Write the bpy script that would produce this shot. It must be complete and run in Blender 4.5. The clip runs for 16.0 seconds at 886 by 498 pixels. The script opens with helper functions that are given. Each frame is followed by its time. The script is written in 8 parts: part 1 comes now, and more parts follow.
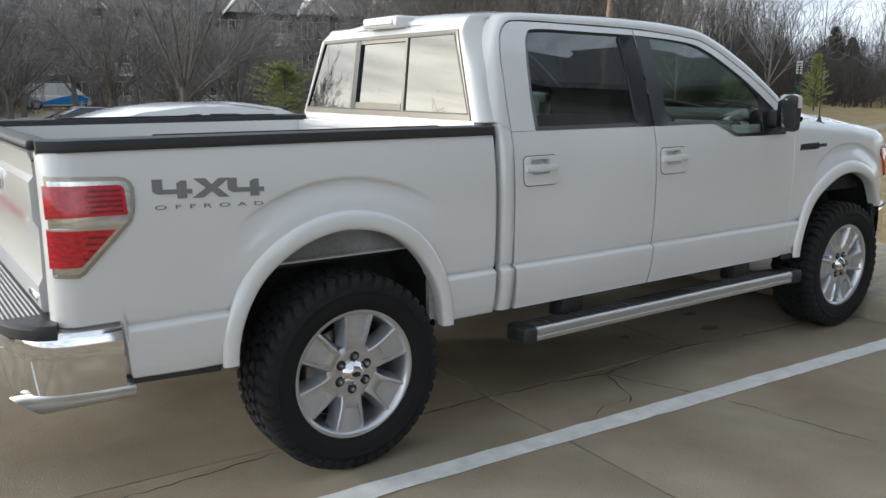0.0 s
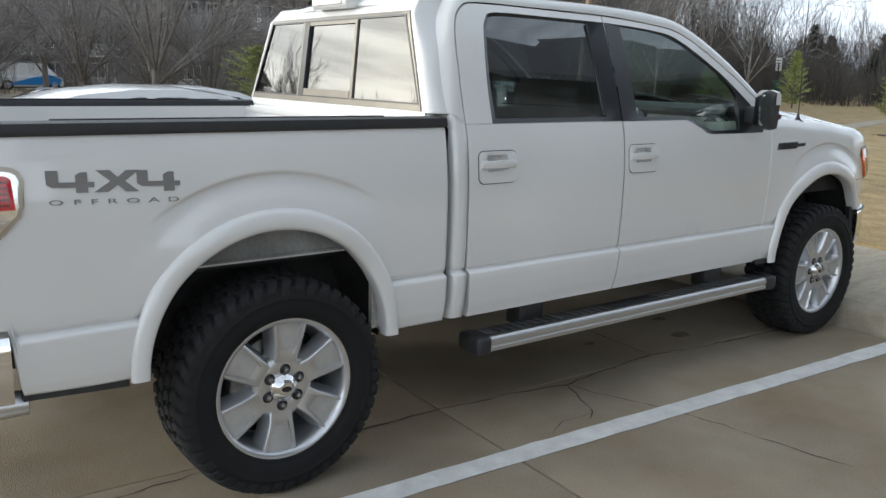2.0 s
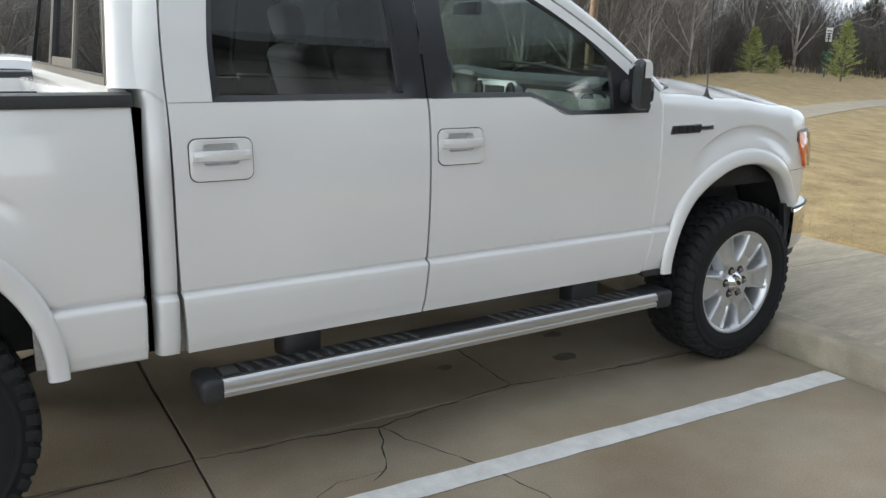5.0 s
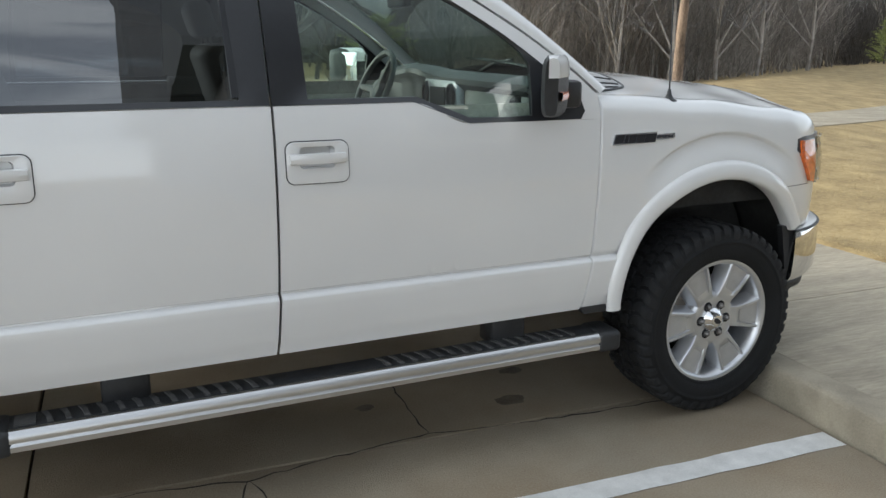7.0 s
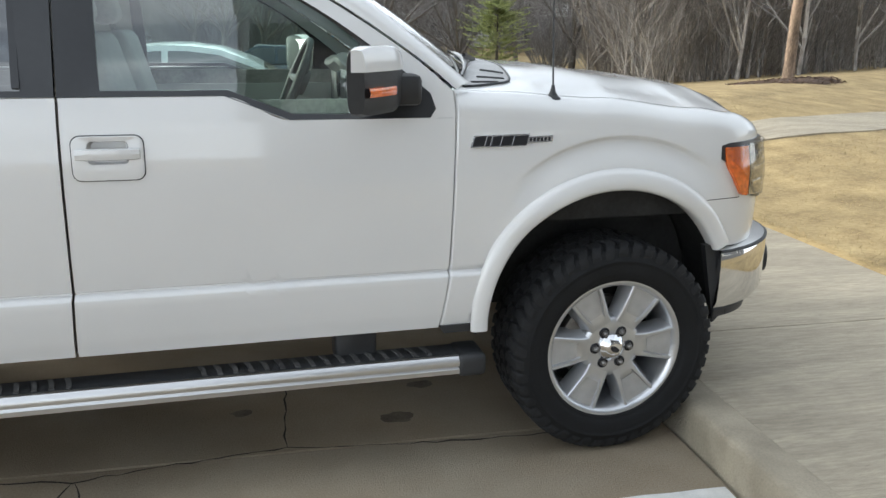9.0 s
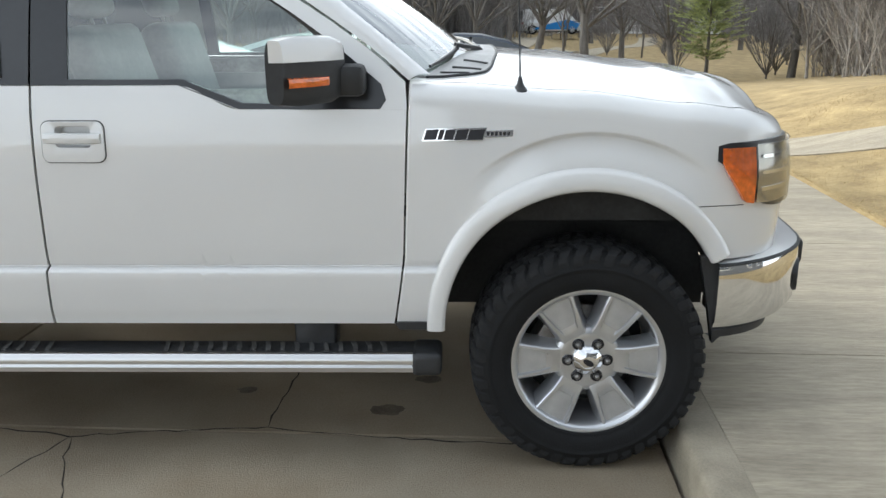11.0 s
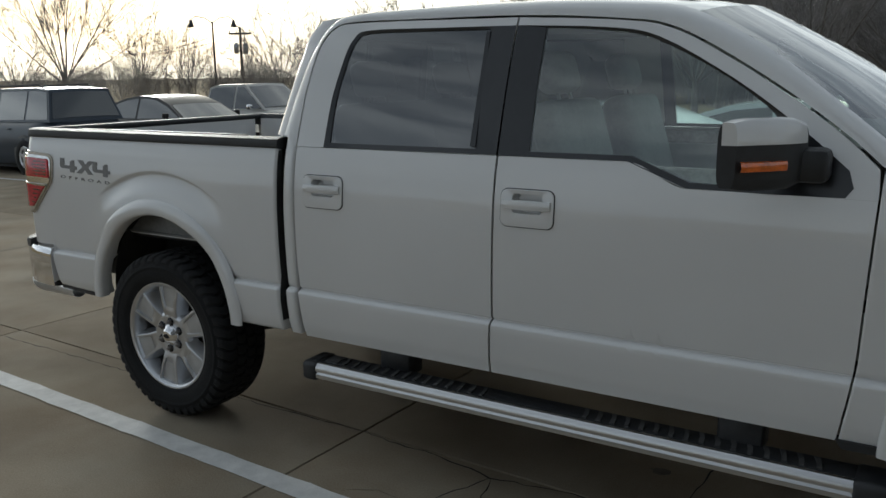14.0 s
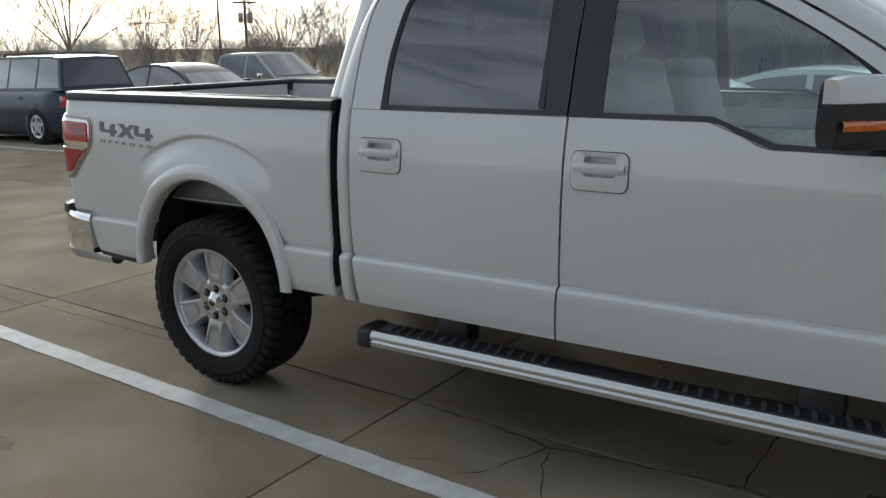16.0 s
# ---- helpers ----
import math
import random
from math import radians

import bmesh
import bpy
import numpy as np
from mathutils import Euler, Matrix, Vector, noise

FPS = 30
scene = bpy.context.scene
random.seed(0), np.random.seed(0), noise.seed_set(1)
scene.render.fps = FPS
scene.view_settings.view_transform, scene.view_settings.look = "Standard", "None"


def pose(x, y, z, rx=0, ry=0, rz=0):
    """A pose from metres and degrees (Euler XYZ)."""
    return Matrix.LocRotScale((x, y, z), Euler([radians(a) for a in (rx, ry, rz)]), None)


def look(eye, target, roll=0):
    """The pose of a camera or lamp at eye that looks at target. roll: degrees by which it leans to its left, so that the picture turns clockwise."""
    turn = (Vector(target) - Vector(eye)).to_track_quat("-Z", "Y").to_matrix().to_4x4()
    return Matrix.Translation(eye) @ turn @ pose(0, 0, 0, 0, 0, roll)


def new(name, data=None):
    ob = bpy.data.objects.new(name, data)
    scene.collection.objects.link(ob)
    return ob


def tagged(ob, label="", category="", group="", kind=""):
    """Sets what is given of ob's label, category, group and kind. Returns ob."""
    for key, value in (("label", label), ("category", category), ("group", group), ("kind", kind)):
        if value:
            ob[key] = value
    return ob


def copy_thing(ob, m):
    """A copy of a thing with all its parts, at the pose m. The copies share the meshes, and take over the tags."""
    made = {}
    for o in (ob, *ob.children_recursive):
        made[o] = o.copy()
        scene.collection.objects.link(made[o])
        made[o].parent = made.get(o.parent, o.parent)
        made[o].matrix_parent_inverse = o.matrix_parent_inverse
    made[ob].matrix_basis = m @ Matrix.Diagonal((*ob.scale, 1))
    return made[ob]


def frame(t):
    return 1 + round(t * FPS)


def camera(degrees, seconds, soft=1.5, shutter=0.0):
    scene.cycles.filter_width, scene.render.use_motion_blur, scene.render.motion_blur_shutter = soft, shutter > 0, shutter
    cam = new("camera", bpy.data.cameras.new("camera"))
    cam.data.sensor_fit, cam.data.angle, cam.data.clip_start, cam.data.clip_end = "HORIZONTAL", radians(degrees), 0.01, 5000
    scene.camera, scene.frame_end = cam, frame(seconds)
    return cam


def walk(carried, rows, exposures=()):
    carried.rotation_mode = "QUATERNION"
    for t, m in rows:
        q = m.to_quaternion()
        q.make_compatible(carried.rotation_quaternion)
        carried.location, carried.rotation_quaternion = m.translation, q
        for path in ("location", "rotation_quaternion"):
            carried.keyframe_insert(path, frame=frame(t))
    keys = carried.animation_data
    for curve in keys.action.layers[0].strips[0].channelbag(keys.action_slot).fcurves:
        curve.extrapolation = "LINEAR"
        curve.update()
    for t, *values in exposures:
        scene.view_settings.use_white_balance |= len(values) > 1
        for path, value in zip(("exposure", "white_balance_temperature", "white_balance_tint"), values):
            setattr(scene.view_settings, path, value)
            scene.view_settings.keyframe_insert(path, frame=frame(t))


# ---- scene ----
import itertools
from mathutils.geometry import tessellate_polygon
from mathutils.bvhtree import BVHTree

cam = camera(56.6, 16.0)
PATH = [
    (0, (-1.56, -3.834, 1.584), (-0.432, -2.23, 1.193), 0.1),
    (0.5, (-1.534, -3.763, 1.582), (-0.406, -2.161, 1.177), -0.6),
    (1, (-1.53, -3.697, 1.575), (-0.356, -2.131, 1.164), -0.8),
    (1.5, (-1.454, -3.666, 1.575), (-0.279, -2.101, 1.162), -0.6),
    (2, (-1.264, -3.651, 1.576), (-0.097, -2.081, 1.161), 1.4),
    (2.5, (-1.099, -3.639, 1.575), (0.062, -2.064, 1.156), 1.7),
    (3, (-0.894, -3.576, 1.559), (0.261, -2.007, 1.111), 1.1),
    (3.5, (-0.669, -3.542, 1.569), (0.531, -2.009, 1.113), 0.5),
    (4, (-0.394, -3.566, 1.567), (0.789, -2.021, 1.105), 0.9),
    (6.5, (0.961, -3.595, 1.582), (1.802, -1.85, 1.087), 0.5),
    (7, (1.216, -3.558, 1.583), (2.021, -1.795, 1.09), 0.3),
    (7.5, (1.486, -3.591, 1.582), (2.236, -1.806, 1.082), 1.0),
    (8, (1.761, -3.655, 1.602), (2.436, -1.845, 1.086), 1.1),
    (8.5, (2.053, -3.637, 1.589), (2.641, -1.797, 1.069), 0.8),
    (9, (2.308, -3.648, 1.604), (2.798, -1.783, 1.075), 0.6),
    (11.5, (3.275, -3.685, 1.614), (3.104, -1.772, 1.055), -0.2),
    (12, (3.278, -3.718, 1.635), (2.951, -1.809, 1.136), -0.1),
    (12.5, (3.235, -3.727, 1.651), (2.711, -1.84, 1.242), -0.4),
    (13, (3.237, -3.715, 1.65), (2.542, -1.881, 1.259), -0.0),
    (13.5, (3.237, -3.702, 1.647), (2.442, -1.909, 1.255), 0.6),
    (14, (3.215, -3.593, 1.667), (2.188, -1.928, 1.252), -0.7),
    (14.5, (3.085, -3.699, 1.649), (2.062, -2.036, 1.214), -0.4),
    (15, (3.009, -3.662, 1.63), (1.949, -2.036, 1.15), -0.9),
    (15.5, (2.957, -3.65, 1.631), (1.889, -2.031, 1.145), -1.1),
    (16, (2.979, -3.651, 1.626), (1.954, -2.003, 1.145), -0.6),
]
EXPOSURES = [(0.0, 0.72, 5950, 8), (1.0, 0.83, 5950, 8), (2.0, 0.85, 5950, 8), (3.0, 0.93, 6000, 8), (4.0, 1.19, 6080, 8), (7.0, 1.13, 6120, 8), (9.0, 1.38, 6130, 8), (11.5, 1.39, 6100, 7), (12.0, 1.05, 6000, 5), (12.5, 0.12, 5900, 4), (13.0, -0.5, 5900, 4), (13.5, -0.62, 5900, 4), (14.0, -0.3, 5950, 5), (14.5, -0.08, 5950, 6), (16.0, 0.18, 5900, 6)]
walk(cam, [(t, look(eye, target, roll)) for t, eye, target, roll in PATH], EXPOSURES)

# ---- world, sun ----
SUN_AZ, SUN_EL = 143.0, 13.0
world = bpy.data.worlds.new("sky")
scene.world = world
world.use_nodes = True
wt = world.node_tree
wt.nodes.clear()
w_out = wt.nodes.new("ShaderNodeOutputWorld")
w_bg = wt.nodes.new("ShaderNodeBackground")
w_sky = wt.nodes.new("ShaderNodeTexSky")
w_sky.sky_type = "NISHITA"
w_sky.sun_disc = False
w_sky.sun_elevation = radians(SUN_EL)
w_sky.sun_rotation = radians(90 - SUN_AZ)
w_sky.dust_density = 3.0
w_co = wt.nodes.new("ShaderNodeTexCoord")
w_map = wt.nodes.new("ShaderNodeMapping")
w_map.inputs["Scale"].default_value = (1.1, 1.1, 8.0)
w_noise = wt.nodes.new("ShaderNodeTexNoise")
w_noise.inputs["Scale"].default_value = 2.9
w_noise.inputs["Detail"].default_value = 7.0
w_noise.inputs["Roughness"].default_value = 0.55
w_noise.inputs["Distortion"].default_value = 0.4
w_ramp = wt.nodes.new("ShaderNodeValToRGB")
w_ramp.color_ramp.elements[0].position = 0.39
w_ramp.color_ramp.elements[0].color = (0.50, 0.53, 0.575, 1)
w_ramp.color_ramp.elements[1].position = 0.60
w_ramp.color_ramp.elements[1].color = (0.96, 0.985, 1.0, 1)
# the veiled sun brightens the cloud around it
w_dot = wt.nodes.new("ShaderNodeVectorMath")
w_dot.operation = "DOT_PRODUCT"
w_dot.inputs[1].default_value = (math.cos(radians(SUN_AZ)) * math.cos(radians(SUN_EL)), math.sin(radians(SUN_AZ)) * math.cos(radians(SUN_EL)), math.sin(radians(SUN_EL)))
w_glow = wt.nodes.new("ShaderNodeMapRange")
w_glow.interpolation_type = "SMOOTHSTEP"
w_glow.inputs["From Min"].default_value, w_glow.inputs["From Max"].default_value = 0.15, 1.0
w_glow.inputs["To Min"].default_value, w_glow.inputs["To Max"].default_value = 7.4, 18.0
w_tint = wt.nodes.new("ShaderNodeMix")
w_tint.data_type = "RGBA"
w_tint.inputs["A"].default_value = (1.0, 1.0, 1.0, 1)
w_tint.inputs["B"].default_value = (1.0, 0.93, 0.80, 1)
w_warm = wt.nodes.new("ShaderNodeMix")
w_warm.data_type, w_warm.blend_type = "RGBA", "MULTIPLY"
w_warm.inputs["Factor"].default_value = 1.0
w_amt = wt.nodes.new("ShaderNodeMapRange")
w_amt.inputs["From Min"].default_value, w_amt.inputs["From Max"].default_value = 0.4, 0.95
w_cloud = wt.nodes.new("ShaderNodeMix")
w_cloud.data_type = "RGBA"
w_cloud.inputs["Factor"].default_value = 0.78
w_gain = wt.nodes.new("ShaderNodeVectorMath")
w_gain.operation = "SCALE"
wt.links.new(w_co.outputs["Generated"], w_map.inputs["Vector"])
wt.links.new(w_map.outputs["Vector"], w_noise.inputs["Vector"])
wt.links.new(w_noise.outputs["Fac"], w_ramp.inputs["Fac"])
wt.links.new(w_co.outputs["Generated"], w_dot.inputs[0])
wt.links.new(w_dot.outputs["Value"], w_glow.inputs["Value"])
wt.links.new(w_dot.outputs["Value"], w_amt.inputs["Value"])
wt.links.new(w_amt.outputs["Result"], w_tint.inputs["Factor"])
wt.links.new(w_ramp.outputs["Color"], w_warm.inputs["A"])
wt.links.new(w_tint.outputs["Result"], w_warm.inputs["B"])
wt.links.new(w_warm.outputs["Result"], w_gain.inputs["Vector"])
# thin cloud is brighter low down, where one looks through more of it
w_sep = wt.nodes.new("ShaderNodeSeparateXYZ")
w_low = wt.nodes.new("ShaderNodeMapRange")
w_low.inputs["From Min"].default_value, w_low.inputs["From Max"].default_value = 0.0, 0.55
w_low.inputs["To Min"].default_value, w_low.inputs["To Max"].default_value = 1.50, 0.78
w_both = wt.nodes.new("ShaderNodeMath")
w_both.operation = "MULTIPLY"
wt.links.new(w_co.outputs["Generated"], w_sep.inputs["Vector"])
wt.links.new(w_sep.outputs["Z"], w_low.inputs["Value"])
wt.links.new(w_glow.outputs["Result"], w_both.inputs[0])
wt.links.new(w_low.outputs["Result"], w_both.inputs[1])
wt.links.new(w_both.outputs["Value"], w_gain.inputs["Scale"])
wt.links.new(w_sky.outputs["Color"], w_cloud.inputs["A"])
wt.links.new(w_gain.outputs["Vector"], w_cloud.inputs["B"])
wt.links.new(w_cloud.outputs["Result"], w_bg.inputs["Color"])
wt.links.new(w_bg.outputs["Background"], w_out.inputs["Surface"])
w_bg.inputs["Strength"].default_value = 0.11

sun_data = bpy.data.lights.new("sun", "SUN")
sun_data.energy, sun_data.angle, sun_data.color = 1.3, radians(14), (1.0, 0.95, 0.87)
sun = new("sun", sun_data)
sd = Vector((math.cos(radians(SUN_AZ)) * math.cos(radians(SUN_EL)), math.sin(radians(SUN_AZ)) * math.cos(radians(SUN_EL)), math.sin(radians(SUN_EL))))
sun.matrix_world = look(sd * 50, (0, 0, 0))


# ---- materials ----
def mat(name, color, rough=0.6, metal=0.0, vary=0.12, scale=6.0, fine=60.0, bump=0.0, bump_scale=80.0, coat=0.0, coat_rough=0.05,
        second=None, stain=0.0, stain_scale=1.3, island=0.0, piece=0.0, spec=0.5, stretch=(1, 1, 1), rough_vary=0.08):
    m = bpy.data.materials.new(name)
    m.use_nodes = True
    nt = m.node_tree
    b = nt.nodes["Principled BSDF"]
    b.inputs["Roughness"].default_value = rough
    b.inputs["Metallic"].default_value = metal
    b.inputs["Coat Weight"].default_value = coat
    b.inputs["Coat Roughness"].default_value = coat_rough
    b.inputs["Specular IOR Level"].default_value = spec
    co = nt.nodes.new("ShaderNodeTexCoord")
    mp = nt.nodes.new("ShaderNodeMapping")
    mp.inputs["Scale"].default_value = stretch
    nt.links.new(co.outputs["Object"], mp.inputs["Vector"])

    def noise_tex(sc, detail=4.0):
        n = nt.nodes.new("ShaderNodeTexNoise")
        n.inputs["Scale"].default_value, n.inputs["Detail"].default_value = sc, detail
        nt.links.new(mp.outputs["Vector"], n.inputs["Vector"])
        return n.outputs["Fac"]

    def math_node(op, a, c):
        n = nt.nodes.new("ShaderNodeMath")
        n.operation = op
        for k, v in enumerate((a, c)):
            if isinstance(v, (int, float)):
                n.inputs[k].default_value = v
            else:
                nt.links.new(v, n.inputs[k])
        return n.outputs[0]

    big, small = noise_tex(scale), noise_tex(fine, 2.0)
    both = math_node("ADD", math_node("MULTIPLY", big, 0.65), math_node("MULTIPLY", small, 0.35))
    ramp = nt.nodes.new("ShaderNodeValToRGB")
    c0 = [max(0, c * (1 - 2 * vary)) for c in color]
    c1 = list(second) if second else [min(1, c * (1 + 2 * vary)) for c in color]
    ramp.color_ramp.elements[0].position, ramp.color_ramp.elements[1].position = 0.3, 0.7
    ramp.color_ramp.elements[0].color, ramp.color_ramp.elements[1].color = (*c0, 1), (*c1, 1)
    nt.links.new(both, ramp.inputs["Fac"])
    out = ramp.outputs["Color"]
    for amount, kind in ((stain, "stain"), (island, "Random Per Island"), (piece, "Random")):
        if amount <= 0:
            continue
        if kind == "stain":
            st = noise_tex(stain_scale, 6.0)
            r2 = nt.nodes.new("ShaderNodeMapRange")
            r2.inputs["From Min"].default_value, r2.inputs["From Max"].default_value = 0.40, 0.62
            r2.inputs["To Min"].default_value, r2.inputs["To Max"].default_value = 1 - amount, 1 + 0.25 * amount
            nt.links.new(st, r2.inputs["Value"])
        else:
            src = nt.nodes.new("ShaderNodeNewGeometry" if kind == "Random Per Island" else "ShaderNodeObjectInfo")
            r2 = nt.nodes.new("ShaderNodeMapRange")
            r2.inputs["To Min"].default_value, r2.inputs["To Max"].default_value = 1 - amount, 1 + amount
            nt.links.new(src.outputs[kind], r2.inputs["Value"])
        vm = nt.nodes.new("ShaderNodeVectorMath")
        vm.operation = "SCALE"
        nt.links.new(out, vm.inputs[0])
        nt.links.new(r2.outputs["Result"], vm.inputs["Scale"])
        out = vm.outputs["Vector"]
    nt.links.new(out, b.inputs["Base Color"])
    if rough_vary:
        nt.links.new(math_node("ADD", math_node("MULTIPLY", big, 2 * rough_vary), rough - rough_vary), b.inputs["Roughness"])
    if bump:
        bn = nt.nodes.new("ShaderNodeBump")
        bn.inputs["Strength"].default_value, bn.inputs["Distance"].default_value = bump, 0.01
        nt.links.new(noise_tex(bump_scale, 4.0), bn.inputs["Height"])
        nt.links.new(bn.outputs["Normal"], b.inputs["Normal"])
    return m


def glass(name, tint, through_part=0.5, rough=0.0, ior=1.6, power=4.0):
    """Thin window glass: a tinted see-through layer under a mirror-like skin."""
    m = bpy.data.materials.new(name)
    m.use_nodes = True
    nt = m.node_tree
    nt.nodes.clear()
    o = nt.nodes.new("ShaderNodeOutputMaterial")
    tr = nt.nodes.new("ShaderNodeBsdfTransparent")
    tr.inputs["Color"].default_value = (*[c * through_part for c in tint], 1)
    gl = nt.nodes.new("ShaderNodeBsdfGlossy")
    gl.inputs["Roughness"].default_value = rough
    lw = nt.nodes.new("ShaderNodeLayerWeight")
    lw.inputs["Blend"].default_value = 0.5
    pw = nt.nodes.new("ShaderNodeMath")
    pw.operation = "POWER"
    pw.inputs[1].default_value = power
    fr = nt.nodes.new("ShaderNodeMapRange")
    fr.inputs["To Min"].default_value, fr.inputs["To Max"].default_value = ((ior - 1) / (ior + 1)) ** 2 * 1.8, 1.0
    nt.links.new(lw.outputs["Facing"], pw.inputs[0])
    nt.links.new(pw.outputs[0], fr.inputs["Value"])
    mx = nt.nodes.new("ShaderNodeMixShader")
    nt.links.new(fr.outputs[0], mx.inputs["Fac"])
    nt.links.new(tr.outputs[0], mx.inputs[1])
    nt.links.new(gl.outputs[0], mx.inputs[2])
    nt.links.new(mx.outputs[0], o.inputs["Surface"])
    return m


PAINT = mat("white_paint", (0.715, 0.715, 0.71), 0.38, vary=0.01, scale=1.5, fine=900, coat=1.0, coat_rough=0.06, stain=0.035, stain_scale=1.2, rough_vary=0.04)
PAINT.node_tree.nodes["Principled BSDF"].inputs["Coat IOR"].default_value = 1.66
BLACK = mat("black_plastic", (0.022, 0.023, 0.025), 0.5, vary=0.15, scale=20, fine=300, bump=0.15, bump_scale=500)
GLOSSBLACK = mat("satin_black_trim", (0.016, 0.017, 0.02), 0.32, vary=0.1, scale=10, coat=0.3, coat_rough=0.25)
RUBBER = mat("tyre_rubber", (0.0075, 0.008, 0.009), 0.78, vary=0.2, scale=14, fine=180, bump=0.3, bump_scale=220, stain=0.25, stain_scale=6, spec=0.35)
TREAD = mat("worn_tread_rubber", (0.0125, 0.013, 0.0142), 0.8, vary=0.2, scale=18, fine=160, bump=0.3, bump_scale=220, stain=0.2, stain_scale=7, spec=0.4)
UNDER = mat("underbody", (0.024, 0.024, 0.024), 0.8, vary=0.3, scale=9)
# colour raised so the pan throws light on to the ground below
FLOORPAN = mat("pale_bounce_pan", (0.42, 0.40, 0.36), 0.85, vary=0.2, scale=7, fine=60, stain=0.2)
CHROME = mat("chrome", (0.80, 0.80, 0.81), 0.07, 1.0, vary=0.02, scale=5, stain=0.05, rough_vary=0.03)
ALU = mat("cast_aluminium", (0.60, 0.61, 0.63), 0.30, 0.85, vary=0.04, scale=12, fine=400, rough_vary=0.05)
ALU_DULL = mat("painted_aluminium", (0.50, 0.51, 0.54), 0.42, 0.6, vary=0.05, scale=12, fine=400)
STEEL = mat("brake_steel", (0.22, 0.21, 0.20), 0.45, 0.9, vary=0.2, scale=18, stain=0.3)
RED = mat("red_lens", (0.50, 0.010, 0.022), 0.12, vary=0.2, scale=30, coat=1.0, stretch=(1, 1, 3))
RED_DARK = mat("dark_red_lens", (0.16, 0.004, 0.008), 0.15, vary=0.2, scale=30, coat=1.0)
SILVER = mat("silver_bezel", (0.74, 0.74, 0.73), 0.12, 1.0, vary=0.15, scale=18, stretch=(1, 1, 6), coat=1.0)
AMBER = mat("amber_lens", (0.72, 0.14, 0.012), 0.15, vary=0.15, scale=30, coat=1.0)
LENS = mat("lamp_reflector", (0.36, 0.35, 0.33), 0.22, 0.9, vary=0.2, scale=25, coat=1.0)
GREYDECAL = mat("grey_decal", (0.20, 0.195, 0.19), 0.5, vary=0.05)
DARKBADGE = mat("dark_badge", (0.03, 0.03, 0.035), 0.25, 0.4, vary=0.1)
LEATHER = mat("grey_leather", (0.40, 0.39, 0.365), 0.5, vary=0.08, scale=9, bump=0.2, bump_scale=180)
DASH = mat("dashboard_grey", (0.075, 0.08, 0.078), 0.55, vary=0.1, bump=0.2, bump_scale=300)
DASHLIGHT = mat("dashboard_beige", (0.52, 0.51, 0.47), 0.5, vary=0.06)
GLASS_F = glass("clear_green_glass", (0.82, 0.96, 0.92), 0.98, ior=1.95)
GLASS_W = glass("windscreen_glass", (0.82, 0.93, 0.88), 0.90, ior=1.75, power=2.2)
GLASS_R = glass("privacy_glass", (0.56, 0.66, 0.72), 0.26, ior=2.1)
GLASS_B = glass("rear_slider_glass", (0.6, 0.66, 0.68), 0.10, ior=2.1)
ALU_PLATE = mat("satin_wheel_inset", (0.47, 0.465, 0.455), 0.5, 0.45, vary=0.06, scale=20, fine=400)
MIRROR = mat("mirror_glass", (0.85, 0.86, 0.86), 0.02, 1.0, vary=0.0, rough_vary=0)
CONCRETE = mat("lot_concrete", (0.345, 0.265, 0.175), 0.92, spec=0.12, vary=0.13, second=(0.385, 0.338, 0.262), scale=1.6, fine=120, bump=0.45, bump_scale=160, stain=0.22, stain_scale=0.9, piece=0.05)
WALKCON = mat("walk_concrete", (0.395, 0.345, 0.262), 0.85, vary=0.13, scale=8.0, fine=34, bump=0.6, bump_scale=30, stain=0.16, stain_scale=0.9, piece=0.06, stretch=(1, 7, 1))
KERB = mat("kerb_concrete", (0.375, 0.33, 0.252), 0.9, vary=0.10, scale=5, fine=110, bump=0.5, bump_scale=90, stain=0.25, stain_scale=3)
LINEPAINT = mat("line_paint", (0.66, 0.655, 0.635), 0.75, vary=0.06, scale=14, fine=160, bump=0.2, bump_scale=180, stain=0.10, stain_scale=9)
JOINT = mat("joint_dirt", (0.028, 0.023, 0.018), 0.95, vary=0.3, scale=20)
LAWN = mat("dry_lawn", (0.37, 0.26, 0.113), 0.95, vary=0.2, scale=3.5, fine=24, bump=0.6, bump_scale=22, second=(0.475, 0.36, 0.178), stain=0.16, stain_scale=1.6)
GRASS = mat("dry_grass", (0.40, 0.29, 0.135), 0.9, vary=0.2, scale=3, fine=30, second=(0.56, 0.43, 0.22), island=0.3)
MULCH = mat("mulch", (0.11, 0.068, 0.045), 0.95, vary=0.4, scale=25, fine=120, bump=1.0, bump_scale=60, island=0.45)
BARK = mat("bark", (0.15, 0.138, 0.125), 0.9, vary=0.25, scale=9, fine=60, bump=0.8, bump_scale=40, stretch=(1, 1, 0.25))
BARK_TAN = mat("peeling_bark", (0.235, 0.17, 0.12), 0.9, vary=0.4, scale=5, fine=50, bump=0.8, bump_scale=40, stretch=(1, 1, 0.3))
TWIG = mat("twigs", (0.20, 0.19, 0.19), 0.9, vary=0.2, scale=0.6, fine=8, second=(0.34, 0.325, 0.32), island=0.3)
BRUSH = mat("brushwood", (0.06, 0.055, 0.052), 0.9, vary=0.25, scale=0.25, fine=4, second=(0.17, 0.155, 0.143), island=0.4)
# pale stems, with haze over the wood put into a lighter colour
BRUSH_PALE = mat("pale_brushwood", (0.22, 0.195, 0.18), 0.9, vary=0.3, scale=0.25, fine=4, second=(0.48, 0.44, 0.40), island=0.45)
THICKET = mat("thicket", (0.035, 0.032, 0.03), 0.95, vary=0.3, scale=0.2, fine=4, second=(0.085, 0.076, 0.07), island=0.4)
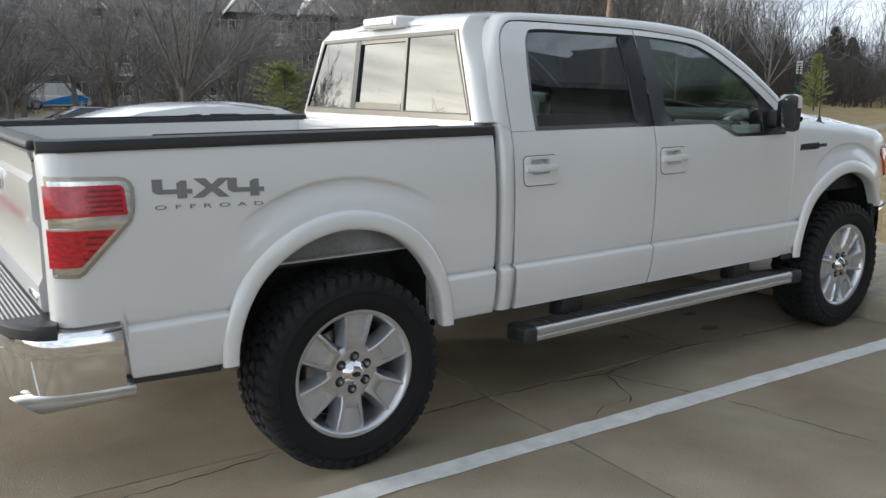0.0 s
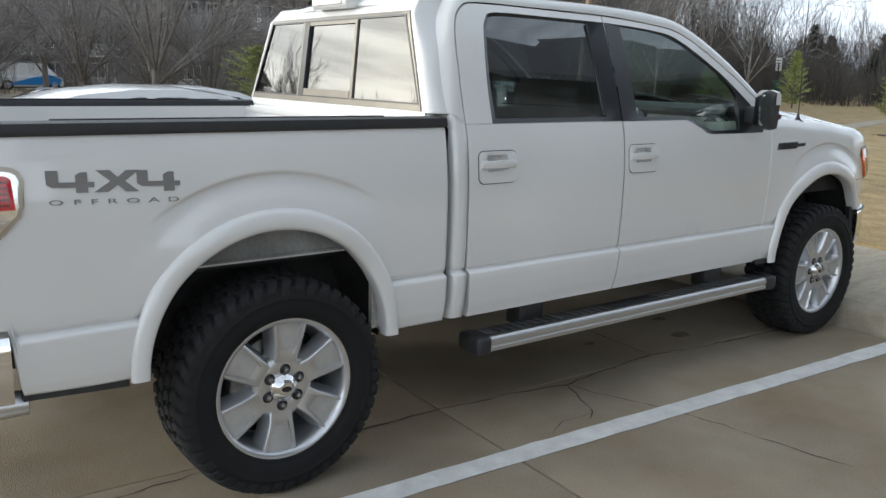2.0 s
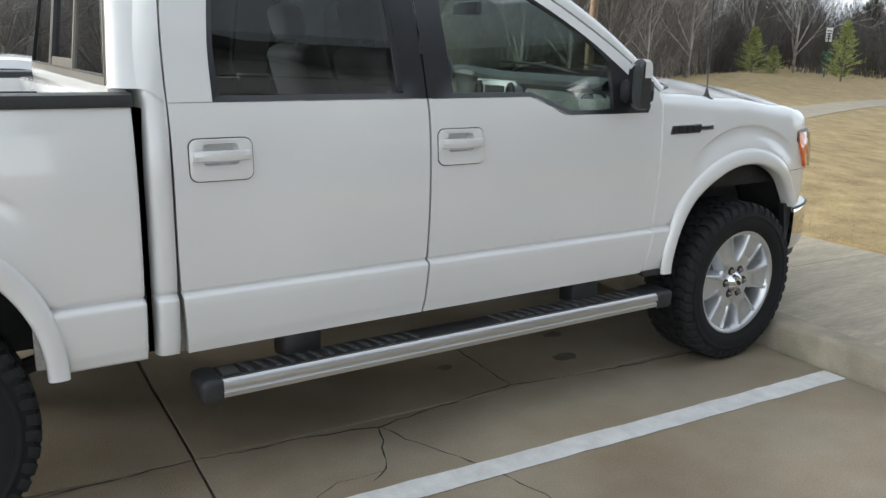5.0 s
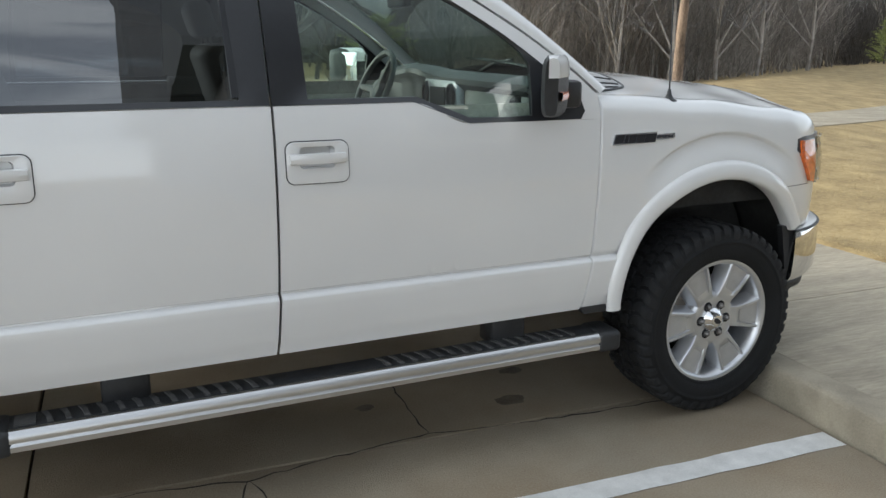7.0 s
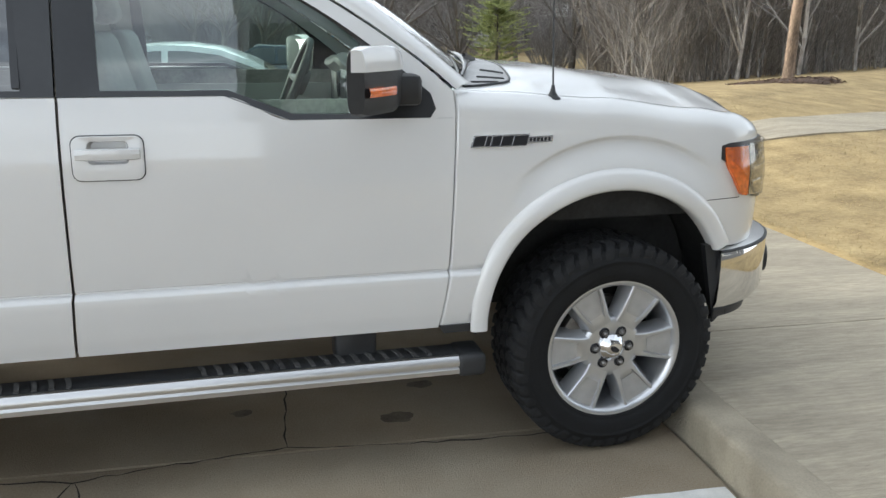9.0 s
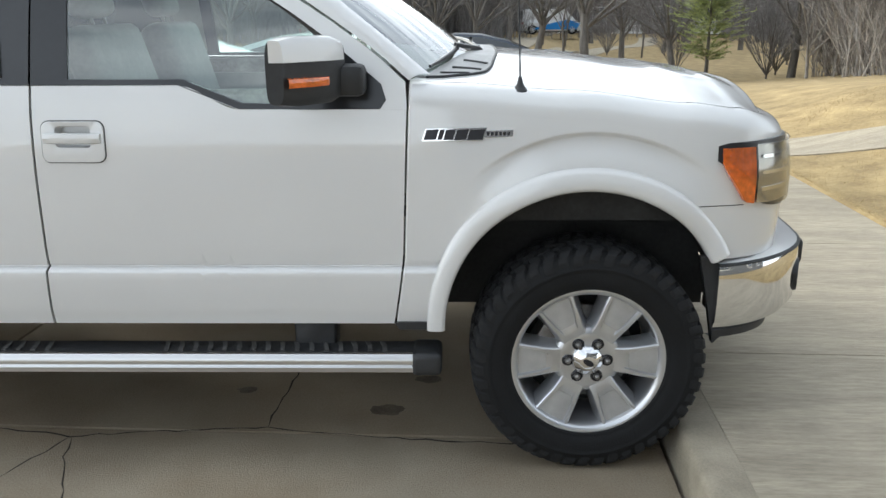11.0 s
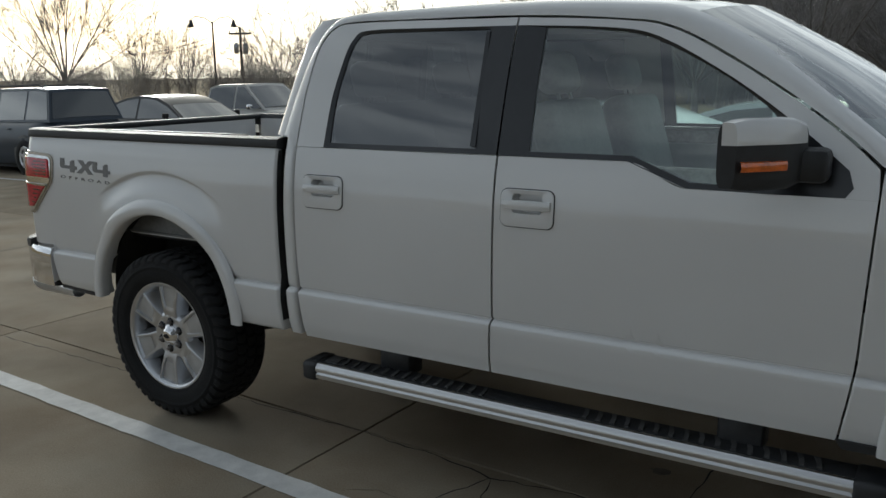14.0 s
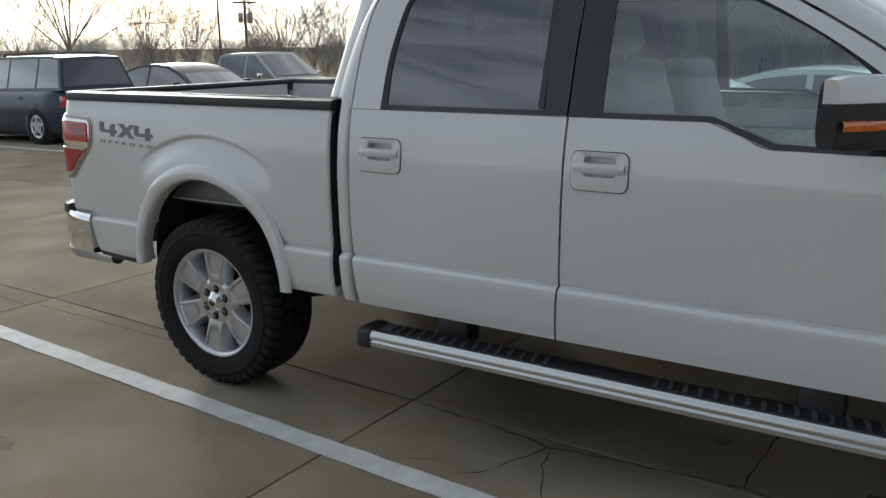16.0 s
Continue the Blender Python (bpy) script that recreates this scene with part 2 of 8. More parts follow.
# the thicket again, haze put into a lighter colour
THICKET_HAZED = mat("hazed_thicket", (0.13, 0.115, 0.11), 0.95, vary=0.3, scale=0.2, fine=4, second=(0.30, 0.265, 0.25), island=0.4)
NEEDLE = mat("pine_needles", (0.27, 0.32, 0.09), 0.75, vary=0.3, scale=2.5, fine=30, second=(0.55, 0.60, 0.24), island=0.35)
NEEDLE_DARK = mat("cedar_needles", (0.025, 0.035, 0.018), 0.85, vary=0.3, scale=1.0, fine=12, island=0.35)


# ---- mesh helpers ----
def part(name, bm, material, parent=None, label="", smooth=True, sharp=40):
    me = bpy.data.meshes.new(name)
    if smooth:
        for f in bm.faces:
            f.smooth = True
        for e in bm.edges:
            if len(e.link_faces) == 2 and e.calc_face_angle(0) > radians(sharp):
                e.smooth = False
    bm.to_mesh(me)
    bm.free()
    for one in (material if isinstance(material, (list, tuple)) else [material]):
        me.materials.append(one)
    ob = new(name, me)
    if parent:
        ob.parent = parent
    if label:
        ob["label"] = label
    return ob


def thing(name, label, category, group="", m=None):
    ob = new(name)
    ob.empty_display_size = 0.2
    if m:
        ob.matrix_basis = m
    return tagged(ob, label, category, group)


def box(bm, lo, hi, bevel=0.0, segments=2, m=None):
    vs = [bm.verts.new((x, y, z)) for x in (lo[0], hi[0]) for y in (lo[1], hi[1]) for z in (lo[2], hi[2])]
    fs = [bm.faces.new([vs[i] for i in f]) for f in ((0, 1, 3, 2), (4, 6, 7, 5), (0, 4, 5, 1), (2, 3, 7, 6), (0, 2, 6, 4), (1, 5, 7, 3))]
    if bevel:
        es = list({e for f in fs for e in f.edges})
        r = bmesh.ops.bevel(bm, geom=es, offset=bevel, segments=segments, affect="EDGES", profile=0.5)
        vs = list({v for f in r["faces"] for v in f.verts} | {v for v in vs if v.is_valid})
    if m:
        bmesh.ops.transform(bm, matrix=m, verts=vs)
    return bm


def boxes(*items):
    bm = bmesh.new()
    for it in items:
        box(bm, *it)
    return bm


def grid(bm, rows, close=False, flip=False):
    """Faces between rows of points of one length."""
    vv = [[bm.verts.new(p) for p in r] for r in rows]
    n = len(vv[0])
    for a, b in zip(vv, vv[1:]):
        for i in range(n if close else n - 1):
            q = [a[i], a[(i + 1) % n], b[(i + 1) % n], b[i]]
            if flip:
                q.reverse()
            try:
                bm.faces.new(q)
            except ValueError:
                pass
    return vv


def tube(bm, pts, radii, sides=8, cap=True):
    pts = [Vector(p) for p in pts]
    if isinstance(radii, (int, float)):
        radii = [radii] * len(pts)
    rows = []
    ref = Vector((0, 0, 1))
    for i, p in enumerate(pts):
        d = (pts[min(i + 1, len(pts) - 1)] - pts[max(i - 1, 0)]).normalized()
        a = d.cross(ref)
        if a.length < 0.05:
            a = d.cross(Vector((1, 0, 0)))
        a.normalize()
        b = d.cross(a)
        rows.append([p + radii[i] * (math.cos(2 * math.pi * k / sides) * a + math.sin(2 * math.pi * k / sides) * b) for k in range(sides)])
    vv = grid(bm, rows, close=True)
    if cap:
        bm.faces.new(vv[0])
        bm.faces.new(list(reversed(vv[-1])))
    return bm


def lathe(bm, profile, n=48, axis="y", at=(0, 0, 0), close=False):
    """profile: (radius, place along the axis)."""
    rows = []
    for r, s in profile:
        row = []
        for k in range(n):
            a = 2 * math.pi * k / n
            c, d = r * math.cos(a), r * math.sin(a)
            p = {"y": (c, s, d), "z": (c, d, s), "x": (s, c, d)}[axis]
            row.append((p[0] + at[0], p[1] + at[1], p[2] + at[2]))
        rows.append(row)
    grid(bm, rows, close=True)
    return bm


def prism(bm, outline, y0, y1, m=None):
    """An outline in x, z drawn out from y0 to y1, with closed ends."""
    tri = tessellate_polygon([[Vector((x, z, 0)) for x, z in outline]])
    a = [bm.verts.new((x, y0, z)) for x, z in outline]
    b = [bm.verts.new((x, y1, z)) for x, z in outline]
    for i, j, k in tri:
        bm.faces.new((a[i], a[j], a[k]))
        bm.faces.new((b[k], b[j], b[i]))
    n = len(outline)
    for i in range(n):
        bm.faces.new((a[i], b[i], b[(i + 1) % n], a[(i + 1) % n]))
    bmesh.ops.recalc_face_normals(bm, faces=bm.faces[:])
    if m:
        bmesh.ops.transform(bm, matrix=m, verts=a + b)
    return bm


def lerp(a, b, t):
    return a + (b - a) * t


def interp(x, table):
    if x <= table[0][0]:
        return table[0][1]
    for (x0, y0), (x1, y1) in zip(table, table[1:]):
        if x <= x1:
            return lerp(y0, y1, (x - x0) / (x1 - x0))
    return table[-1][1]


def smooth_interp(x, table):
    if x <= table[0][0]:
        return table[0][1]
    for (x0, y0), (x1, y1) in zip(table, table[1:]):
        if x <= x1:
            t = (x - x0) / (x1 - x0)
            return lerp(y0, y1, t * t * (3 - 2 * t))
    return table[-1][1]


def spline(x, table):
    """A smooth curve through the places of a table; the first and last only set its slope."""
    for (xa, ya), (x0, y0), (x1, y1), (xb, yb) in zip(table, table[1:], table[2:], table[3:]):
        if x <= x1:
            t, h = (x - x0) / (x1 - x0), x1 - x0
            m0, m1 = h * (y1 - ya) / (x1 - xa), h * (yb - y0) / (xb - x0)
            return (2 * t ** 3 - 3 * t * t + 1) * y0 + (t ** 3 - 2 * t * t + t) * m0 + (3 * t * t - 2 * t ** 3) * y1 + (t ** 3 - t * t) * m1
    return table[-2][1]


def step01(a, b, x):
    t = min(1, max(0, (x - a) / (b - a)))
    return t * t * (3 - 2 * t)


def spread(a, b, n):
    return [lerp(a, b, i / (n - 1)) for i in range(n)]


def fine_line(pts, per=6):
    """A polyline of control points, made smooth and fine (Catmull-Rom)."""
    out = []
    q = [Vector(p) for p in pts]
    for i in range(len(q) - 1):
        p0, p1, p2, p3 = q[max(i - 1, 0)], q[i], q[i + 1], q[min(i + 2, len(q) - 1)]
        for k in range(per):
            t = k / per
            out.append(0.5 * ((2 * p1) + (p2 - p0) * t + (2 * p0 - 5 * p1 + 4 * p2 - p3) * t * t + (3 * p1 - p0 - 3 * p2 + p3) * t ** 3))
    out.append(q[-1])
    return out


def mirrored(bm):
    """Adds the mirror image across y = 0."""
    bmesh.ops.mirror(bm, geom=bm.verts[:] + bm.edges[:] + bm.faces[:], axis="Y", merge_dist=0.0001)
    return bm


# ---- the pickup truck: heading +x, rear axle at x = 0, middle at y = 0 ----
WB, HUB_Z = 3.683, 0.4165
ARCH = ((-0.022, 0.555, 0.467), (3.665, 0.545, 0.488))
BROW = ((-0.015, 0.445, 0.785, 0.47), (3.675, 0.600, 0.626, 0.42))

SIDE = [(0.50, 0.935), (0.545, 0.953), (0.60, 0.970), (0.68, 0.980), (0.742, 0.984), (0.748, 0.982), (0.757, 0.969), (0.760, 0.957), (0.766, 0.956), (0.770, 0.9635), (0.785, 0.966), (0.82, 0.969),
        (0.95, 0.973), (1.08, 0.974), (1.20, 0.968), (1.30, 0.955), (1.36, 0.943), (1.385, 0.934), (1.60, 0.868), (1.75, 0.812), (1.86, 0.765), (1.93, 0.725)]


SIDE_UP = [(0.78, 0.9655), (0.82, 0.969), (0.95, 0.9735), (1.08, 0.9735), (1.20, 0.967), (1.30, 0.9545), (1.385, 0.934), (1.42, 0.9235)]


def side(x, z):
    """Half width of the body at a place of its side."""
    w = interp(z, SIDE) if z < 0.82 or z > 1.385 else spline(z, SIDE_UP)
    for cx, cz, rr, half in BROW:
        far = abs(x - cx)
        e = rr - math.hypot(x - cx, z - cz)
        if e > 0 and far < half * 1.6:
            w -= 0.017 * step01(0.0, 0.018, e) * (1 - step01(0.55 * half, half, far)) * (1 - step01(0.02, 0.11, e))
            w += 0.020 * step01(0.01, 0.20, e) * (1 - step01(0.55 * half, 1.5 * half, far)) * step01(0.78, 1.0, z)
    w -= 0.10 * step01(3.95, 4.45, x) * step01(0.9, 1.25, z) * 0.2
    return w


truck = thing("pickup_truck", "white four-door pickup truck on large off-road tyres, parked on concrete", "pickup truck")


def arch_floor(x, low, which, grow=0.0):
    cx, cz, r = ARCH[which]
    r += grow
    dx = x - cx
    if abs(dx) >= r:
        return low
    return max(low, cz + math.sqrt(r * r - dx * dx))


def arch_columns(x0, x1, which, n):
    cx, cz, r = ARCH[which]
    xs = set(round(x, 4) for x in spread(x0, x1, n))
    for a in spread(0, math.pi, 40):
        x = cx - (r + 0.001) * math.cos(a)
        if x0 < x < x1:
            xs.add(round(x, 4))
    return sorted(xs)


BREAKS = [0.742, 0.748, 0.757, 0.760, 0.766, 0.770, 0.785]


def heights(a, b, n):
    """Heights from a to b, with rows on the crease of the side."""
    zs = [lerp(a, b, k / (n - 1)) for k in range(n)]
    for br in BREAKS:
        if a < br < b:
            k = min(range(1, n - 1), key=lambda i: abs(zs[i] - br) + (9 if zs[i] in BREAKS else 0))
            zs[k] = br
    return sorted(zs)


# bed sides, with the rounded rear corner
BED0, BED1 = -1.02, 0.744
bed_xs = sorted(set(arch_columns(BED0, BED1, 0, 150) + spread(-0.905, -0.862, 8)))


def bed_side():
    bm = bmesh.new()
    cols = []
    rows = 92
    for a in spread(90, 12, 7):
        s = radians(a)
        col = []
        for z in heights(0.785, 1.372, rows):
            col.append((BED0 - 0.085 * math.sin(s), -(side(BED0, z) - 0.085 * (1 - math.cos(s))), z))
        cols.append(col)
    for x in bed_xs:
        low = 0.553 if x > 0.3 else lerp(0.575, 0.558, step01(BED0, -0.6, x))
        low = lerp(0.785, low, step01(-0.90, -0.866, x))
        a = arch_floor(x, low, 0)
        zz = heights(a, 1.372, rows)
        cols.append([(x, -side(x, z), z) for z in zz])
    last = cols[-1]
    cols.append([(p[0] + 0.004, p[1] + 0.012, p[2]) for p in last])
    cols.append([(p[0] + 0.003, p[1] + 0.06, p[2]) for p in last])
    for c in cols:
        c.insert(0, (c[0][0], c[0][1] + 0.05, c[0][2] + 0.004))
        c.append((c[-1][0], c[-1][1] + 0.05, c[-1][2]))
    grid(bm, cols, flip=True)
    return bm


for flip in (1, -1):
    bm = bed_side()
    if flip < 0:
        bmesh.ops.transform(bm, matrix=Matrix.Diagonal((1, -1, 1, 1)), verts=bm.verts[:])
        bmesh.ops.reverse_faces(bm, faces=bm.faces[:])
    part("bed_side", bm, PAINT, truck, "white pressed steel bed side with a raised wheel arch", sharp=45)

# bed rails, floor, front wall, tailgate
for sgn in (-1, 1):
    bm = bmesh.new()
    sec = [(-0.028, 1.366), (-0.031, 1.377), (-0.024, 1.403), (0.0, 1.408), (0.055, 1.408), (0.075, 1.403), (0.085, 1.385), (0.085, 1.33)]
    rows = []
    for x in spread(-1.103, 0.752, 30):
        w = interp(1.372, SIDE) - 0.02 + (0.006 * step01(-0.98, -1.075, x) if x < -0.98 else 0) - 0.05 * (1 - step01(-1.103, -1.03, x))
        rows.append([(x, sgn * (w - 0.0 - s), z) for s, z in sec])
    vv = grid(bm, rows, flip=(sgn > 0))
    for r in (vv[0], vv[-1]):
        bm.faces.new(r)
    bmesh.ops.recalc_face_normals(bm, faces=bm.faces[:])
    rail = part("rail_cap", bm, BLACK, truck, "black plastic bed rail cap")
    bm = bmesh.new()
    for x0, x1 in ((-0.72, 0.50),):
        box(bm, (x0, sgn * 0.862 - 0.008, 1.4075), (x1, sgn * 0.862 + 0.008, 1.4125), 0.002, 1)
    part("rail_slot", bm, GLOSSBLACK, rail)
bm = bmesh.new()
box(bm, (-1.04, -0.82, 0.86), (0.64, 0.82, 0.88))
bed_floor = part("bed_floor", bm, BLACK, truck, "black ribbed bed liner floor")
for k in range(13):
    y = -0.72 + k * 0.12
    bm = bmesh.new()
    box(bm, (-1.03, y - 0.03, 0.878), (0.63, y + 0.03, 0.892), 0.004, 1)
    part("floor_rib", bm, BLACK, bed_floor)
for sgn in (-1, 1):
    part("bed_inner_wall", boxes(((-1.04, sgn * 0.835 - 0.01, 0.88), (0.68, sgn * 0.835 + 0.01, 1.375))), PAINT, truck, smooth=False)
bm = bmesh.new()
box(bm, (0.640, -0.86, 0.80), (0.676, 0.86, 1.374), 0.01)
box(bm, (0.630, -0.74, 1.345), (0.680, 0.74, 1.385), 0.008)
part("bed_front_wall", bm, PAINT, truck, "white bulkhead at the head of the bed")
bm = bmesh.new()
gate = []
for y in spread(-0.78, 0.78, 24):
    gate.append([(-1.112 + dx, y, z) for z, dx in ((0.80, 0.012), (0.815, 0), (0.90, -0.004), (0.93, 0.012), (1.10, 0.014), (1.13, -0.002), (1.26, -0.004), (1.28, 0.012), (1.33, 0.01), (1.36, 0.0), (1.372, 0.02), (1.372, 0.06), (0.80, 0.06))])
vv = grid(bm, gate, close=True, flip=True)
bm.faces.new(vv[0])
bm.faces.new(list(reversed(vv[-1])))
bmesh.ops.recalc_face_normals(bm, faces=bm.faces[:])
gate_ob = part("tailgate", bm, PAINT, truck, "white pressed tailgate, closed", sharp=30)
bm = bmesh.new()
box(bm, (-1.128, -0.87, 1.372), (-1.045, 0.87, 1.406), 0.014, 3)
part("gate_cap", bm, BLACK, gate_ob, "black plastic tailgate cap")
bm = bmesh.new()
box(bm, (-1.135, -0.14, 1.17), (-1.108, 0.14, 1.25), 0.012)
part("gate_handle", bm, CHROME, gate_ob, "chrome tailgate handle")
bm = bmesh.new()
box(bm, (-1.122, -0.74, 0.84), (-1.110, -0.60, 0.86), 0.004, 1)
part("gate_script", bm, CHROME, gate_ob, "small chrome badge, a plain bar")

# an inner shell behind the joints, paled to bounce light under the truck
bm = bmesh.new()
for x0, x1, z0, z1 in ((0.60, 3.0, 0.56, 1.36), (0.42, 0.86, 0.56, 1.36)):
    for sgn in (-1, 1):
        box(bm, (x0, sgn * 0.90 - 0.012, z0), (x1, sgn * 0.90 + 0.012, z1))
box(bm, (0.80, -0.90, 0.54), (3.1, 0.90, 0.60))
part("cab_floor", bm, FLOORPAN, truck, "floor pan, made pale to bounce light under the truck", smooth=False)

# cab rear corner, doors
def rear_corner():
    bm = bmesh.new()
    cols = []
    zs = heights(0.552, 1.42, 50)
    for x, dy in ((0.776, 0.10), (0.777, 0.05), (0.781, 0.020), (0.790, 0.005), (0.804, 0.0), (0.825, 0.0), (0.848, 0.0)):
        cols.append([(x + 0.004 * step01(1.1, 1.4, z), -side(0.9, z) + dy, z) for z in zs])
    cols.append([(0.846, p[1] + 0.03, p[2]) for p in cols[-1]])
    grid(bm, cols, flip=True)
    return bm


def both_sides(name, make, material, label="", sharp=45, parent=truck):
    obs = []
    for k in (1, -1):
        bm = make()
        if k < 0:
            bmesh.ops.transform(bm, matrix=Matrix.Diagonal((1, -1, 1, 1)), verts=bm.verts[:])
            bmesh.ops.reverse_faces(bm, faces=bm.faces[:])
        obs.append(part(name, bm, material, parent[len(obs)] if isinstance(parent, list) else parent, label, sharp=sharp))
    return obs


both_sides("cab_corner", rear_corner, PAINT)
for sgn in (-1, 1):
    # dark backing added for the shade deep in the gap
    part("gap_seal", boxes(((0.735, sgn * 0.885 - 0.012, 0.57), (0.79, sgn * 0.885 + 0.012, 1.36))), UNDER, truck, smooth=False)


    # dark sheet over the bed's front edge, standing in for the gap's shade
    bm = bmesh.new()
    zs = [z for z in spread(0.60, 1.355, 16)]
    grid(bm, [[(0.7495, sgn * (side(0.75, z) - d), z) for z in zs] for d in (0.008, 0.05, 0.10)] + [[(0.772, sgn * (side(0.75, z) - 0.10), z) for z in zs]])
    bmesh.ops.recalc_face_normals(bm, faces=bm.faces[:])
    part("bed_edge_seal", bm, UNDER, truck, "dark sheet for the shade between bed and cab")


def belt_front(x):
    return smooth_interp(x, [(2.29, 1.375), (2.50, 1.298), (3.2, 1.296)])


def door_panel(x0, x1, top, n, lean, cup):
    def make():
        bm = bmesh.new()
        cols = []
        xs = spread(x0, x1, n)
        for x in xs:
            t = top(x)
            f = (x - x0) / (x1 - x0)
            col = []
            for z in heights(0.548, t, 56):
                xx = x + lean[0](z) * (1 - f) + lean[1](z) * f
                col.append((xx, -side(xx, z), z))
            col.insert(0, (col[0][0], col[0][1] + 0.05, 0.556))
            col.append((col[-1][0], col[-1][1] + 0.03, col[-1][2] - 0.003))
            cols.append(col)
        cols.insert(0, [(p[0] + 0.002, p[1] + 0.035, p[2]) for p in cols[0]])
        cols.append([(p[0] - 0.002, p[1] + 0.035, p[2]) for p in cols[-1]])
        grid(bm, cols, flip=True)
        # an opening behind the handle cup
        gone = [f for f in bm.faces if all(cup + 0.004 < v.co.x < cup + 0.203 and 1.132 < v.co.z < 1.258 for v in f.verts)]
        bmesh.ops.delete(bm, geom=gone, context="FACES")
        return bm
    return make


seam_b = lambda z: interp(z, [(0.55, -0.016), (0.76, -0.004), (1.0, 0.0), (1.385, 0.004)])
seam_f = lambda z: interp(z, [(0.55, -0.035), (0.70, -0.012), (0.80, 0.0), (1.30, 0.018), (1.39, 0.02)])
seam_r = lambda z: interp(z, [(0.55, 0.02), (0.75, 0.006), (0.9, 0.0), (1.385, 0.0)])
rear_doors = both_sides("rear_door", door_panel(0.857, 1.806, lambda x: 1.375, 46, (seam_r, seam_b), 0.908), PAINT, "white rear door with a creased lower edge")
front_doors = both_sides("front_door", door_panel(1.815, 3.036, belt_front, 66, (seam_b, seam_f), 1.846), PAINT, "white front door, its window line dipping forward")

# frames round the windows: a white band, a black band and the pane, on the leaning upper side
R_OUT = [(0.857, 1.377), (0.866, 1.60), (0.893, 1.78), (0.955, 1.862), (1.06, 1.879), (1.40, 1.877), (1.806, 1.870), (1.808, 1.62), (1.808, 1.377), (1.40, 1.377)]
R_BLK = [(1.000, 1.377), (1.006, 1.56), (1.034, 1.74), (1.062, 1.815), (1.125, 1.847), (1.42, 1.846), (1.8062, 1.841), (1.8082, 1.62), (1.8082, 1.378), (1.40, 1.378)]
R_GLS = [(1.026, 1.396), (1.026, 1.56), (1.050, 1.73), (1.074, 1.803), (1.130, 1.834), (1.40, 1.835), (1.700, 1.831), (1.708, 1.62), (1.715, 1.396), (1.40, 1.396)]
F_OUT = [(1.816, 1.377), (1.815, 1.62), (1.814, 1.870), (2.18, 1.846), (2.40, 1.806), (2.68, 1.656), (2.92, 1.496), (3.050, 1.385), (3.054, 1.335), (3.055, 1.297), (2.75, 1.297), (2.50, 1.299), (2.30, 1.3755)]
F_BLK = [(1.8158, 1.377), (1.8148, 1.62), (1.8142, 1.841), (2.15, 1.822), (2.35, 1.784), (2.62, 1.640), (2.83, 1.494), (2.972, 1.378), (2.988, 1.328), (2.968, 1.299), (2.75, 1.298), (2.503, 1.300), (2.302, 1.3765)]
F_GLS = [(1.935, 1.394), (1.930, 1.62), (1.927, 1.829), (2.13, 1.816), (2.322, 1.782), (2.560, 1.667), (2.720, 1.560), (2.775, 1.498), (2.770, 1.400), (2.763, 1.318), (2.66, 1.315), (2.512, 1.318), (2.315, 1.394)]


def soften(pts, i0, i1, per=4):
    """Round the run of an outline between two of its points."""
    return pts[:i0] + [(p.x, p.z) for p in fine_line([(x, 0, z) for x, z in pts[i0:i1 + 1]], per)] + pts[i1 + 1:]


R_OUT, R_BLK, R_GLS = (soften(o, 0, 5) for o in (R_OUT, R_BLK, R_GLS))
F_OUT, F_BLK, F_GLS = (soften(o, 2, 7) for o in (F_OUT, F_BLK, F_GLS))


def ring_mesh(a, b, da, db, per=3, ends=None):
    def make():
        bm = bmesh.new()
        n = len(a)
        ra, rb = [], []
        for i in range(n):
            for k in range(per):
                t = k / per
                for src, dst in ((a, ra), (b, rb)):
                    p, q = src[i], src[(i + 1) % n]
                    dst.append((lerp(p[0], q[0], t), lerp(p[1], q[1], t)))
        rows = [[(x, -side(x, z) + da + 0.02, z) for x, z in ra], [(x, -side(x, z) + da, z) for x, z in ra],
                [(x, -side(x, z) + db, z) for x, z in rb], [(x, -side(x, z) + db + 0.02, z) for x, z in rb]]
        grid(bm, rows, close=True)
        bmesh.ops.remove_doubles(bm, verts=bm.verts[:], dist=0.0004)
        bmesh.ops.recalc_face_normals(bm, faces=bm.faces[:])
        return bm
    return make


def pane_mesh(outline, d, cols=14, rows=8):
    def make():
        bm = bmesh.new()
        tri = tessellate_polygon([[Vector((x, z, 0)) for x, z in outline]])
        vs = [bm.verts.new((x, -side(x, z) + d, z)) for x, z in outline]
        for t in tri:
            try:
                bm.faces.new([vs[i] for i in t])
            except ValueError:
                pass
        bmesh.ops.recalc_face_normals(bm, faces=bm.faces[:])
        return bm
    return make


both_sides("window_frame", ring_mesh(R_OUT, R_BLK, 0.0, 0.0), PAINT, parent=rear_doors)
both_sides("window_trim", ring_mesh(R_BLK, R_GLS, -0.001, 0.006), GLOSSBLACK, "black window surround and pillar cover", parent=rear_doors)
both_sides("window_pane", pane_mesh(R_GLS, 0.010), GLASS_R, "dark tinted rear side window", parent=rear_doors)
both_sides("window_frame", ring_mesh(F_OUT, F_BLK, 0.0, 0.0), PAINT, parent=front_doors)
both_sides("window_trim", ring_mesh(F_BLK, F_GLS, -0.001, 0.006), GLOSSBLACK, "black window surround with a mirror sail", parent=front_doors)
both_sides("window_pane", pane_mesh(F_GLS, 0.010), GLASS_F, "clear front side window", parent=front_doors)
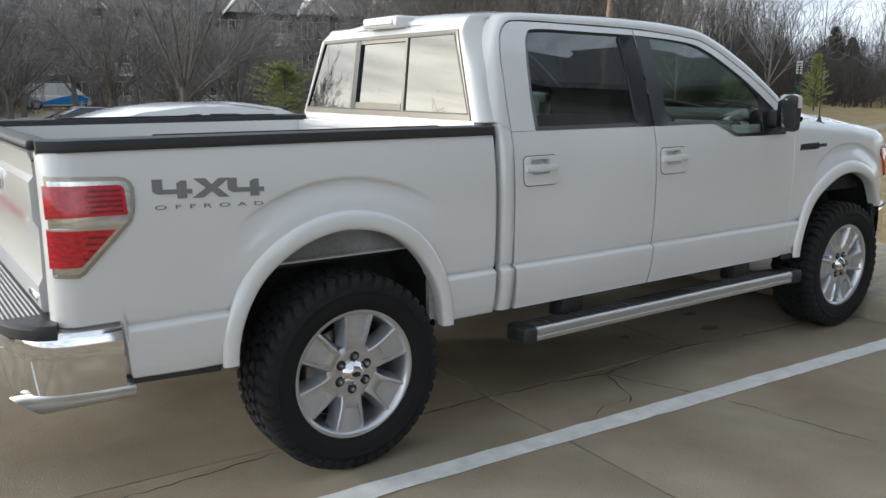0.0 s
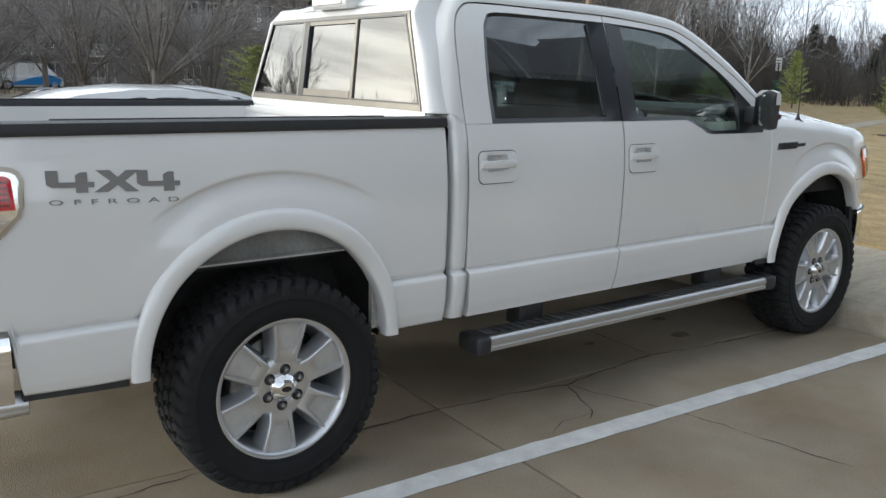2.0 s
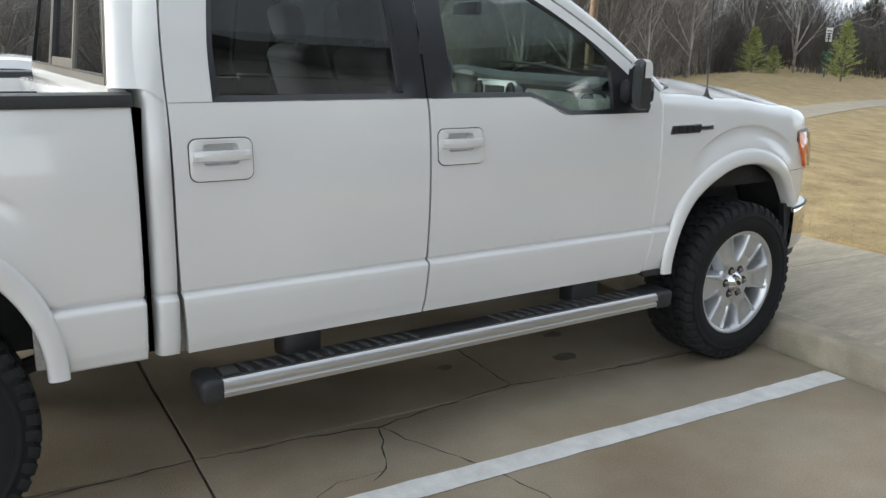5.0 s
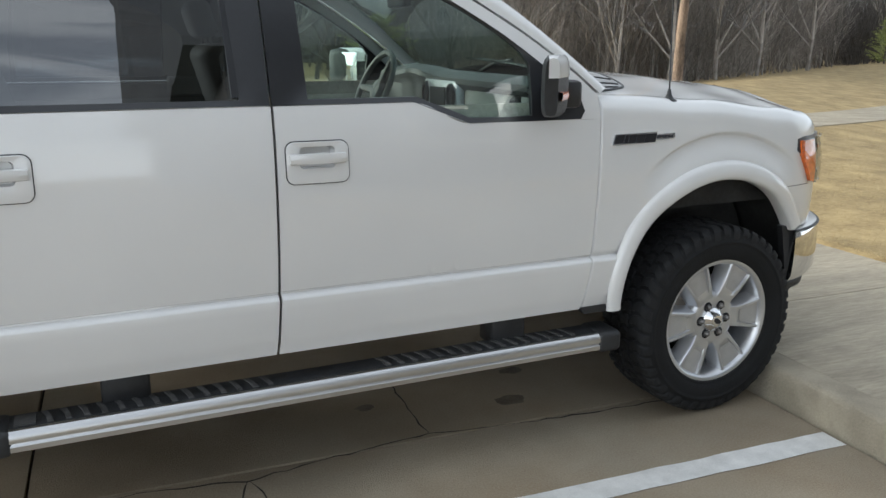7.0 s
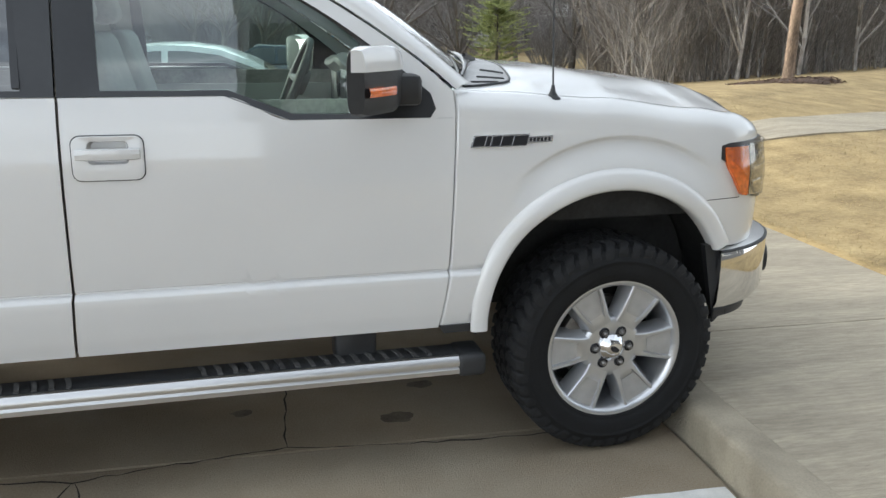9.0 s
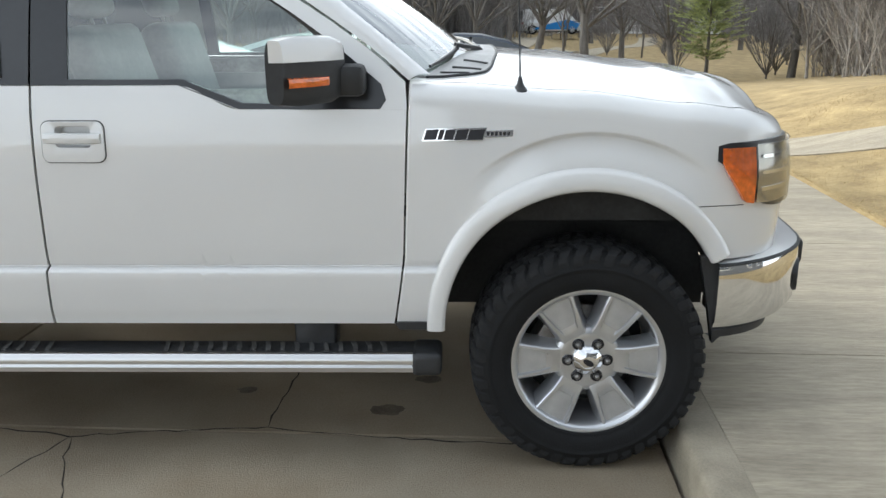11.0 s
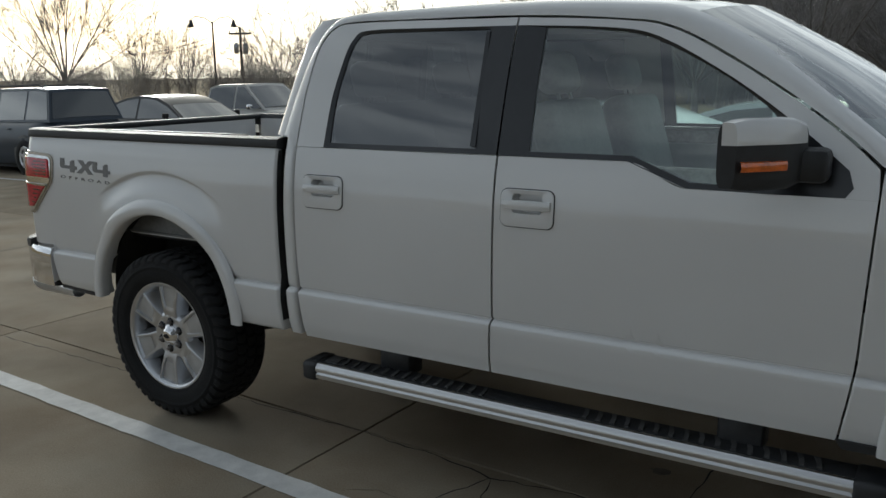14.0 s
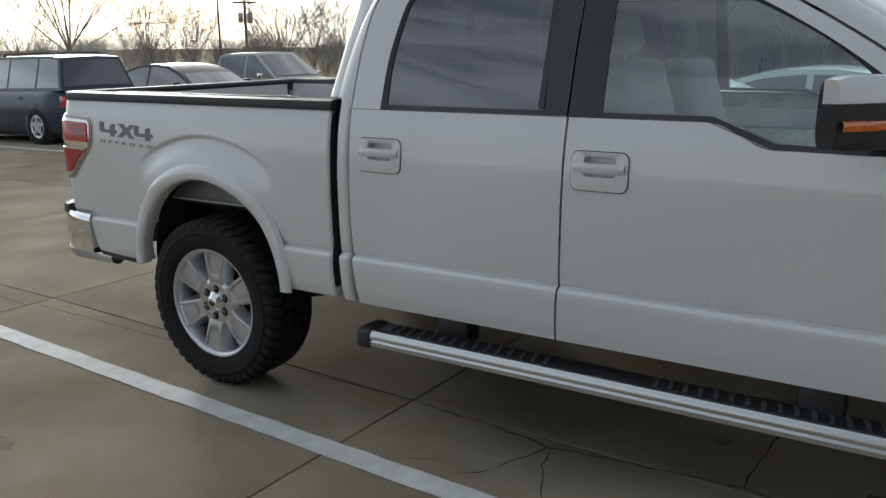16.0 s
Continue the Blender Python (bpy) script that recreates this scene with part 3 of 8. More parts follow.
for d, x0 in zip(rear_doors, (1, -1)):
    bm = bmesh.new()
    ring = [(1.693, 1.405), (1.716, 1.405), (1.701, 1.824), (1.686, 1.824)]
    prism(bm, ring, -0.004, 0.004)
    for v in bm.verts:
        v.co.y = (v.co.y - side(v.co.x, v.co.z) + 0.004) * x0
    part("divider_bar", bm, GLOSSBLACK, d)

WHITELENS = mat("clear_white_lens", (0.70, 0.66, 0.63), 0.2, vary=0.08, scale=30, coat=1.0)
# roof, its side rails, windscreen pillars
RAIL_OUT = [(0.772, 1.42), (0.782, 1.56), (0.815, 1.73), (0.878, 1.86), (0.965, 1.915), (1.30, 1.930), (1.81, 1.930), (2.20, 1.912), (2.44, 1.872), (2.70, 1.735), (2.93, 1.565), (3.13, 1.405)]
RAIL_IN = [(0.850, 1.377), (0.859, 1.60), (0.886, 1.785), (0.950, 1.868), (1.06, 1.886), (1.30, 1.885), (1.81, 1.878), (2.18, 1.853), (2.405, 1.813), (2.688, 1.662), (2.928, 1.501), (3.062, 1.390)]


def rail_turn(p):
    """How far the rail turns in at its outer edge: little at the cab's rear corner."""
    return 0.062 if p.x > 1.0 else lerp(0.016, 0.062, step01(1.64, 1.87, p.z))


def roof_rail():
    bm = bmesh.new()
    a = fine_line([(x, 0, z) for x, z in RAIL_OUT])
    b = fine_line([(x, 0, z) for x, z in RAIL_IN])
    rows = []
    for k in range(7):
        t = k / 6
        row = []
        for p, q in zip(a, b):
            x, z = lerp(q.x, p.x, t), lerp(q.z, p.z, t)
            y = side(x, q.z) - rail_turn(p) * t * t - (side(x, q.z) - side(x, z)) * 0.25 * t
            row.append((x, -y, z + 0.010 * math.sin(math.pi * t)))
        rows.append(row)
    rows.insert(0, [(p[0], p[1] + 0.03, p[2]) for p in rows[0]])
    grid(bm, rows)
    bmesh.ops.recalc_face_normals(bm, faces=bm.faces[:])
    return bm


both_sides("roof_rail", roof_rail, PAINT, "white roof side rail and windscreen pillar")


def rear_pillar():
    """The rounded corner between the roof rail and the rear window."""
    bm = bmesh.new()
    a = fine_line([(x, 0, z) for x, z in RAIL_OUT])
    b = fine_line([(x, 0, z) for x, z in RAIL_IN])
    rows = [[] for k in range(8)]
    for p, q in list(zip(a, b))[:26]:
        y0 = side(p.x, q.z) - rail_turn(p) - (side(p.x, q.z) - side(p.x, p.z)) * 0.25
        zi = min(p.z, 1.895)
        x1, y1 = back(zi) - 0.001, lerp(0.872, 0.672, (zi - 1.39) / 0.51)
        for k in range(8):
            t = k / 7 * math.pi / 2
            rows[k].append((lerp(p.x, x1, math.sin(t)), -lerp(y0, min(y1, y0), 1 - math.cos(t)), lerp(p.z, zi, k / 7)))
    grid(bm, rows)
    bmesh.ops.recalc_face_normals(bm, faces=bm.faces[:])
    return bm


bm = bmesh.new()
rows = []
for x, ze, crown in ((0.800, 1.862, 0.03), (0.815, 1.876, 0.034), (0.85, 1.893, 0.038), (0.93, 1.912, 0.04), (1.15, 1.932, 0.045), (1.5, 1.938, 0.045), (1.9, 1.935, 0.045), (2.2, 1.916, 0.05), (2.36, 1.893, 0.05), (2.44, 1.873, 0.05)):
    yw = interp(x, [(0.775, 0.635), (0.80, 0.655), (0.85, 0.682), (0.93, 0.70)])
    row = []
    for v in spread(-1, 1, 31):
        row.append((x + (0.08 * (1 - v * v) * step01(2.1, 2.44, x)) - 0.03 * (1 - v * v) * (1 - step01(0.775, 0.93, x)), v * (yw + 0.004), ze - 0.010 + crown * (1 - abs(v) ** 2.2)))
    rows.append(row)
grid(bm, rows, flip=True)
bmesh.ops.recalc_face_normals(bm, faces=bm.faces[:])
part("roof", bm, PAINT, truck, "white roof panel")
bm = bmesh.new()
box(bm, (0.722, -0.175, 1.872), (0.90, 0.175, 1.932), 0.018, 3)
brake = part("high_brake_lamp", bm, PAINT, truck, "white brake lamp housing on the roof edge")
bm = bmesh.new()
box(bm, (0.716, -0.14, 1.888), (0.728, 0.14, 1.916), 0.004, 1)
part("lamp_lens", bm, WHITELENS, brake, "clear white lens")
bm = bmesh.new()
lathe(bm, [(0.0, 0.014), (0.02, 0.013), (0.032, 0.008), (0.038, 0.0)], 16, "z")
bmesh.ops.transform(bm, matrix=pose(2.30, -0.30, 1.945) @ Matrix.Diagonal((1.5, 0.8, 1, 1)), verts=bm.verts[:])
part("roof_antenna", bm, GLOSSBLACK, truck, "small dark antenna bump")

# cab rear wall and sliding rear window
bm = bmesh.new()
box(bm, (0.696, -0.88, 0.56), (0.76, 0.88, 1.425), 0.03, 3)
part("cab_rear_wall", bm, PAINT, truck)


def back(z):
    return interp(z, [(1.38, 0.694), (1.43, 0.70), (1.83, 0.748), (1.87, 0.775), (1.92, 0.83)])


def back_ring(y_in, z_in, y_out, z_out, thick):
    bm = bmesh.new()

    def loop(ys, zs, dx):
        (b0, t0), (zb, zt) = ys, zs
        pts = []
        for (ya, za), (yb, zb2) in zip(((-b0, zb), (b0, zb), (t0, zt), (-t0, zt)), ((b0, zb), (t0, zt), (-t0, zt), (-b0, zb))):
            for k in range(8):
                y, z = lerp(ya, yb, k / 8), lerp(za, zb2, k / 8)
                pts.append((back(z) + dx + 0.0 * y, y, z))
        return pts
    grid(bm, [loop(y_out, z_out, 0.02), loop(y_out, z_out, -thick), loop(y_in, z_in, -thick), loop(y_in, z_in, 0.02)], close=True)
    bmesh.ops.recalc_face_normals(bm, faces=bm.faces[:])
    return bm


SLIDER = mat("bronze_window_frame", (0.19, 0.175, 0.15), 0.32, 0.6, vary=0.06)
both_sides("rear_pillar", rear_pillar, PAINT)
part("rear_surround", back_ring((0.84, 0.668), (1.425, 1.838), (0.872, 0.674), (1.39, 1.893), 0.0), PAINT, truck)
rear_frame = part("rear_window_frame", back_ring((0.820, 0.652), (1.452, 1.822), (0.84, 0.668), (1.425, 1.838), 0.006), SLIDER, truck, "bronze-grey frame of the sliding rear window")
part("pane_seal", back_ring((0.813, 0.645), (1.458, 1.816), (0.821, 0.653), (1.451, 1.823), 0.008), GLOSSBLACK, rear_frame, "thin black seal")
bm = bmesh.new()
def slider_post(bm, y0, y1):
    bm2 = [(back(z) - 0.008, y, z) for y, z in ((y0, 1.452), (y1, 1.452), (y1 * 0.95, 1.822), (y0 * 0.95, 1.822))]
    vv = grid(bm, [bm2, [(p[0] + 0.02, p[1], p[2]) for p in bm2]], close=True)
    bm.faces.new(vv[0])
    bm.faces.new(list(reversed(vv[1])))


slider_post(bm, -0.272, -0.250)
slider_post(bm, 0.276, 0.290)
for z0, z1 in ((1.452, 1.490), (1.800, 1.822)):
    bm2 = [(back(z) - 0.006, y, z) for y, z in ((-0.24, z0), (0.24, z0), (0.24, z1), (-0.24, z1))]
    bm3 = [(p[0] + 0.02, p[1], p[2]) for p in bm2]
    vv = grid(bm, [bm2, bm3], close=True)
    bm.faces.new(vv[0])
    bm.faces.new(list(reversed(vv[1])))
bmesh.ops.recalc_face_normals(bm, faces=bm.faces[:])
part("slider_frame", bm, SLIDER, rear_frame)
# this post is black: the shade beside the sliding pane, put into colour
bm = bmesh.new()
slider_post(bm, 0.225, 0.275)
bmesh.ops.recalc_face_normals(bm, faces=bm.faces[:])
part("slider_channel", bm, GLOSSBLACK, rear_frame, "post of the sliding pane, black for the shade there")
for y0, y1, y2, y3, dx in ((-0.824, -0.255, -0.242, -0.655, 0.0), (-0.262, 0.262, 0.25, -0.25, 0.006), (0.255, 0.824, 0.655, 0.242, 0.0)):
    bm = bmesh.new()
    bm.faces.new([bm.verts.new((back(z) + dx, y, z)) for y, z in ((y0, 1.449), (y1, 1.449), (y2, 1.825), (y3, 1.825))])
    bmesh.ops.recalc_face_normals(bm, faces=bm.faces[:])
    part("rear_pane", bm, GLASS_B, rear_frame, "dark reflecting rear window pane")

# windscreen, cowl, wipers
bm = bmesh.new()
rows = []
for t in spread(0, 1, 14):
    row = []
    for v in spread(-1, 1, 25):
        xb, xt = 3.11 + 0.24 * (1 - v * v), 2.445 + 0.085 * (1 - v * v)
        yb, yt = 0.83, 0.70
        z = lerp(1.395, 1.865 + 0.05 * (1 - abs(v) ** 2.2), t) + 0.018 * math.sin(math.pi * t)
        row.append((lerp(xb, xt, t) + 0.02 * math.sin(math.pi * t), v * lerp(yb, yt, t), z))
    rows.append(row)
grid(bm, rows)
bmesh.ops.recalc_face_normals(bm, faces=bm.faces[:])
part("windscreen", bm, GLASS_W, truck, "clear windscreen")
bm = bmesh.new()
rows = []
for dx, z in ((-0.02, 1.376), (0.02, 1.386), (0.08, 1.386), (0.13, 1.380), (0.15, 1.355)):
    rows.append([(3.12 + 0.235 * (1 - v * v) + dx * (1 - 0.35 * abs(v)), v * 0.835, z + 0.012 * (1 - v * v)) for v in spread(-1, 1, 25)])
grid(bm, rows)
bmesh.ops.recalc_face_normals(bm, faces=bm.faces[:])
cowl = part("cowl", bm, BLACK, truck, "black cowl grille below the windscreen")
bm = bmesh.new()
for k in range(5):
    d = 0.02 + 0.024 * k
    tube(bm, [(3.12 + 0.235 * (1 - v * v) + d * (1 - 0.35 * abs(v)), v * 0.83, 1.388 + 0.012 * (1 - v * v)) for v in spread(-0.92, -0.30, 8)], 0.005, 6)
part("cowl_slats", bm, GLOSSBLACK, cowl)


def on_screen(v, t, lift):
    """A place on the windscreen, lifted off the glass."""
    xb, xt = 3.11 + 0.24 * (1 - v * v), 2.445 + 0.085 * (1 - v * v)
    z = lerp(1.395, 1.865 + 0.05 * (1 - abs(v) ** 2.2), t) + 0.018 * math.sin(math.pi * t)
    return Vector((lerp(xb, xt, t) + 0.02 * math.sin(math.pi * t) + 0.55 * lift, v * lerp(0.83, 0.70, t), z + 0.83 * lift))


for v0, v1 in ((-0.93, -0.25), (-0.18, 0.55)):
    mid = on_screen(lerp(v0, v1, 0.5), 0.10, 0.035)
    foot = on_screen(v1 + 0.12, -0.03, 0.02)
    bm = bmesh.new()
    tube(bm, [foot, foot.lerp(mid, 0.5) + Vector((0.01, 0, 0.025)), mid + Vector((0, 0, 0.006))], [0.013, 0.011, 0.008], 8)
    wiper = part("wiper", bm, GLOSSBLACK, truck, "black wiper arm")
    bm = bmesh.new()
    tube(bm, [on_screen(lerp(v0, v1, f), lerp(0.035, 0.15, f), 0.012 + 0.012 * math.sin(math.pi * f)) for f in spread(0, 1, 7)], [0.006, 0.008, 0.010, 0.011, 0.010, 0.008, 0.006], 6)
    part("blade", bm, GLOSSBLACK, wiper)

# front wings and nose: plan curve from the wing round to the grille
NOSE = fine_line([(3.95, -0.972, 0), (4.06, -0.965, 0), (4.17, -0.945, 0), (4.27, -0.897, 0), (4.350, -0.82, 0), (4.405, -0.70, 0), (4.438, -0.52, 0), (4.460, -0.28, 0), (4.468, 0.0, 0)], 5)


def wing_top(x):
    return smooth_interp(x, [(3.03, 1.385), (3.20, 1.377), (3.60, 1.351), (4.0, 1.309), (4.20, 1.288), (4.40, 1.256)])


def wing_section(x, low, drop=0.0):
    """Half width and height up the wing and over its shoulder."""
    top = wing_top(x)
    pts = [(side(min(x, 4.3), z), z) for z in heights(low, top - 0.085, 92)]
    w0 = pts[-1][0]
    for a in spread(12, 90, 8):
        s = radians(a)
        pts.append((w0 - 0.085 * (1 - math.cos(s)), top - 0.085 + 0.085 * math.sin(s)))
    return pts


def wing():
    bm = bmesh.new()
    cols = []
    for x in arch_columns(3.043, 3.95, 1, 100):
        f = 1 - step01(3.046, 3.25, x)
        cols.append([(x + seam_f(z) * f, -w, z) for w, z in wing_section(x, arch_floor(x, 0.548, 1))])
    cols.insert(0, [(p[0] - 0.001, p[1] + 0.03, p[2]) for p in cols[0]])
    for p, q in zip(NOSE, NOSE[1:]):
        if q.x <= 3.96 or q.x > 4.415:
            continue
        t = (q - p).normalized()
        low = max(arch_floor(q.x, 0.784, 1), 0.784)
        cols.append([(q.x + (w - 0.972) * t.y, q.y - (w - 0.972) * t.x, z) for w, z in wing_section(q.x, low)])
    grid(bm, cols, flip=True)
    return bm


both_sides("front_wing", wing, PAINT, "white front wing with a raised wheel arch", sharp=45)

# hood
def hood_edge():
    """Where the wing's shoulder ends: from the cowl forward and round the nose."""
    out = []
    for x in spread(3.06, 3.93, 22):
        w, z = wing_section(x, 1.0)[-1]
        out.append(Vector((x, -w + 0.004, z)))
    for p, q in zip(NOSE, NOSE[1:]):
        if q.x > 3.96:
            t = (q - p).normalized()
            w, z = wing_section(q.x, 1.0)[-1]
            out.append(Vector((q.x + (w - 0.976) * t.y, q.y - (w - 0.976) * t.x, z)))
    return out


bm = bmesh.new()
rows = []
for e in hood_edge():
    w = max(-e.y, 0.004)
    row = []
    for v in spread(-1, 1, 45):
        y = v * w
        xx = e.x + 0.25 * (1 - v * v) * (1 - step01(3.06, 3.85, e.x)) * step01(0.4, 0.8, w)
        z = e.z + (wing_top(min(xx, 4.40)) - wing_top(min(e.x, 4.40))) + 0.001
        z += 0.068 * (1 - abs(v) ** 2.8) * step01(-0.2, 0.22, w) + 0.016 * step01(0.74, 0.46, abs(y)) * step01(0.3, 0.6, w)
        row.append((xx, y, z))
    rows.append(row)
grid(bm, rows, flip=True)
bmesh.ops.remove_doubles(bm, verts=bm.verts[:], dist=0.0005)
bmesh.ops.recalc_face_normals(bm, faces=bm.faces[:])
hood_tree = BVHTree.FromBMesh(bm)
part("hood", bm, PAINT, truck, "white hood with a raised middle", sharp=60)


def hood_point(x, y, lift):
    hit = hood_tree.ray_cast(Vector((x, y, 2.0)), Vector((0, 0, -1)))[0]
    if hit is None:
        hit = hood_tree.find_nearest(Vector((x, y, 1.38)))[0]
    return Vector((x, y, hit.z + lift))


# the cowl's ends, where the hood's rear edge curves forward round them
COWL_F = fine_line([(3.115, -0.83, 0), (3.20, -0.805, 0), (3.295, -0.755, 0), (3.335, -0.68, 0), (3.355, -0.56, 0), (3.375, -0.36, 0), (3.385, 0, 0)])
COWL_R = [Vector((3.072 + 0.25 * (1 - (y / 0.84) ** 2), y, 0)) for y in (lerp(-0.83, 0.0, (k / (len(COWL_F) - 1)) ** 1.5) for k in range(len(COWL_F)))]
COWL_GREY = mat("cowl_panel_grey", (0.36, 0.36, 0.36), 0.5, vary=0.12, scale=14, fine=80)
for sgn in (-1, 1):
    bm = bmesh.new()
    grid(bm, [[hood_point(p.x, -sgn * p.y, 0.004) if k else hood_point(q.x, -sgn * q.y, 0.004) for k, p, q in ((t, q.lerp(f, t), q) for q, f in zip(COWL_R, COWL_F))] for t in (0, 0.2, 0.4, 0.6, 0.8, 1.0)])
    bmesh.ops.recalc_face_normals(bm, faces=bm.faces[:])
    panel = part("cowl_panel", bm, COWL_GREY, truck, "grey cowl panel behind the hood")
    bm = bmesh.new()
    tube(bm, [hood_point(f.x, -sgn * f.y, 0.003) for f in COWL_F], 0.0055, 6)
    part("hood_seal", bm, BLACK, panel, "black rubber seal")
    for s in (11, 16, 21):
        bm = bmesh.new()
        q, f = COWL_R[s - 5], COWL_F[s]
        tube(bm, [hood_point(*(q.lerp(f, t) + Vector((0.012 * math.sin(math.pi * t), 0, 0))).xy * Vector((1, -sgn)), 0.003) for t in spread(0.25, 0.86, 7)], 0.007, 6)
        part("slot", bm, BLACK, panel, "dark air slot")
bm = bmesh.new()
rows = []
for p, q in zip(NOSE, NOSE[1:]):
    if q.x < 4.395:
        continue
    t = (q - p).normalized()
    rows.append([(q.x + (w - 0.972) * t.y, q.y - (w - 0.972) * t.x, z) for w, z in wing_section(q.x, 1.165)[::2] + wing_section(q.x, 1.165)[-1:]])
grid(bm, rows, flip=True)
mirrored(bm)
bmesh.ops.recalc_face_normals(bm, faces=bm.faces[:])
part("nose_band", bm, PAINT, truck, "white band above the grille")
bm = bmesh.new()
box(bm, (3.2, -0.86, 0.9), (4.3, 0.86, 1.18))
box(bm, (4.25, -0.62, 0.62), (4.42, 0.62, 1.15))
part("engine_bay", bm, UNDER, truck, smooth=False)

# arch flares
def flare(which):
    cx, cz, r = ARCH[which]

    def make():
        bm = bmesh.new()
        rows = []
        a0, a1 = (-1.5, 180.5) if which == 0 else (28, 181.5)
        for a in spread(a0, a1, 60):
            c, s = math.cos(radians(a)), math.sin(radians(a))
            lowf = step01(0.25, 0.0, s) if s < 0.25 else 0
            row = []
            wide = lerp(0.80, 1.0, step01(0.1, 0.8, s))
            for dr, dy in ((0.077, -0.006), (0.0755, 0.004), (0.070, 0.012), (0.058, 0.018), (0.036, 0.021), (0.014, 0.020), (0.003, 0.015), (-0.003, 0.002), (-0.002, -0.05)):
                rr = r + dr * wide
                x, z = cx + rr * c, cz + rr * (s if s > 0 else s * 0.9)
                base = lerp(0.980, side(min(x, 4.25), max(z, 0.84)), step01(0.74, 1.0, z))
                if which == 1 and x > 3.9:
                    base -= 0.03 * step01(3.9, 4.2, x)
                row.append((x, -(base + dy * (1 - 0.25 * lowf)), z))
            rows.append(row)
        vv = grid(bm, rows)
        bmesh.ops.recalc_face_normals(bm, faces=bm.faces[:])
        return bm
    return make


both_sides("arch_flare", flare(0), PAINT, "white wheel arch flare", sharp=60)
both_sides("arch_flare", flare(1), PAINT, "white wheel arch flare", sharp=60)

# arch liners, frame, axles
DIRTY = mat("dirty_grey_paint", (0.26, 0.265, 0.265), 0.6, vary=0.15, scale=5, stain=0.35, stain_scale=3)
for sgn in (-1, 1):
    part("bed_lower_panel", boxes(((-0.55, sgn * 0.848 - 0.002, 0.895), (0.55, sgn * 0.848 + 0.002, 1.07)), ((-0.55, sgn * 0.853 - 0.006, 0.890), (0.55, sgn * 0.853 + 0.006, 0.899))), DIRTY, truck, "dusty grey lower edge of the bed", smooth=False)
for which in (0, 1):
    cx, cz, r = ARCH[which]
    for sgn in (-1, 1):
        bm = bmesh.new()
        rows = []
        for a in spread(-5, 185, 24):
            c, s = math.cos(radians(a)), math.sin(radians(a))
            rows.append([(cx + (r + 0.03) * c, sgn * y, cz + (r + 0.03) * s) for y in ((0.94, 0.62) if which else (0.88, 0.55))])
        grid(bm, rows)
        yy = 0.60 if which else 0.56
        bm.faces.new([bm.verts.new((cx + (r + 0.03) * math.cos(radians(a)), sgn * yy, cz + (r + 0.03) * math.sin(radians(a)))) for a in spread(-5, 185, 24)])
        part("arch_liner", bm, UNDER, truck, "black wheel arch liner")
bm = bmesh.new()
for sgn in (-1, 1):
    box(bm, (-1.1, sgn * 0.45 - 0.04, 0.50), (4.25, sgn * 0.45 + 0.04, 0.64), 0.01, 1)
for x in (-0.9, 0.7, 1.6, 2.6, 3.3):
    box(bm, (x - 0.05, -0.45, 0.52), (x + 0.05, 0.45, 0.60))
for x in (0.0, WB):
    tube(bm, [(x, -0.80, HUB_Z), (x, 0.80, HUB_Z)], 0.045, 12)
lathe(bm, [(0.0, -0.16), (0.10, -0.14), (0.15, 0), (0.10, 0.14), (0.0, 0.16)], 16, "y", (0, 0.05, HUB_Z))
for sgn in (-1, 1):
    tube(bm, [(-0.18, sgn * 0.52, 0.30), (-0.10, sgn * 0.48, 0.75)], 0.028, 8)
    tube(bm, [(-0.62, sgn * 0.5, 0.50), (0.0, sgn * 0.52, 0.33), (0.62, sgn * 0.5, 0.48)], 0.03, 6)
    tube(bm, [(WB + 0.05, sgn * 0.55, 0.40), (WB, sgn * 0.50, 0.85)], 0.05, 10)
box(bm, (0.9, -0.30, 0.42), (2.4, 0.25, 0.58), 0.05)
part("chassis", bm, UNDER, truck, "dark ladder frame and axles")

# wheels
def tyre_mesh():
    bm = bmesh.new()
    prof = [(0.262, -0.118), (0.270, -0.130), (0.274, -0.136), (0.280, -0.139), (0.284, -0.138), (0.290, -0.143), (0.31, -0.148), (0.335, -0.150), (0.345, -0.1495), (0.347, -0.1515), (0.356, -0.151), (0.358, -0.148), (0.374, -0.146), (0.392, -0.139), (0.4015, -0.122),
            (0.4055, -0.06), (0.4055, 0.06), (0.4015, 0.122), (0.392, 0.138), (0.34, 0.150), (0.30, 0.146), (0.262, 0.118)]
    lathe(bm, prof, 96)
    return bm


def lug(bm, path, half, low, top, a0):
    """One tread block along a line of (y, swing) across the tyre; low and top give its foot and crown at each place."""
    rows = []
    for (y, swing), w, lo, hi in zip(path, half, low, top):
        rows.append([(r * math.cos(a0 + swing + sg * k), y, r * math.sin(a0 + swing + sg * k)) for sg, k, r in ((-1, w * 1.10, lo), (-1, w * 0.95, hi - 0.002), (-1, w * 0.82, hi), (1, w * 0.82, hi), (1, w * 0.95, hi - 0.002), (1, w * 1.10, lo))])
    vv = grid(bm, rows)
    bm.faces.new(vv[0])
    bm.faces.new(list(reversed(vv[-1])))


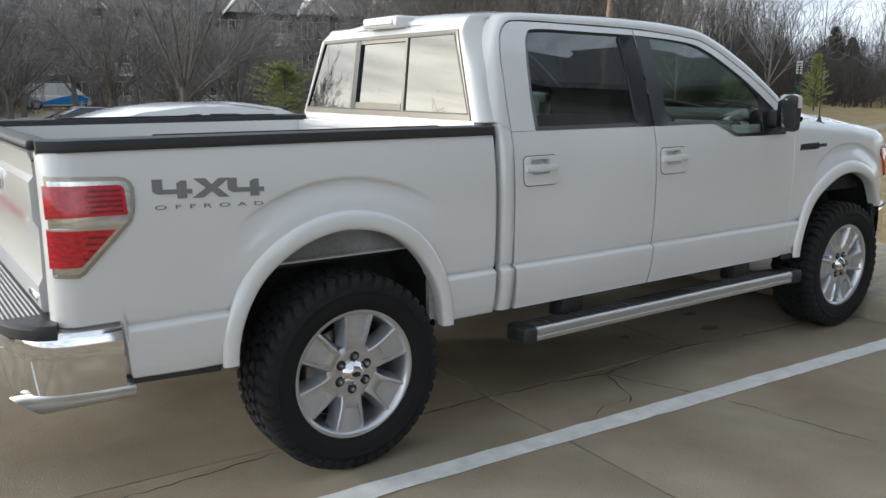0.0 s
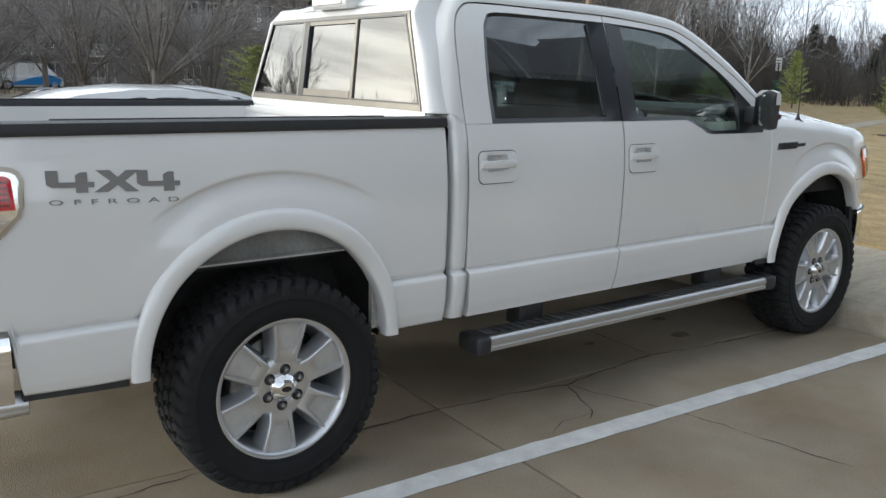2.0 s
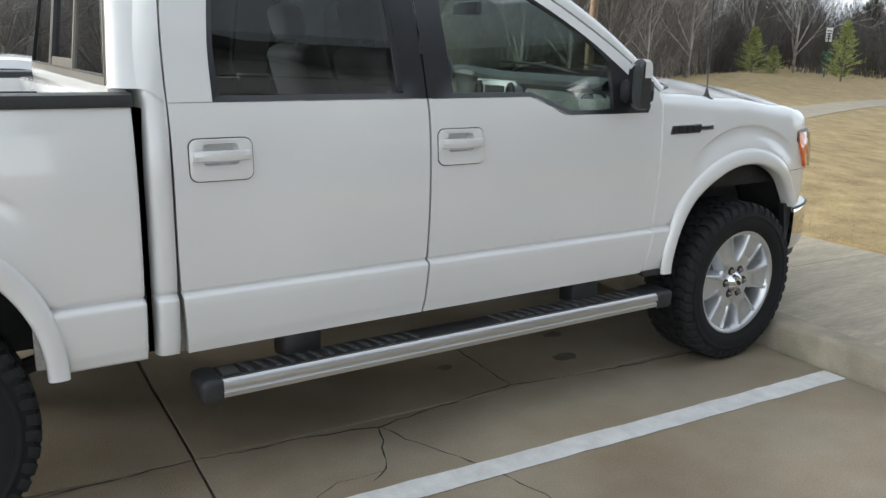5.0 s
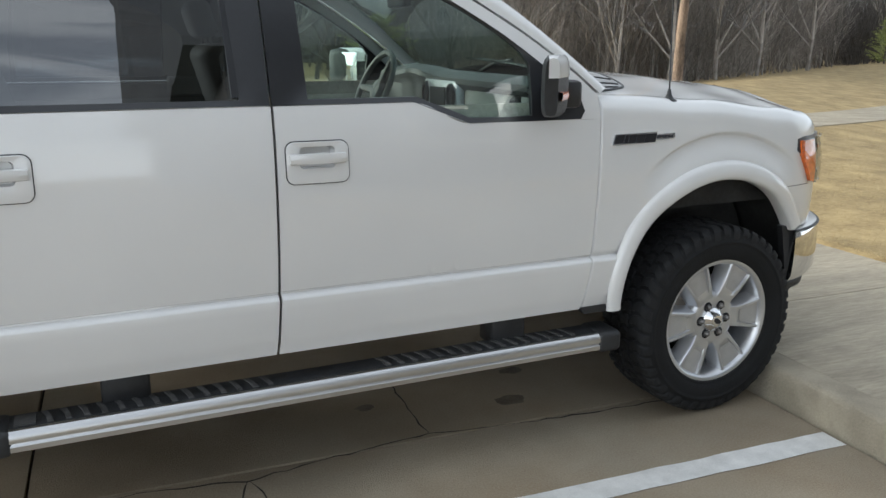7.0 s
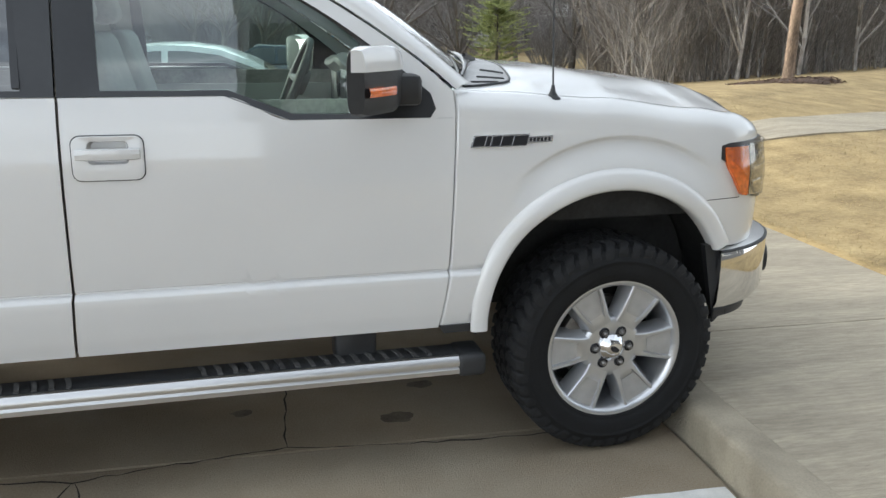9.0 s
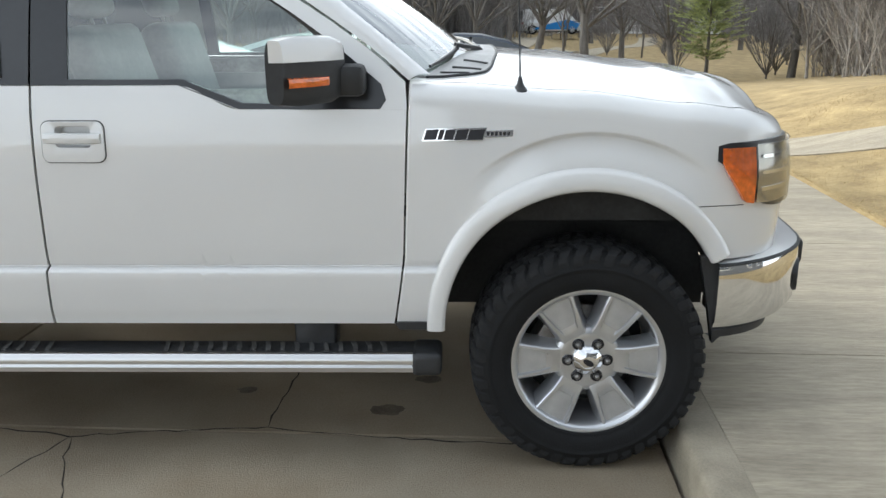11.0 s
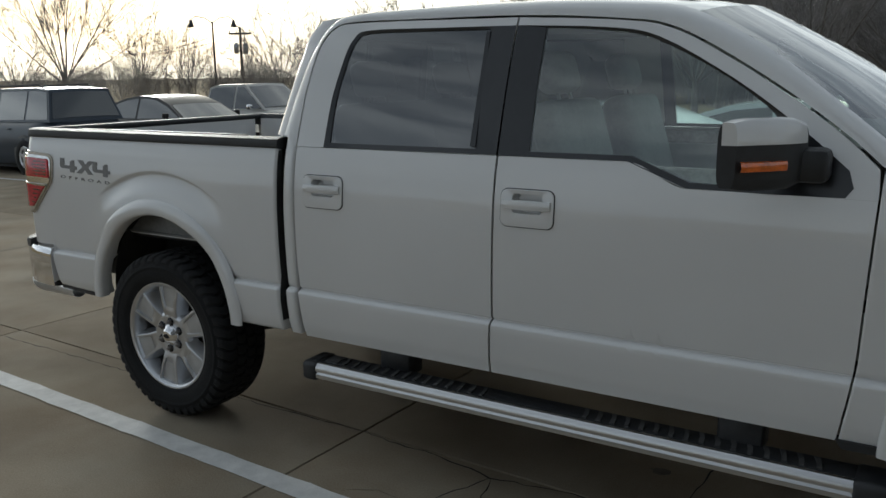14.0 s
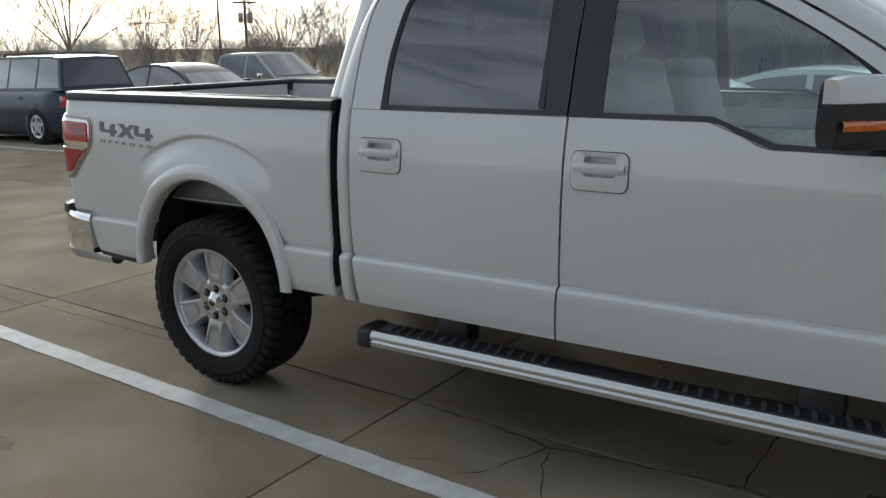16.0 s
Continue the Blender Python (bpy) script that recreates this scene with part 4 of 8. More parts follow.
def tread_mesh():
    """Wavy blocks: two rows in the middle and one on each shoulder that hooks round on to the sidewall."""
    bm = bmesh.new()
    n = 46
    step = 2 * math.pi / n
    for k in range(n):
        a = step * k
        long = k % 2 == 0
        for sg in (-1, 1):
            out = [(sg * (0.1485 if long else 0.1465), 0.052), (sg * 0.1475, 0.050), (sg * 0.141, 0.036), (sg * 0.126, 0.016), (sg * 0.104, -0.012), (sg * 0.082, -0.006), (sg * 0.066, 0.016)]
            low = [0.362 if long else 0.370, 0.370, 0.380, 0.392, 0.398, 0.399, 0.399]
            top = [0.370 if long else 0.378, 0.384, 0.400, 0.411, 0.4145, 0.4155, 0.4160]
            lug(bm, out, [step * f for f in (0.24, 0.31, 0.34, 0.35, 0.36, 0.34, 0.28)], low, top, a + (0.5 * step if sg > 0 else 0))
            mid = [(sg * 0.056, 0.020), (sg * 0.042, -0.006), (sg * 0.022, -0.010), (sg * 0.004, 0.020)]
            lug(bm, mid, [step * f for f in (0.30, 0.36, 0.36, 0.30)], [0.399] * 4, [0.4162, 0.4165, 0.4165, 0.4165], a + (0.25 + (0.5 if sg > 0 else 0)) * step)
    bmesh.ops.recalc_face_normals(bm, faces=bm.faces[:])
    return bm


def rim_mesh():
    bm = bmesh.new()
    lathe(bm, [(0.262, -0.110), (0.278, -0.124), (0.279, -0.130), (0.270, -0.133), (0.258, -0.128), (0.250, -0.118), (0.246, -0.085), (0.236, -0.04), (0.225, 0.03), (0.235, 0.10), (0.262, 0.118)], 72)
    return bm


def spoke_mesh(k):
    """One broad flared spoke: two ribs and a sunk plate that ramps up to the hub."""
    bm = bmesh.new()
    m = Matrix.Rotation(-radians(60 * k), 4, "Y")
    secs = [(0.070, 0.046, -0.100), (0.095, 0.045, -0.106), (0.115, 0.045, -0.111), (0.130, 0.046, -0.114), (0.150, 0.049, -0.117), (0.170, 0.053, -0.119), (0.21, 0.060, -0.121), (0.248, 0.067, -0.122), (0.256, 0.069, -0.121)]
    rows = []
    for r, w, y in secs:
        sink = 0.013 * step01(0.118, 0.158, r) * (1 if r < 0.25 else 0.0)
        g = lerp(0.019, 0.0125, step01(0.12, 0.20, r))
        rows.append([(-w - 0.020, -0.050, r), (-w - 0.005, y + 0.012, r), (-w - 0.001, y + 0.003, r), (-w + 0.003, y, r), (-w + g - 0.002, y, r), (-w + g + 0.002, y + sink, r), (0, y + sink, r), (w - g - 0.002, y + sink, r), (w - g + 0.002, y, r), (w - 0.003, y, r), (w + 0.001, y + 0.003, r), (w + 0.005, y + 0.012, r), (w + 0.020, -0.050, r)])
    vv = grid(bm, rows)
    bm.faces.new([v for v in vv[0]])
    bmesh.ops.recalc_face_normals(bm, faces=bm.faces[:])
    bmesh.ops.transform(bm, matrix=m, verts=bm.verts[:])
    return bm


def inset_mesh(k):
    """The sunk trapezoid plate of one spoke."""
    bm = bmesh.new()
    rows = []
    for r, w in ((0.146, 0.024), (0.150, 0.030), (0.17, 0.0375), (0.21, 0.0445), (0.246, 0.0515)):
        rows.append([(f * w, -0.1085 - 0.0006 * (abs(f) < 0.99), r) for f in (-1, -0.96, 0, 0.96, 1)])
    grid(bm, rows)
    bmesh.ops.recalc_face_normals(bm, faces=bm.faces[:])
    if sum(f.normal.y for f in bm.faces) > 0:
        bmesh.ops.reverse_faces(bm, faces=bm.faces[:])
    bmesh.ops.transform(bm, matrix=Matrix.Rotation(-radians(60 * k), 4, "Y"), verts=bm.verts[:])
    return bm


def build_wheel(x, sgn, turn, first=None):
    """A wheel as a part of the truck; its pieces are sub-parts."""
    bm = rim_mesh()
    wheel = part("wheel", bm, ALU, truck, "silver six-spoke alloy wheel", sharp=35)
    pieces = [part("tyre", tyre_mesh(), RUBBER, wheel, "black off-road tyre with deep tread blocks", sharp=30)]
    pieces.append(tagged(part("tread", tread_mesh(), TREAD, wheel, "chunky black tread blocks", sharp=30), kind="stuff"))
    for k in range(6):
        pieces.append(part("spoke", spoke_mesh(k), ALU, wheel, sharp=25))
        pieces.append(part("spoke_inset", inset_mesh(k), ALU_PLATE, wheel, "satin grey inset", sharp=25))
    bm = bmesh.new()
    lathe(bm, [(0.050, -0.100), (0.062, -0.106), (0.095, -0.107), (0.112, -0.104), (0.122, -0.092), (0.126, -0.05)], 48)
    pieces.append(part("hub", bm, ALU, wheel, sharp=35))
    bm = bmesh.new()
    lathe(bm, [(0.0, -0.134), (0.022, -0.1335), (0.033, -0.130), (0.038, -0.124), (0.050, -0.118), (0.056, -0.110), (0.057, -0.103)], 36)
    pieces.append(part("centre_cap", bm, CHROME, wheel, "polished centre cap"))
    bm = bmesh.new()
    lathe(bm, [(0.0, -0.1362), (0.019, -0.1358), (0.021, -0.133)], 24)
    bmesh.ops.transform(bm, matrix=Matrix.Diagonal((1.0, 1, 0.55, 1)), verts=bm.verts[:])
    pieces.append(part("cap_emblem", bm, DARKBADGE, wheel, "dark oval emblem"))
    for k in range(6):
        a = radians(60 * k + 30)
        c, s = 0.0695 * math.cos(a), 0.0695 * math.sin(a)
        bm = bmesh.new()
        lathe(bm, [(0.0165, -0.1045), (0.0165, -0.1035), (0.013, -0.1035)], 16, "y", (c, 0, s))
        lathe(bm, [(0.0, -0.128), (0.006, -0.127), (0.010, -0.122), (0.0115, -0.114), (0.0115, -0.098)], 6, "y", (c, 0, s))
        pieces.append(part("lug_nut", bm, STEEL, wheel, "grey steel lug nut"))
        # dark ring on the hub's face for the shade round a sunk nut
        bm = bmesh.new()
        lathe(bm, [(0.0115, -0.1085), (0.0205, -0.1088), (0.0225, -0.105)], 18, "y", (c, 0, s))
        pieces.append(part("lug_recess", bm, DARKBADGE, wheel))
    bm = bmesh.new()
    lathe(bm, [(0.0, -0.02), (0.175, -0.02), (0.178, -0.016), (0.178, 0.012), (0.0, 0.012)], 40)
    pieces.append(part("brake_disc", bm, STEEL, wheel, "rusty steel brake disc"))
    bm = bmesh.new()
    box(bm, (-0.19, -0.055, -0.07), (-0.09, 0.05, 0.09), 0.015)
    pieces.append(part("brake_calliper", bm, STEEL, wheel))
    bm = bmesh.new()
    lathe(bm, [(0.0, 0.05), (0.225, 0.05), (0.225, 0.045), (0.0, 0.045)], 36)
    pieces.append(part("backing_plate", bm, UNDER, wheel))
    wheel.matrix_basis = pose(x, -0.865, HUB_Z) @ Matrix.Rotation(radians(turn), 4, "Y")
    return wheel


w1 = build_wheel(0.0, -1, 6)
copy_thing(w1, pose(WB, -0.865, HUB_Z) @ Matrix.Rotation(radians(30), 4, "Y"))
for x in (0.0, WB):
    copy_thing(w1, pose(x, 0.865, HUB_Z) @ Matrix.Rotation(math.pi, 4, "Z"))


# tail lamps
TAIL = [(-1.10, 1.292), (-0.875, 1.282), (-0.850, 1.277), (-0.832, 1.264), (-0.822, 1.24), (-0.826, 1.165), (-0.838, 1.13), (-1.00, 0.965), (-1.02, 0.955), (-1.10, 0.958)]


def corner(x, z, out):
    """A place on the bed's side, which turns round the rear corner."""
    if x > BED0:
        return (x, -(side(x, z) + out), z)
    s = min((BED0 - x) / 0.085, 1.5)
    return (BED0 - (0.085 + out) * math.sin(s), -(side(BED0, z) - 0.085 + (0.085 + out) * math.cos(s)), z)


def corner_patch(outline, out0, out1, cols=14):
    """A raised patch that follows the corner: cut into strips along x."""
    bm = bmesh.new()
    xs = sorted(set([p[0] for p in outline] + spread(min(p[0] for p in outline), max(p[0] for p in outline), cols)))
    n = len(outline)
    strips = []
    for x in xs:
        zs = []
        for i in range(n):
            (xa, za), (xb, zb) = outline[i], outline[(i + 1) % n]
            if xa == xb:
                if xa == x:
                    zs += [za, zb]
            elif min(xa, xb) <= x <= max(xa, xb):
                zs.append(lerp(za, zb, (x - xa) / (xb - xa)))
        strips.append((x, min(zs), max(zs)))
    rows = []
    for x, a, b in strips:
        col = [corner(x, a, out0)] + [corner(x, lerp(a, b, k / 5), out1) for k in range(6)] + [corner(x, b, out0)]
        rows.append(col)
    first = [corner(strips[0][0], lerp(strips[0][1], strips[0][2], k), out0) for k in [0] + spread(0, 1, 6) + [1]]
    last = [corner(strips[-1][0], lerp(strips[-1][1], strips[-1][2], k), out0) for k in [0] + spread(0, 1, 6) + [1]]
    grid(bm, [first] + rows + [last])
    bmesh.ops.remove_doubles(bm, verts=bm.verts[:], dist=0.0003)
    bmesh.ops.recalc_face_normals(bm, faces=bm.faces[:])
    return bm


def inset_outline(outline, d):
    n = len(outline)
    cx = sum(p[0] for p in outline) / n
    cz = sum(p[1] for p in outline) / n
    out = []
    for i in range(n):
        a, b, c = Vector(outline[i - 1]), Vector(outline[i]), Vector(outline[(i + 1) % n])
        n1 = Vector((-(b - a).y, (b - a).x)).normalized()
        n2 = Vector((-(c - b).y, (c - b).x)).normalized()
        if n1.dot(Vector((cx, cz)) - b) < 0:
            n1 = -n1
        if n2.dot(Vector((cx, cz)) - b) < 0:
            n2 = -n2
        m = (n1 + n2).normalized()
        out.append(tuple(b + m * d / max(0.5, m.dot(n1))))
    return out


TANTRIM = mat("tail_lamp_bezel", (0.40, 0.36, 0.30), 0.25, 0.6, vary=0.05)
tail_in = inset_outline(TAIL, 0.014)
red_up = [(-1.10, 1.262), (-0.872, 1.255), (-0.858, 1.245), (-0.852, 1.155), (-1.10, 1.158)]
red_low = [(-1.10, 1.118), (-0.895, 1.108), (-1.01, 0.993), (-1.10, 0.993)]
lamps = both_sides("tail_lamp", lambda: corner_patch(TAIL, -0.004, 0.006), TANTRIM, "red tail lamp in a chrome and bronze bezel")
both_sides("lamp_bezel", lambda: corner_patch(tail_in, 0.004, 0.011), SILVER, "silver inner bezel", parent=lamps)
uppers = both_sides("upper_lens", lambda: corner_patch(red_up, 0.009, 0.017), RED, "red upper lens", parent=lamps)
lowers = both_sides("lower_lens", lambda: corner_patch(red_low, 0.009, 0.017), RED, "red lower lens", parent=lamps)
for z0, x0, x1, par in ((1.243, -0.975, -0.868, uppers), (1.226, -0.985, -0.868, uppers), (1.209, -0.975, -0.866, uppers), (1.192, -0.985, -0.866, uppers), (1.175, -0.975, -0.866, uppers), (1.092, -0.985, -0.925, lowers), (1.070, -0.995, -0.945, lowers), (1.048, -0.985, -0.965, lowers), (1.024, -1.005, -0.988, lowers)):
    both_sides("lens_rib", lambda: corner_patch([(x0, z0), (x1, z0 - 0.002), (x1, z0 - 0.009), (x0, z0 - 0.007)], 0.0165, 0.0182, 6), RED_DARK, "dark red rib", parent=par)
for z0, z1, x1 in ((1.162, 1.154, -0.848), (1.123, 1.113, -0.880)):
    both_sides("chrome_bar", lambda: corner_patch([(-1.10, z0), (x1, z0 - 0.004), (x1, z1 - 0.004), (-1.10, z1)], 0.008, 0.0165, 14), CHROME, "bright chrome bar", parent=lamps)


# decal on the bed side: the figures are cut shapes, the words below are letters
def on_side(bm, out=0.0025):
    for v in bm.verts:
        v.co.y += -(side(v.co.x, v.co.z))
    return bm


def shape(outlines, x0, z0, sx, sz, slope=-0.035):
    bm = bmesh.new()
    for o in outlines:
        prism(bm, [(x0 + x * sx, z0 + z * sz + slope * (x * sx)) for x, z in o], -0.0025, 0.0015)
    return on_side(bm)


FOUR = [[(0, 1), (0.26, 1), (0.26, 0.48), (0.62, 0.48), (0.62, 0.78), (0.74, 0.92), (0.88, 0.92), (0.88, 0.48), (1.02, 0.48), (1.02, 0.24), (0.88, 0.24), (0.88, 0.0), (0.62, 0.0), (0.62, 0.24), (0.12, 0.24), (0, 0.38)]]
EX = [[(-0.10, 1.0), (0.30, 1.0), (0.52, 0.68), (0.78, 1.0), (1.16, 1.0), (0.72, 0.5), (1.12, 0.0), (0.74, 0.0), (0.50, 0.32), (0.22, 0.0), (-0.18, 0.0), (0.30, 0.5)]]
DX, DZ = -0.762, 1.196
part("decal_figure", shape(FOUR, DX, DZ, 0.135, 0.068), GREYDECAL, truck, "grey figure 4 decal", smooth=False)
part("decal_letter", shape(EX, DX + 0.155, DZ - 0.005, 0.105, 0.068), GREYDECAL, truck, "grey letter X decal", smooth=False)
part("decal_figure", shape(FOUR, DX + 0.268, DZ - 0.010, 0.135, 0.068), GREYDECAL, truck, "grey figure 4 decal", smooth=False)


def letters(text, size, width):
    cu = bpy.data.curves.new("letters", "FONT")
    cu.body, cu.size, cu.extrude = text, size, 0.0015
    cu.space_character = 1.9
    ob = bpy.data.objects.new("letters", cu)
    scene.collection.objects.link(ob)
    bpy.context.view_layer.update()
    dg = bpy.context.evaluated_depsgraph_get()
    me = bpy.data.meshes.new_from_object(ob.evaluated_get(dg))
    bm = bmesh.new()
    bm.from_mesh(me)
    xs = [v.co.x for v in bm.verts]
    k = width / (max(xs) - min(xs))
    for v in bm.verts:
        v.co = Vector(((v.co.x - min(xs)) * k, v.co.z, v.co.y))
    bpy.data.objects.remove(ob)
    bpy.data.curves.remove(cu)
    bpy.data.meshes.remove(me)
    return bm


bm = letters("OFFROAD", 0.030, 0.395)
for v in bm.verts:
    v.co.x, v.co.z = v.co.x + DX + 0.004, v.co.z * 0.72 + 1.160 - 0.035 * v.co.x
    v.co.y = v.co.y - side(v.co.x, v.co.z) - 0.001
bmesh.ops.recalc_face_normals(bm, faces=bm.faces[:])
left = set(bm.verts)
while left:
    todo, island = [min(left, key=lambda v: v.co.x)], set()
    while todo:
        v = todo.pop()
        if v in island:
            continue
        island.add(v)
        todo += [e.other_vert(v) for e in v.link_edges]
    left -= island
    one = bmesh.new()
    ids = {v: one.verts.new(v.co) for v in island}
    for f in bm.faces:
        if f.verts[0] in island:
            one.faces.new([ids[v] for v in f.verts])
    part("decal_letter", one, GREYDECAL, truck, "small grey letter of the word OFFROAD", smooth=False)
bm.free()

# badge on the front wing: plain slanted bars for the name
bm = bmesh.new()
for x0, x1 in ((3.106, 3.302),):
    prism(bm, [(3.104, 1.196), (3.117, 1.236), (3.318, 1.240), (3.306, 1.199)], -0.006, 0.001)
prism(bm, [(3.308, 1.207), (3.312, 1.229), (3.405, 1.232), (3.403, 1.211)], -0.004, 0.001)
badge = part("wing_badge", on_side(bm), CHROME, truck, "chrome badge with dark slanted bars", smooth=False)
for x0, x1 in ((3.1095, 3.151), (3.1545, 3.171), (3.1745, 3.207), (3.2105, 3.2495), (3.253, 3.3035)):
    bm = bmesh.new()
    prism(bm, [(x0, 1.200), (x0 + 0.010, 1.2330), (x1 + 0.010, 1.2345), (x1, 1.2015)], -0.0095, -0.004)
    part("badge_bar", on_side(bm), DARKBADGE, badge, "dark bar", smooth=False)
for k in range(6):
    x = 3.317 + 0.0135 * k
    bm = bmesh.new()
    prism(bm, [(x, 1.2135), (x + 0.001, 1.2255), (x + 0.010, 1.226), (x + 0.009, 1.214)], -0.0065, -0.003)
    part("badge_bar", on_side(bm), DARKBADGE, badge, "dark bar", smooth=False)

# door handles
def handle(x0):
    def plate():
        bm = bmesh.new()
        lo, hi, za, zb = x0, x0 + 0.207, 1.128, 1.262
        rad = 0.026
        outer, inner, pocket = [], [], []
        for cx, cz, a0 in ((hi - rad, zb - rad, 0), (lo + rad, zb - rad, 90), (lo + rad, za + rad, 180), (hi - rad, za + rad, 270)):
            for k in range(6):
                a = radians(a0 + 90 * k / 5)
                outer.append((cx + rad * math.cos(a), cz + rad * math.sin(a)))
                px, pz = (lo + 0.058 if cx < (lo + hi) / 2 else hi - 0.058), (zb - 0.030 if cz > 1.19 else za + 0.062)
                pocket.append((px + 0.014 * math.cos(a), pz + 0.014 * math.sin(a)))
        rows = [[(x, -side(x, z) + 0.004, z) for x, z in outer], [(x, -side(x, z) - 0.006, z) for x, z in outer]]
        mid = [(lerp(a[0], b[0], 0.12), lerp(a[1], b[1], 0.12)) for a, b in zip(outer, pocket)]
        rows.append([(x, -side(x, z) - 0.0075, z) for x, z in mid])
        rows.append([(x, -side(x, z) - 0.003, z) for x, z in pocket])
        deep = [(lerp(x, lo + 0.1035, 0.12), lerp(z, 1.195, 0.12)) for x, z in pocket]
        rows.append([(x, -side(x, z) + 0.034, z) for x, z in deep])
        vv = grid(bm, rows, close=True)
        bm.faces.new(vv[-1])
        bmesh.ops.recalc_face_normals(bm, faces=bm.faces[:])
        return bm

    def blade():
        bm = bmesh.new()
        rows = []
        for t in spread(0, 1, 14):
            x = lerp(x0 + 0.010, x0 + 0.197, t)
            bow = 0.010 * math.sin(math.pi * t)
            y = -side(x, 1.206) - 0.016 - bow
            e = 0.9 + 0.1 * math.sin(math.pi * t)
            rows.append([(x, y + 0.012, 1.208 - 0.0195 * e), (x, y, 1.208 - 0.016 * e), (x, y - 0.004, 1.208), (x, y, 1.208 + 0.015 * e), (x, y + 0.012, 1.208 + 0.018 * e), (x, y + 0.016, 1.208)])
        vv = grid(bm, rows, close=True)
        bm.faces.new(vv[0])
        bm.faces.new(list(reversed(vv[-1])))
        bmesh.ops.recalc_face_normals(bm, faces=bm.faces[:])
        return bm
    return plate, blade


for doors, x0 in ((rear_doors, 0.908), (front_doors, 1.846)):
    p, b = handle(x0)
    # black ring laid on the door, standing in for the cup's shaded gap
    def gap_ring():
        bm = bmesh.new()
        lo, hi, za, zb, rad = x0 - 0.0035, x0 + 0.2105, 1.1245, 1.2655, 0.029
        pts = []
        for cx, cz, a0 in ((hi - rad, zb - rad, 0), (lo + rad, zb - rad, 90), (lo + rad, za + rad, 180), (hi - rad, za + rad, 270)):
            pts += [(cx + rad * math.cos(radians(a0 + 18 * k)), cz + rad * math.sin(radians(a0 + 18 * k))) for k in range(6)]
        mid = [(lerp(x, x0 + 0.1035, 0.06), lerp(z, 1.195, 0.06)) for x, z in pts]
        grid(bm, [[(x, -side(x, z) + d, z) for x, z in ps] for ps, d in ((pts, 0.002), (pts, -0.0012), (mid, -0.0012), (mid, 0.002))], close=True)
        bmesh.ops.recalc_face_normals(bm, faces=bm.faces[:])
        return bm
    both_sides("handle_gasket", gap_ring, GLOSSBLACK, parent=doors)
    plates = both_sides("handle_plate", p, PAINT, "white handle cup", sharp=30, parent=doors)
    both_sides("door_handle", b, PAINT, "white pull handle", sharp=30, parent=doors)

# wing mirrors
def mirror_shell(z0, z1, grow=0.0):
    def make():
        bm = bmesh.new()
        rows = []
        for s, (xa, xb) in zip(spread(0, 1, 9), ((2.80, 2.864), (2.768, 2.856), (2.748, 2.844), (2.728, 2.828), (2.708, 2.808), (2.690, 2.784), (2.672, 2.758), (2.656, 2.732), (2.654, 2.706))):
            y = lerp(-1.00, -1.204, s) - grow * (1 if s == 1 else 0)
            row = []
            n = 20
            for k in range(n):
                a = 2 * math.pi * k / n
                c, sn = math.cos(a), math.sin(a)
                ex = abs(c) ** 0.5 * (1 if c > 0 else -1)
                ez = abs(sn) ** 0.5 * (1 if sn > 0 else -1)
                shrink = 1 - 0.10 * step01(0.8, 1.0, s) - 0.16 * step01(0.25, 0.0, s)
                x = (xa + xb) / 2 + ((xb - xa) / 2 + grow) * ex
                zc, zh = 1.4315, 0.1025 * shrink + grow
                zz = zc + zh * ez + 0.0
                row.append((x, y, min(max(zz, z0), z1)))
            rows.append(row)
        vv = grid(bm, rows, close=True)
        bm.faces.new(vv[0])
        bm.faces.new(list(reversed(vv[-1])))
        bmesh.ops.recalc_face_normals(bm, faces=bm.faces[:])
        return bm
    return make


mirrors = both_sides("wing_mirror", mirror_shell(1.30, 1.56), BLACK, "black wing mirror with a white cap and amber lamp", sharp=35)


def mirror_cap():
    bm = mirror_shell(1.462, 1.60, 0.003)()
    bmesh.ops.bisect_plane(bm, geom=bm.verts[:] + bm.edges[:] + bm.faces[:], plane_co=(2.855, -1.004, 0), plane_no=(0.75, 0.66, 0), clear_outer=True)
    bmesh.ops.bisect_plane(bm, geom=bm.verts[:] + bm.edges[:] + bm.faces[:], plane_co=(2.700, -1.14, 0), plane_no=(-0.891, 0.454, 0), clear_outer=True)
    return bm


both_sides("mirror_cap", mirror_cap, PAINT, "white mirror cap", sharp=35, parent=mirrors)


def mirror_arm():
    bm = bmesh.new()
    box(bm, (2.80, -1.03, 1.345), (2.925, -0.925, 1.445), 0.02)
    return bm


both_sides("mirror_arm", mirror_arm, BLACK, parent=mirrors)


def mirror_lamp():
    bm = bmesh.new()
    rows = []
    for p in fine_line([(2.722, -1.205, 0), (2.757, -1.170, 0), (2.792, -1.133, 0), (2.825, -1.090, 0)], 4):
        x, y = p.x, p.y
        rows.append([(x - 0.008, y + 0.012, 1.385), (x, y, 1.388), (x + 0.002, y - 0.003, 1.401), (x, y, 1.414), (x - 0.008, y + 0.012, 1.417)])
    grid(bm, rows)
    bmesh.ops.recalc_face_normals(bm, faces=bm.faces[:])
    return bm


both_sides("mirror_lamp", mirror_lamp, AMBER, "amber side lamp", parent=mirrors)


def mirror_face():
    bm = bmesh.new()
    box(bm, (-0.004, -0.098, -0.080), (0.004, 0.098, 0.080), 0.003, 2, pose(2.712, -1.108, 1.432, 0, 0, -31))
    return bm


both_sides("mirror_face", mirror_face, MIRROR, "mirror glass", parent=mirrors)

